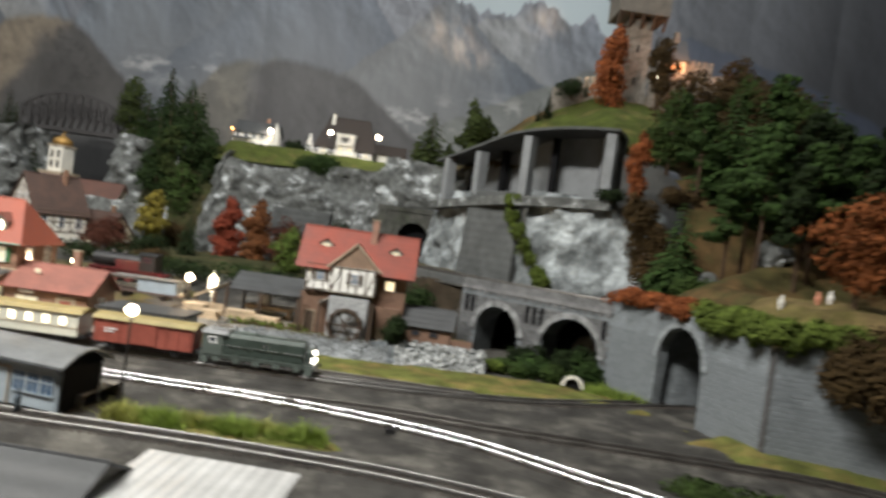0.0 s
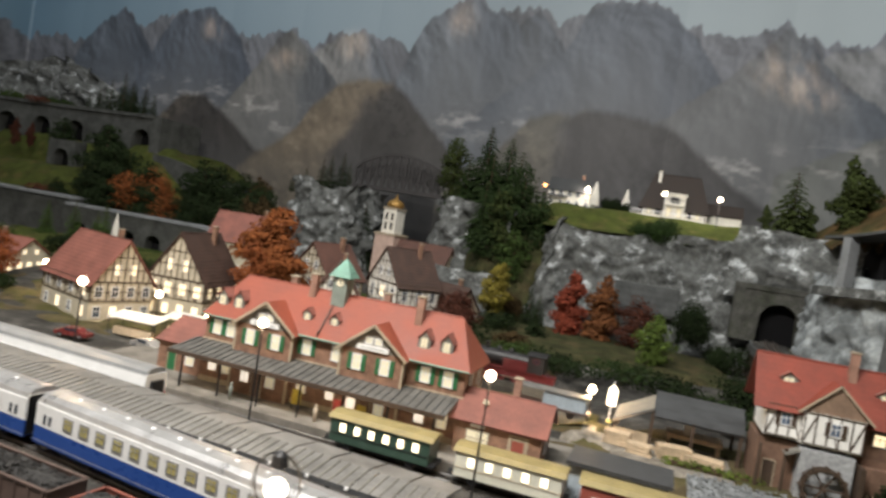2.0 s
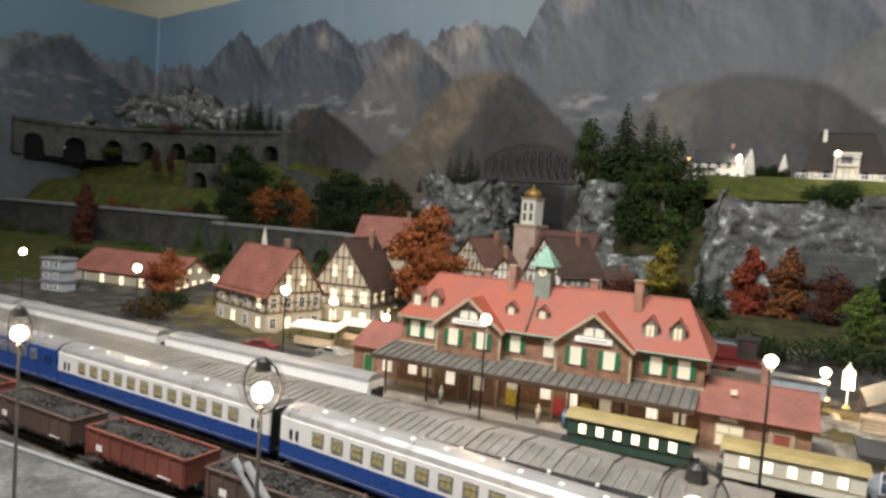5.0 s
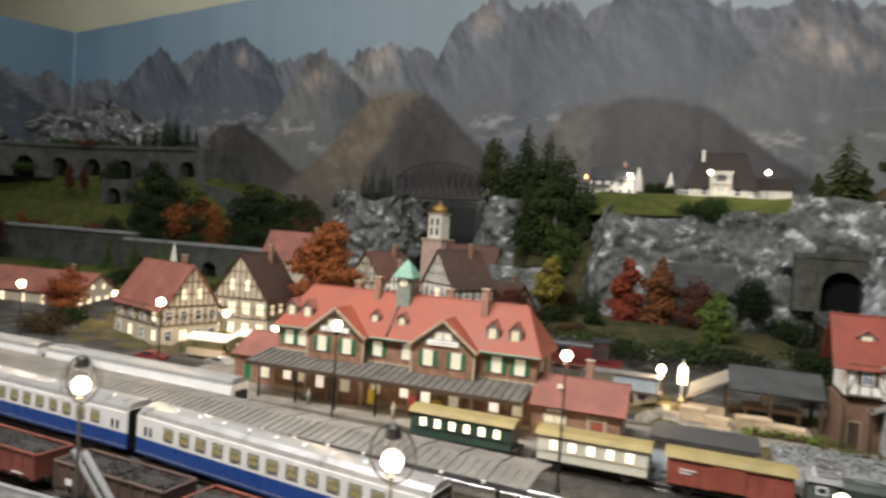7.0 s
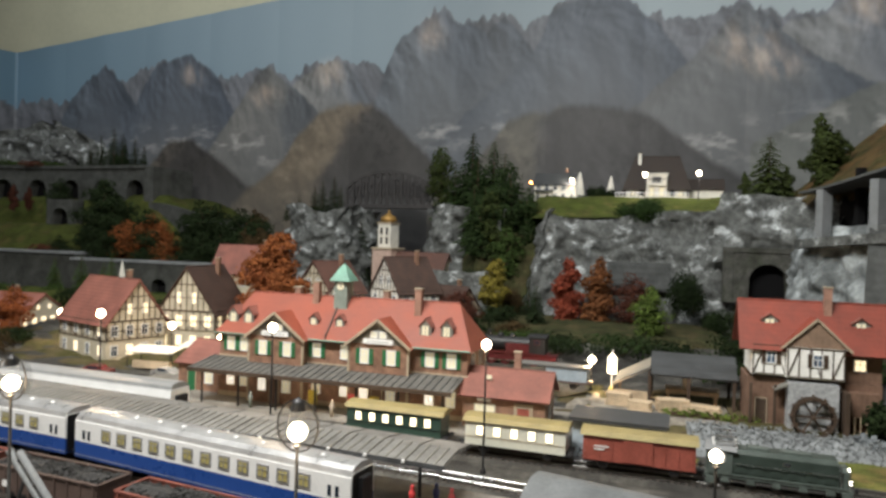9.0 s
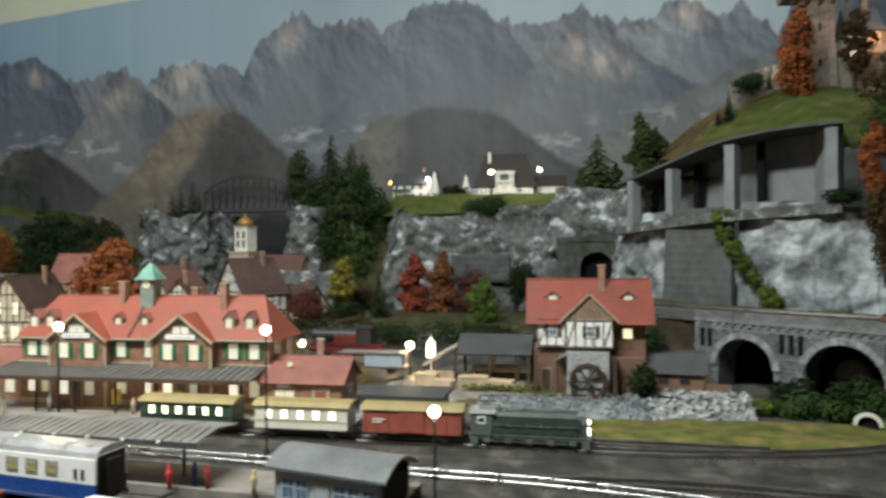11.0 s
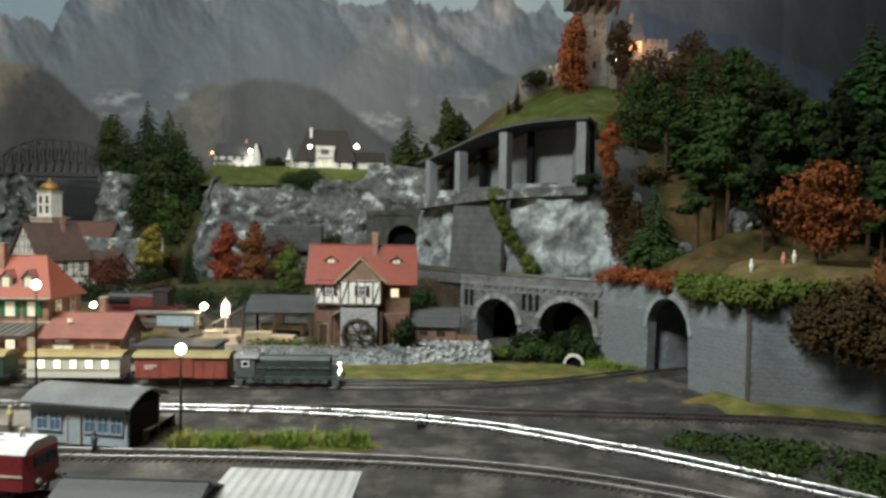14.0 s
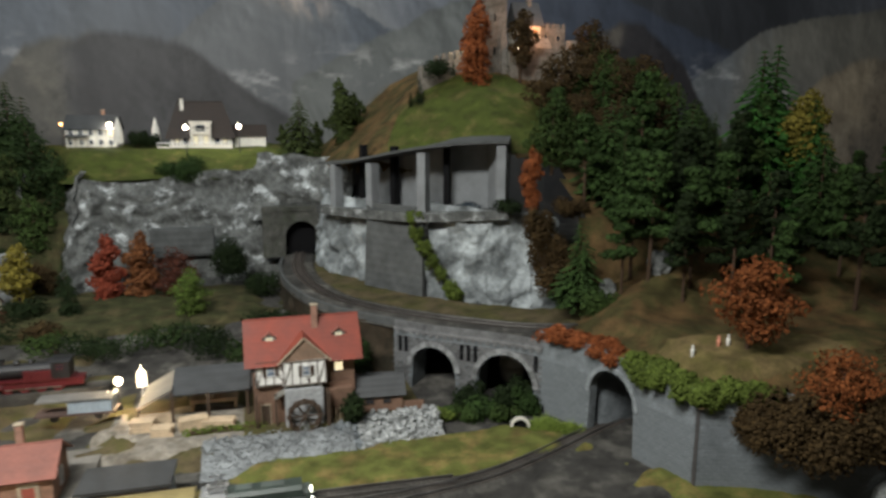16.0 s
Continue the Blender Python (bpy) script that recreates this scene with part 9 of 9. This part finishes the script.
# greenery along the line
for k, (x, y, w, h, c) in enumerate(((0.205, 0.915, 0.06, 0.035, "green"), (0.17, 0.93, 0.07, 0.04, "fir"), (0.235, 0.92, 0.05, 0.05, "fir"), (0.13, 0.93, 0.05, 0.028, "green"), (0.22, 0.95, 0.06, 0.055, "dark"), (0.105, 0.94, 0.05, 0.022, "moss"), (0.16, 0.965, 0.06, 0.045, "dark"), (0.25, 0.94, 0.04, 0.05, "dark"))):
    bush("leafy green bush at the viaduct foot", c, w, h, x, y, -0.002, 200 + k, 260, "viaduct bushes")
for k, (x, y) in enumerate(((0.235, 0.868), (0.258, 0.858), (0.278, 0.846), (0.25, 0.876))):
    grass_tuft("bright green grass tuft at the foot of the wall", "grass", 0.032, 0.03, 0.018, x, y, -0.001, 400 + k)
for k in range(9):
    x = -0.232 + 0.0185 * k
    grass_tuft("low light green grass tuft between the tracks", "grass" if k % 3 else "straw", 0.03, 0.02, 0.017 + 0.003 * math.sin(k * 4.1), x, 0.536 + 0.004 * math.sin(k * 2.3), 0.0, 220 + k)
for k, (x, y, w, h) in enumerate(((0.25, 0.515, 0.08, 0.016), (0.30, 0.49, 0.09, 0.02), (0.345, 0.455, 0.08, 0.02), (0.27, 0.475, 0.06, 0.014), (0.39, 0.43, 0.08, 0.022), (0.225, 0.53, 0.05, 0.012), (0.33, 0.42, 0.08, 0.016))):
    bush("dark green creeping shrub beside the track", "green", w, h, x, y, -0.001, 240 + k, 260, "track shrubs")
for k, (x, y, z) in enumerate(((0.147, 1.295, 0.262), (0.152, 1.283, 0.235), (0.163, 1.272, 0.205), (0.172, 1.262, 0.18), (0.185, 1.25, 0.155), (0.2, 1.24, 0.13), (0.215, 1.232, 0.115))):
    bush("mossy green creeper on the gallery slope", "moss", 0.034, 0.034, x, y - 0.008, z - 0.012, 260 + k, 150, "gallery creepers")
for k in range(5):
    x, y, a = stand(WALLLINE, 0.012 + 0.032 * k)
    bush("rust-red moss cushion on the wall top", "rust", 0.062, 0.027, x + 0.012, y, 0.12, 270 + k, 420, "wall-top moss", 0.04)
for k in range(3):
    bush("rust-red moss cushion beside the upper line", "rust", 0.07, 0.024, 0.275 + 0.02 * k, 0.93 - 0.03 * k, 0.118, 276 + k, 220, "wall-top moss", 0.05)
for k in range(5):
    x, y, a = stand(WALLLINE, 0.175 + 0.022 * k)
    bush("bright green moss hanging over the wall top", "moss", 0.056, 0.036, x + 0.008, y, 0.114, 280 + k, 420, "wall-top moss", 0.04)
for k in range(4):
    x, y, a = stand(WALLLINE2, 0.012 + 0.022 * k)
    bush("bright green moss hanging over the wall top", "moss", 0.052, 0.038, x, y + 0.008, 0.112, 290 + k, 420, "wall-top moss", 0.04)
bush("dark bush at the gallery end", "dark", 0.06, 0.03, 0.315, 1.195, 0.282, 300, 220)
hedge = thing("hedge", "clipped yellow-green hedge before the sawmill", "hedge", -0.215, 0.952, 0.016)
part("leaves", leaf_cloud([(-0.045 + 0.0225 * k, 0, 0.005, 0.014, 0.008, 0.006) for k in range(5)], 420, 0.0022, 9), LEAF["moss"], hedge)
part("stem", Shape().box(-0.05, 0.05, -0.004, 0.004, -0.004, 0.006), BARK, hedge)

# small white stone arch among the bushes
sa = thing("garden_arch", "small white round arch among the bushes", "arch", 0.207, 0.872, 0.0, -20)
for k in range(12):
    a, b = math.pi * k / 12, math.pi * (k + 1) / 12
    part("wedge_stone", Shape().bar((0.013 * math.cos(a), 0, 0.006 + 0.013 * math.sin(a)), (0.013 * math.cos(b), 0, 0.006 + 0.013 * math.sin(b)), 0.005, 0.004), PLASTER, sa)
part("opening", Shape().box(-0.011, 0.011, 0.003, 0.006, -0.002, 0.017), DEEPSHADE, sa)

# ---- lamps ----
WARM = (1.0, 0.72, 0.42)
GREYPOST = material("grey_post", (0.14, 0.14, 0.14), 0.5, metal=0.4, var=0.2)


def street_lamp(label, x, y, z, h, r=0.0042, globe=0.0, power=0.0, group="street lamps", post=None, colour=None, bulb=None):
    """A slim post with a foot, an arm collar and a glowing bulb, in a clear globe if asked for."""
    t = thing("street_lamp", label, "lamp", x, y, z, 0, group)
    part("post", Shape().rod((0, 0, 0), (0, 0, h - r), 0.0013, 0.0009, 8), post or IRON, t)
    part("foot", Shape().lathe([(0.0032, -0.001), (0.003, 0.003), (0.0014, 0.006)], (0, 0, 0), 10), post or IRON, t)
    part("collar", Shape().lathe([(0.0012, 0), (0.0026, 0.0016), (0.0012, 0.003)], (0, 0, h - r - 0.003), 10), post or IRON, t)
    part("bulb", Shape().ball((0, 0, h + 0.001), r, 12), bulb or BULB, t, smooth=True)
    if globe:
        c = h + globe * 0.3
        part("cap", Shape().lathe([(0.0045, -0.006), (0.0035, -0.001), (0.001, 0.001)], (0, 0, c + globe), 12), IRON, t)
        part("hoop", Shape().add(*hoop(globe, c, w=0.0004)), IRON, t)
        part("globe", Shape().lathe([(globe * r, globe * v) for r, v in ((0.001, -1.0), (0.38, -0.93), (0.66, -0.7), (0.82, -0.35), (0.86, 0.05), (0.78, 0.45), (0.56, 0.78), (0.3, 0.95), (0.001, 1.0))], (0, 0, c), 24), GLOBE, t, smooth=True).visible_shadow = False
    if power:
        point_lamp("lamp_light", (x, y - r * 1.8, z + h), power, colour or WARM)
    return t


def hoop(r, z, n=28, w=0.0006):
    v = []
    for i in range(n):
        a = 2 * math.pi * i / n
        for d, y in ((-w, -w), (w, -w), (w, w), (-w, w)):
            v.append((0.86 * (r + d) * math.cos(a), y, z + (r + d) * math.sin(a)))
    return v, [(4 * i + k, 4 * i + (k + 1) % 4, 4 * ((i + 1) % n) + (k + 1) % 4, 4 * ((i + 1) % n) + k) for i in range(n) for k in range(4)]


for x, y, h in ((-0.691, 0.382, 0.127), (-0.475, 0.376, 0.121), (-0.907, 0.39, 0.127), (-1.123, 0.4, 0.127)):
    street_lamp("tall grey yard lamp with a clear egg-shaped globe", x, y, 0.0, h, 0.0054, 0.0145, 0.07, "yard lamps", GREYPOST)
street_lamp("black platform lamp with a tall white lantern", -0.243, 0.556, 0.0, 0.083, 0.0047, 0, 0.05, "yard lamps")
for k in range(7):
    street_lamp("tall black station lamp with a glowing bulb", -0.446 - 0.248 * k, 0.698 + 0.008 * k, 0.0, 0.128, 0.005, 0, 0.17 if k < 4 else 0.0, "station lamps")
for x, y, z, h in ((-1.085, 1.02, 0.004, 0.066), (-1.44, 1.12, 0.004, 0.06), (-0.985, 1.02, 0.004, 0.052)):
    street_lamp("village street lamp glowing warm white", x, y, z, h, 0.006, 0, 0.15, "village lamps")
street_lamp("low street lamp beside the white signal", -0.374, 1.085, 0.012, 0.046, 0.006, 0, 0.55, "village lamps")
street_lamp("low street lamp behind the parcel office", -0.545, 1.06, 0.012, 0.05, 0.005, 0, 0.06, "village lamps")
for x, y, h in ((-0.318, 1.961, 0.06), (-0.18, 1.964, 0.064), (-0.541, 2.18, 0.066)):
    street_lamp("white-glowing lamp on the villa terrace", x, y, 0.352, h + 0.02, 0.006, 0, 0.3, "terrace lamps", colour=(1.0, 0.88, 0.74))
street_lamp("small orange lamp on the cliff plateau", -0.685, 2.26, 0.372, 0.066, 0.0045, 0, 0.06, "terrace lamps", colour=(1, 0.45, 0.15), bulb=ORANGEGLOW)
street_lamp("warm lamp below the castle wall", 0.502, 1.615, 0.585, 0.044, 0.0065, 0, 0.2, "castle lamps", colour=(1, 0.42, 0.16))
# two bare lights with no lamp body, added to warm the castle walls
point_lamp("lamp_light", (0.56, 1.615, 0.69), 0.28, (1, 0.45, 0.22))
point_lamp("lamp_light", (0.345, 1.645, 0.635), 0.06, (1, 0.7, 0.4))

# added ball, no real boulder: stands in for a lit patch behind the arch
mound = thing("boulder", "added pale ball standing in for a lit patch behind the viaduct arch", "rock", 0.27, 1.06, 0.0)
part("stone", Shape().ball((0, 0, 0.03), 0.024, 14).lathe([(0.02, -0.002), (0.022, 0.012), (0.024, 0.03)], (0, 0, 0), 14), PLASTER, mound, smooth=True)

# ---- signals, figures, small things ----
sig = thing("signal_board", "white signal board on a pole beside the tracks", "signal", -0.345, 1.112, 0.012)
part("pole", Shape().rod((0, 0, 0), (0, 0, 0.06), 0.001, n=6), WHITE, sig)
# the white board is given a faint glow of its own
part("board", Shape().box(-0.007, 0.007, -0.001, 0.001, 0.024, 0.048).add([(-0.007, -0.001, 0.048), (0.007, -0.001, 0.048), (0, -0.001, 0.056), (-0.007, 0.001, 0.048), (0.007, 0.001, 0.048), (0, 0.001, 0.056)], [(0, 1, 2), (5, 4, 3), (0, 3, 4, 1), (1, 4, 5, 2), (2, 5, 3, 0)]), glowing("glowing_sign_white", (1.0, 0.95, 0.85), 0.9), sig)
part("foot", Shape().lathe([(0.005, 0), (0.003, 0.004)], (0, 0, 0), 10), CURTAIN, sig)


def figure(x, y, z, colour, label):
    """A painted model figure, one plain turned shape."""
    m = material("figure_paint", colour, 0.6, var=0.3, coarse=400)
    t = part("figurine", Shape().lathe([(0.0022, 0), (0.0019, 0.008), (0.0030, 0.0125), (0.0026, 0.0155), (0.001, 0.0165), (0.0018, 0.0185), (0.0012, 0.0205)], (0, 0, 0), 8), m, label=label, smooth=True)
    t.location = (x, y, z)
    tagged(t, category="figurine", group="platform figurines")


for x, y, z, c, l in ((-0.47, 0.556, 0.012, (0.5, 0.04, 0.04), "red painted figurine on the island platform"), (-0.453, 0.567, 0.012, (0.05, 0.07, 0.25), "blue painted figurine on the island platform"), (-0.438, 0.561, 0.012, (0.4, 0.06, 0.06), "dark red painted figurine on the island platform"), (-0.393, 0.553, 0.012, (0.5, 0.42, 0.22), "straw-yellow painted figurine on the island platform"), (-0.300, 0.510, 0.002, (0.06, 0.08, 0.1), "dark painted figurine beside the shelter"),
                      (-0.66, 0.79, 0.012, (0.45, 0.38, 0.3), "pale painted figurine on the station platform"), (-0.632, 0.792, 0.012, (0.1, 0.2, 0.35), "blue painted figurine on the station platform"), (-0.59, 0.795, 0.012, (0.3, 0.16, 0.1), "brown painted figurine on the station platform"), (-0.478, 0.80, 0.012, (0.4, 0.36, 0.28), "pale painted figurine by the parcel office"), (-0.775, 0.79, 0.012, (0.2, 0.22, 0.2), "grey painted figurine on the station platform"),
                      (0.385, 0.722, 0.158, (0.75, 0.75, 0.72), "white painted figurine on the hill meadow"), (0.435, 0.716, 0.16, (0.78, 0.76, 0.72), "white painted figurine on the hill meadow"), (0.425, 0.722, 0.16, (0.6, 0.25, 0.16), "orange painted figurine on the hill meadow")):
    figure(x, y, z if z < 0.1 else hill_at(x, y), c, l)

bench = thing("luggage_table", "wooden luggage bench before the parcel office", "bench", -0.435, 0.79, 0.012, -4)
part("top", Shape().box(-0.018, 0.018, -0.005, 0.005, 0.007, 0.0085), RAWWOOD, bench)
for x in (-0.015, 0.015):
    part("leg", Shape().bar((x, -0.004, 0), (x, 0.004, 0.007), 0.0012).bar((x, 0.004, 0), (x, -0.004, 0.007), 0.0012), RAWWOOD, bench)
for k, (x, c) in enumerate(((-0.70, (0.5, 0.38, 0.05)), (-0.645, (0.45, 0.06, 0.06)), (-0.615, (0.55, 0.42, 0.06)))):
    kiosk = thing("poster_stand", "coloured poster stand on the station platform", "poster stand", x, 0.815, 0.012, 0, "poster stands")
    part("panel", Shape().box(-0.006, 0.006, -0.001, 0.001, 0.006, 0.024), material("poster_paper", c, 0.7, var=0.3, coarse=200), kiosk)
    part("stand", Shape().rod((-0.005, 0, 0), (-0.005, 0, 0.025), 0.0007, n=5).rod((0.005, 0, 0), (0.005, 0, 0.025), 0.0007, n=5), IRON, kiosk)
for k, (x, y, z, w) in enumerate(((-1.09, 0.985, 0.004, 0.085), (-1.05, 1.06, 0.004, 0.08))):
    pv = thing("market_awning", "white market awning on thin posts in the village square", "awning", x, y, z, 6, "market awnings")
    part("cloth", Shape().slab((-w / 2, -0.02, 0.028), (w / 2, -0.02, 0.028), (w / 2, 0.02, 0.034), (-w / 2, 0.02, 0.034), 0.001), PLASTER, pv)
    for a in (-1, 1):
        for b in (-1, 1):
            part("post", Shape().rod((a * w * 0.46, b * 0.018, 0), (a * w * 0.46, b * 0.018, 0.03), 0.0007, n=5), IRON, pv)
    part("counter", Shape().box(-w * 0.4, w * 0.4, -0.012, -0.004, 0, 0.012), RAWWOOD, pv)


def model_car(x, y, z, rz, mat, label):
    c = thing("model_car", label, "car", x, y, z, rz, "model cars")
    part("body", Shape().extrude([(-0.026, 0.004), (0.026, 0.004), (0.026, 0.009), (0.015, 0.0105), (0.009, 0.0155), (-0.010, 0.0155), (-0.017, 0.0105), (-0.026, 0.0095)], -0.0098, 0.0098, pose(0, 0, 0, 0, 0, -90)), mat, c)
    part("side_glass", Shape().box(-0.009, 0.008, -0.0101, 0.0101, 0.0112, 0.0148), DARKGLASS, c)
    for a in (-0.016, 0.016):
        for b in (-1, 1):
            w = part("wheel", Shape().rod((a, b * 0.0078, 0.0038), (a, b * 0.0100, 0.0038), 0.0038, n=14), IRON, c)
            part("hub", Shape().rod((a, b * 0.0100, 0.0038), (a, b * 0.0104, 0.0038), 0.0018, n=10), SILVER, w)


CARRED = material("red_car_paint", (0.16, 0.03, 0.028), 0.25, var=0.05)
model_car(-1.13, 0.9, 0.003, 12, CARRED, "dark red model car parked by the platform road")
model_car(-1.02, 0.93, 0.003, -8, material("silver_car_paint", (0.3, 0.29, 0.28), 0.25, var=0.05), "silver-grey model car parked in the village square")
model_car(0.2, 1.345, 0.272, -35, material("grey_car_paint", (0.4, 0.42, 0.44), 0.25, var=0.05), "pale grey model car on the gallery road")
model_car(0.265, 1.295, 0.277, -28, material("dark_car_paint", (0.06, 0.07, 0.08), 0.25, var=0.05), "dark model car on the gallery road")

tw = thing("switch_tower", "blue-grey stacked switch tower at the village edge", "tower", -1.83, 1.06, 0.002, 10)
for k in range(3):
    part("storey", Shape().box(-0.026, 0.026, -0.02, 0.02, 0.024 * k, 0.024 * k + 0.02), GREYBLUE, tw)
    part("cornice", Shape().box(-0.029, 0.029, -0.023, 0.023, 0.024 * k + 0.02, 0.024 * k + 0.024), CONCRETE, tw)
    for u in (-0.013, 0.013):
        window(tw, pose(0, -0.02, 0), u, 0.024 * k + 0.006, 0.009, 0.009, DARKGLASS)

arm = thing("loading_conveyor", "grey twin-tube loading conveyor beside the coal wagons", "conveyor", 0, 0, 0)
for d in (0.0, 0.010):
    part("tube", Shape().rod((-0.757 + d, 0.437, 0.060), (-0.712 + d, 0.437, 0.0115), 0.0028, n=10), CONCRETE, arm)
for t in (0.15, 0.5, 0.85):
    part("crosspiece", Shape().rod((-0.757 + 0.045 * t - 0.002, 0.437, 0.060 - 0.0485 * t), (-0.745 + 0.045 * t, 0.437, 0.060 - 0.0485 * t), 0.0013, n=6), IRON, arm)
part("strut", Shape().rod((-0.74, 0.437, 0.042), (-0.74, 0.425, 0.0115), 0.0013, n=6), IRON, arm)

spire = thing("chapel_spire", "small chapel with a slim white spire before the arcade wall", "chapel", -1.66, 1.52, 0.04)
part("nave", Shape().box(-0.02, 0.02, -0.015, 0.015, 0, 0.035), CREAM, spire)
part("nave_roof", Shape().extrude([(-0.018, 0.035), (0.018, 0.035), (0, 0.055)], -0.023, 0.023), TILE_BROWN, spire)
part("spire", Shape().lathe([(0.009, 0.05), (0.008, 0.075), (0.001, 0.115)], (0.0, 0, 0), 8), PLASTER, spire)

white_rock = thing("pale_boulder", "pale grey boulder at the hill foot", "boulder", 0.545, 0.555, 0.002)
bl = Shape().ball((0, 0, 0.014), 0.018, 10, 1.3)
bl.v = [tuple(Vector(p) * (1 + 0.3 * noise.noise(Vector(p) * 90))) for p in bl.v]
part("rock", bl, RUBBLE, white_rock)

stub = thing("uncoupler", "small dark track magnet between the rails", "track magnet", -0.02, 0.585, 0.0)
part("case", Shape().box(-0.004, 0.004, -0.003, 0.003, 0, 0.006), IRON, stub)
part("lens", Shape().rod((0, 0, 0.006), (0, 0, 0.009), 0.0012, n=8), IRON, stub)

# ---- stonework, last ----
stone_courses(lining, LINELINE, lambda s: 0.0, lambda s: 0.125, 0.0062, 0.013, 0.0003, 0, fill=0.94)
stone_courses(wall_a, WALLLINE, WALLARCH, lambda s: 0.132, 0.0052, 0.0105, 0.0002, 300, fill=0.94)
stone_courses(wall_b, WALLLINE2, lambda s: -0.004, lambda s: 0.132 - 0.12 * ease((s - 0.08) / 0.3), 0.0052, 0.0105, 0.0002, 280, fill=0.94)
stone_courses(viaduct, VIALINE, VIALOW, lambda s: 0.096, 0.0052, 0.0095, 0.0009, 260, VIASTONE)
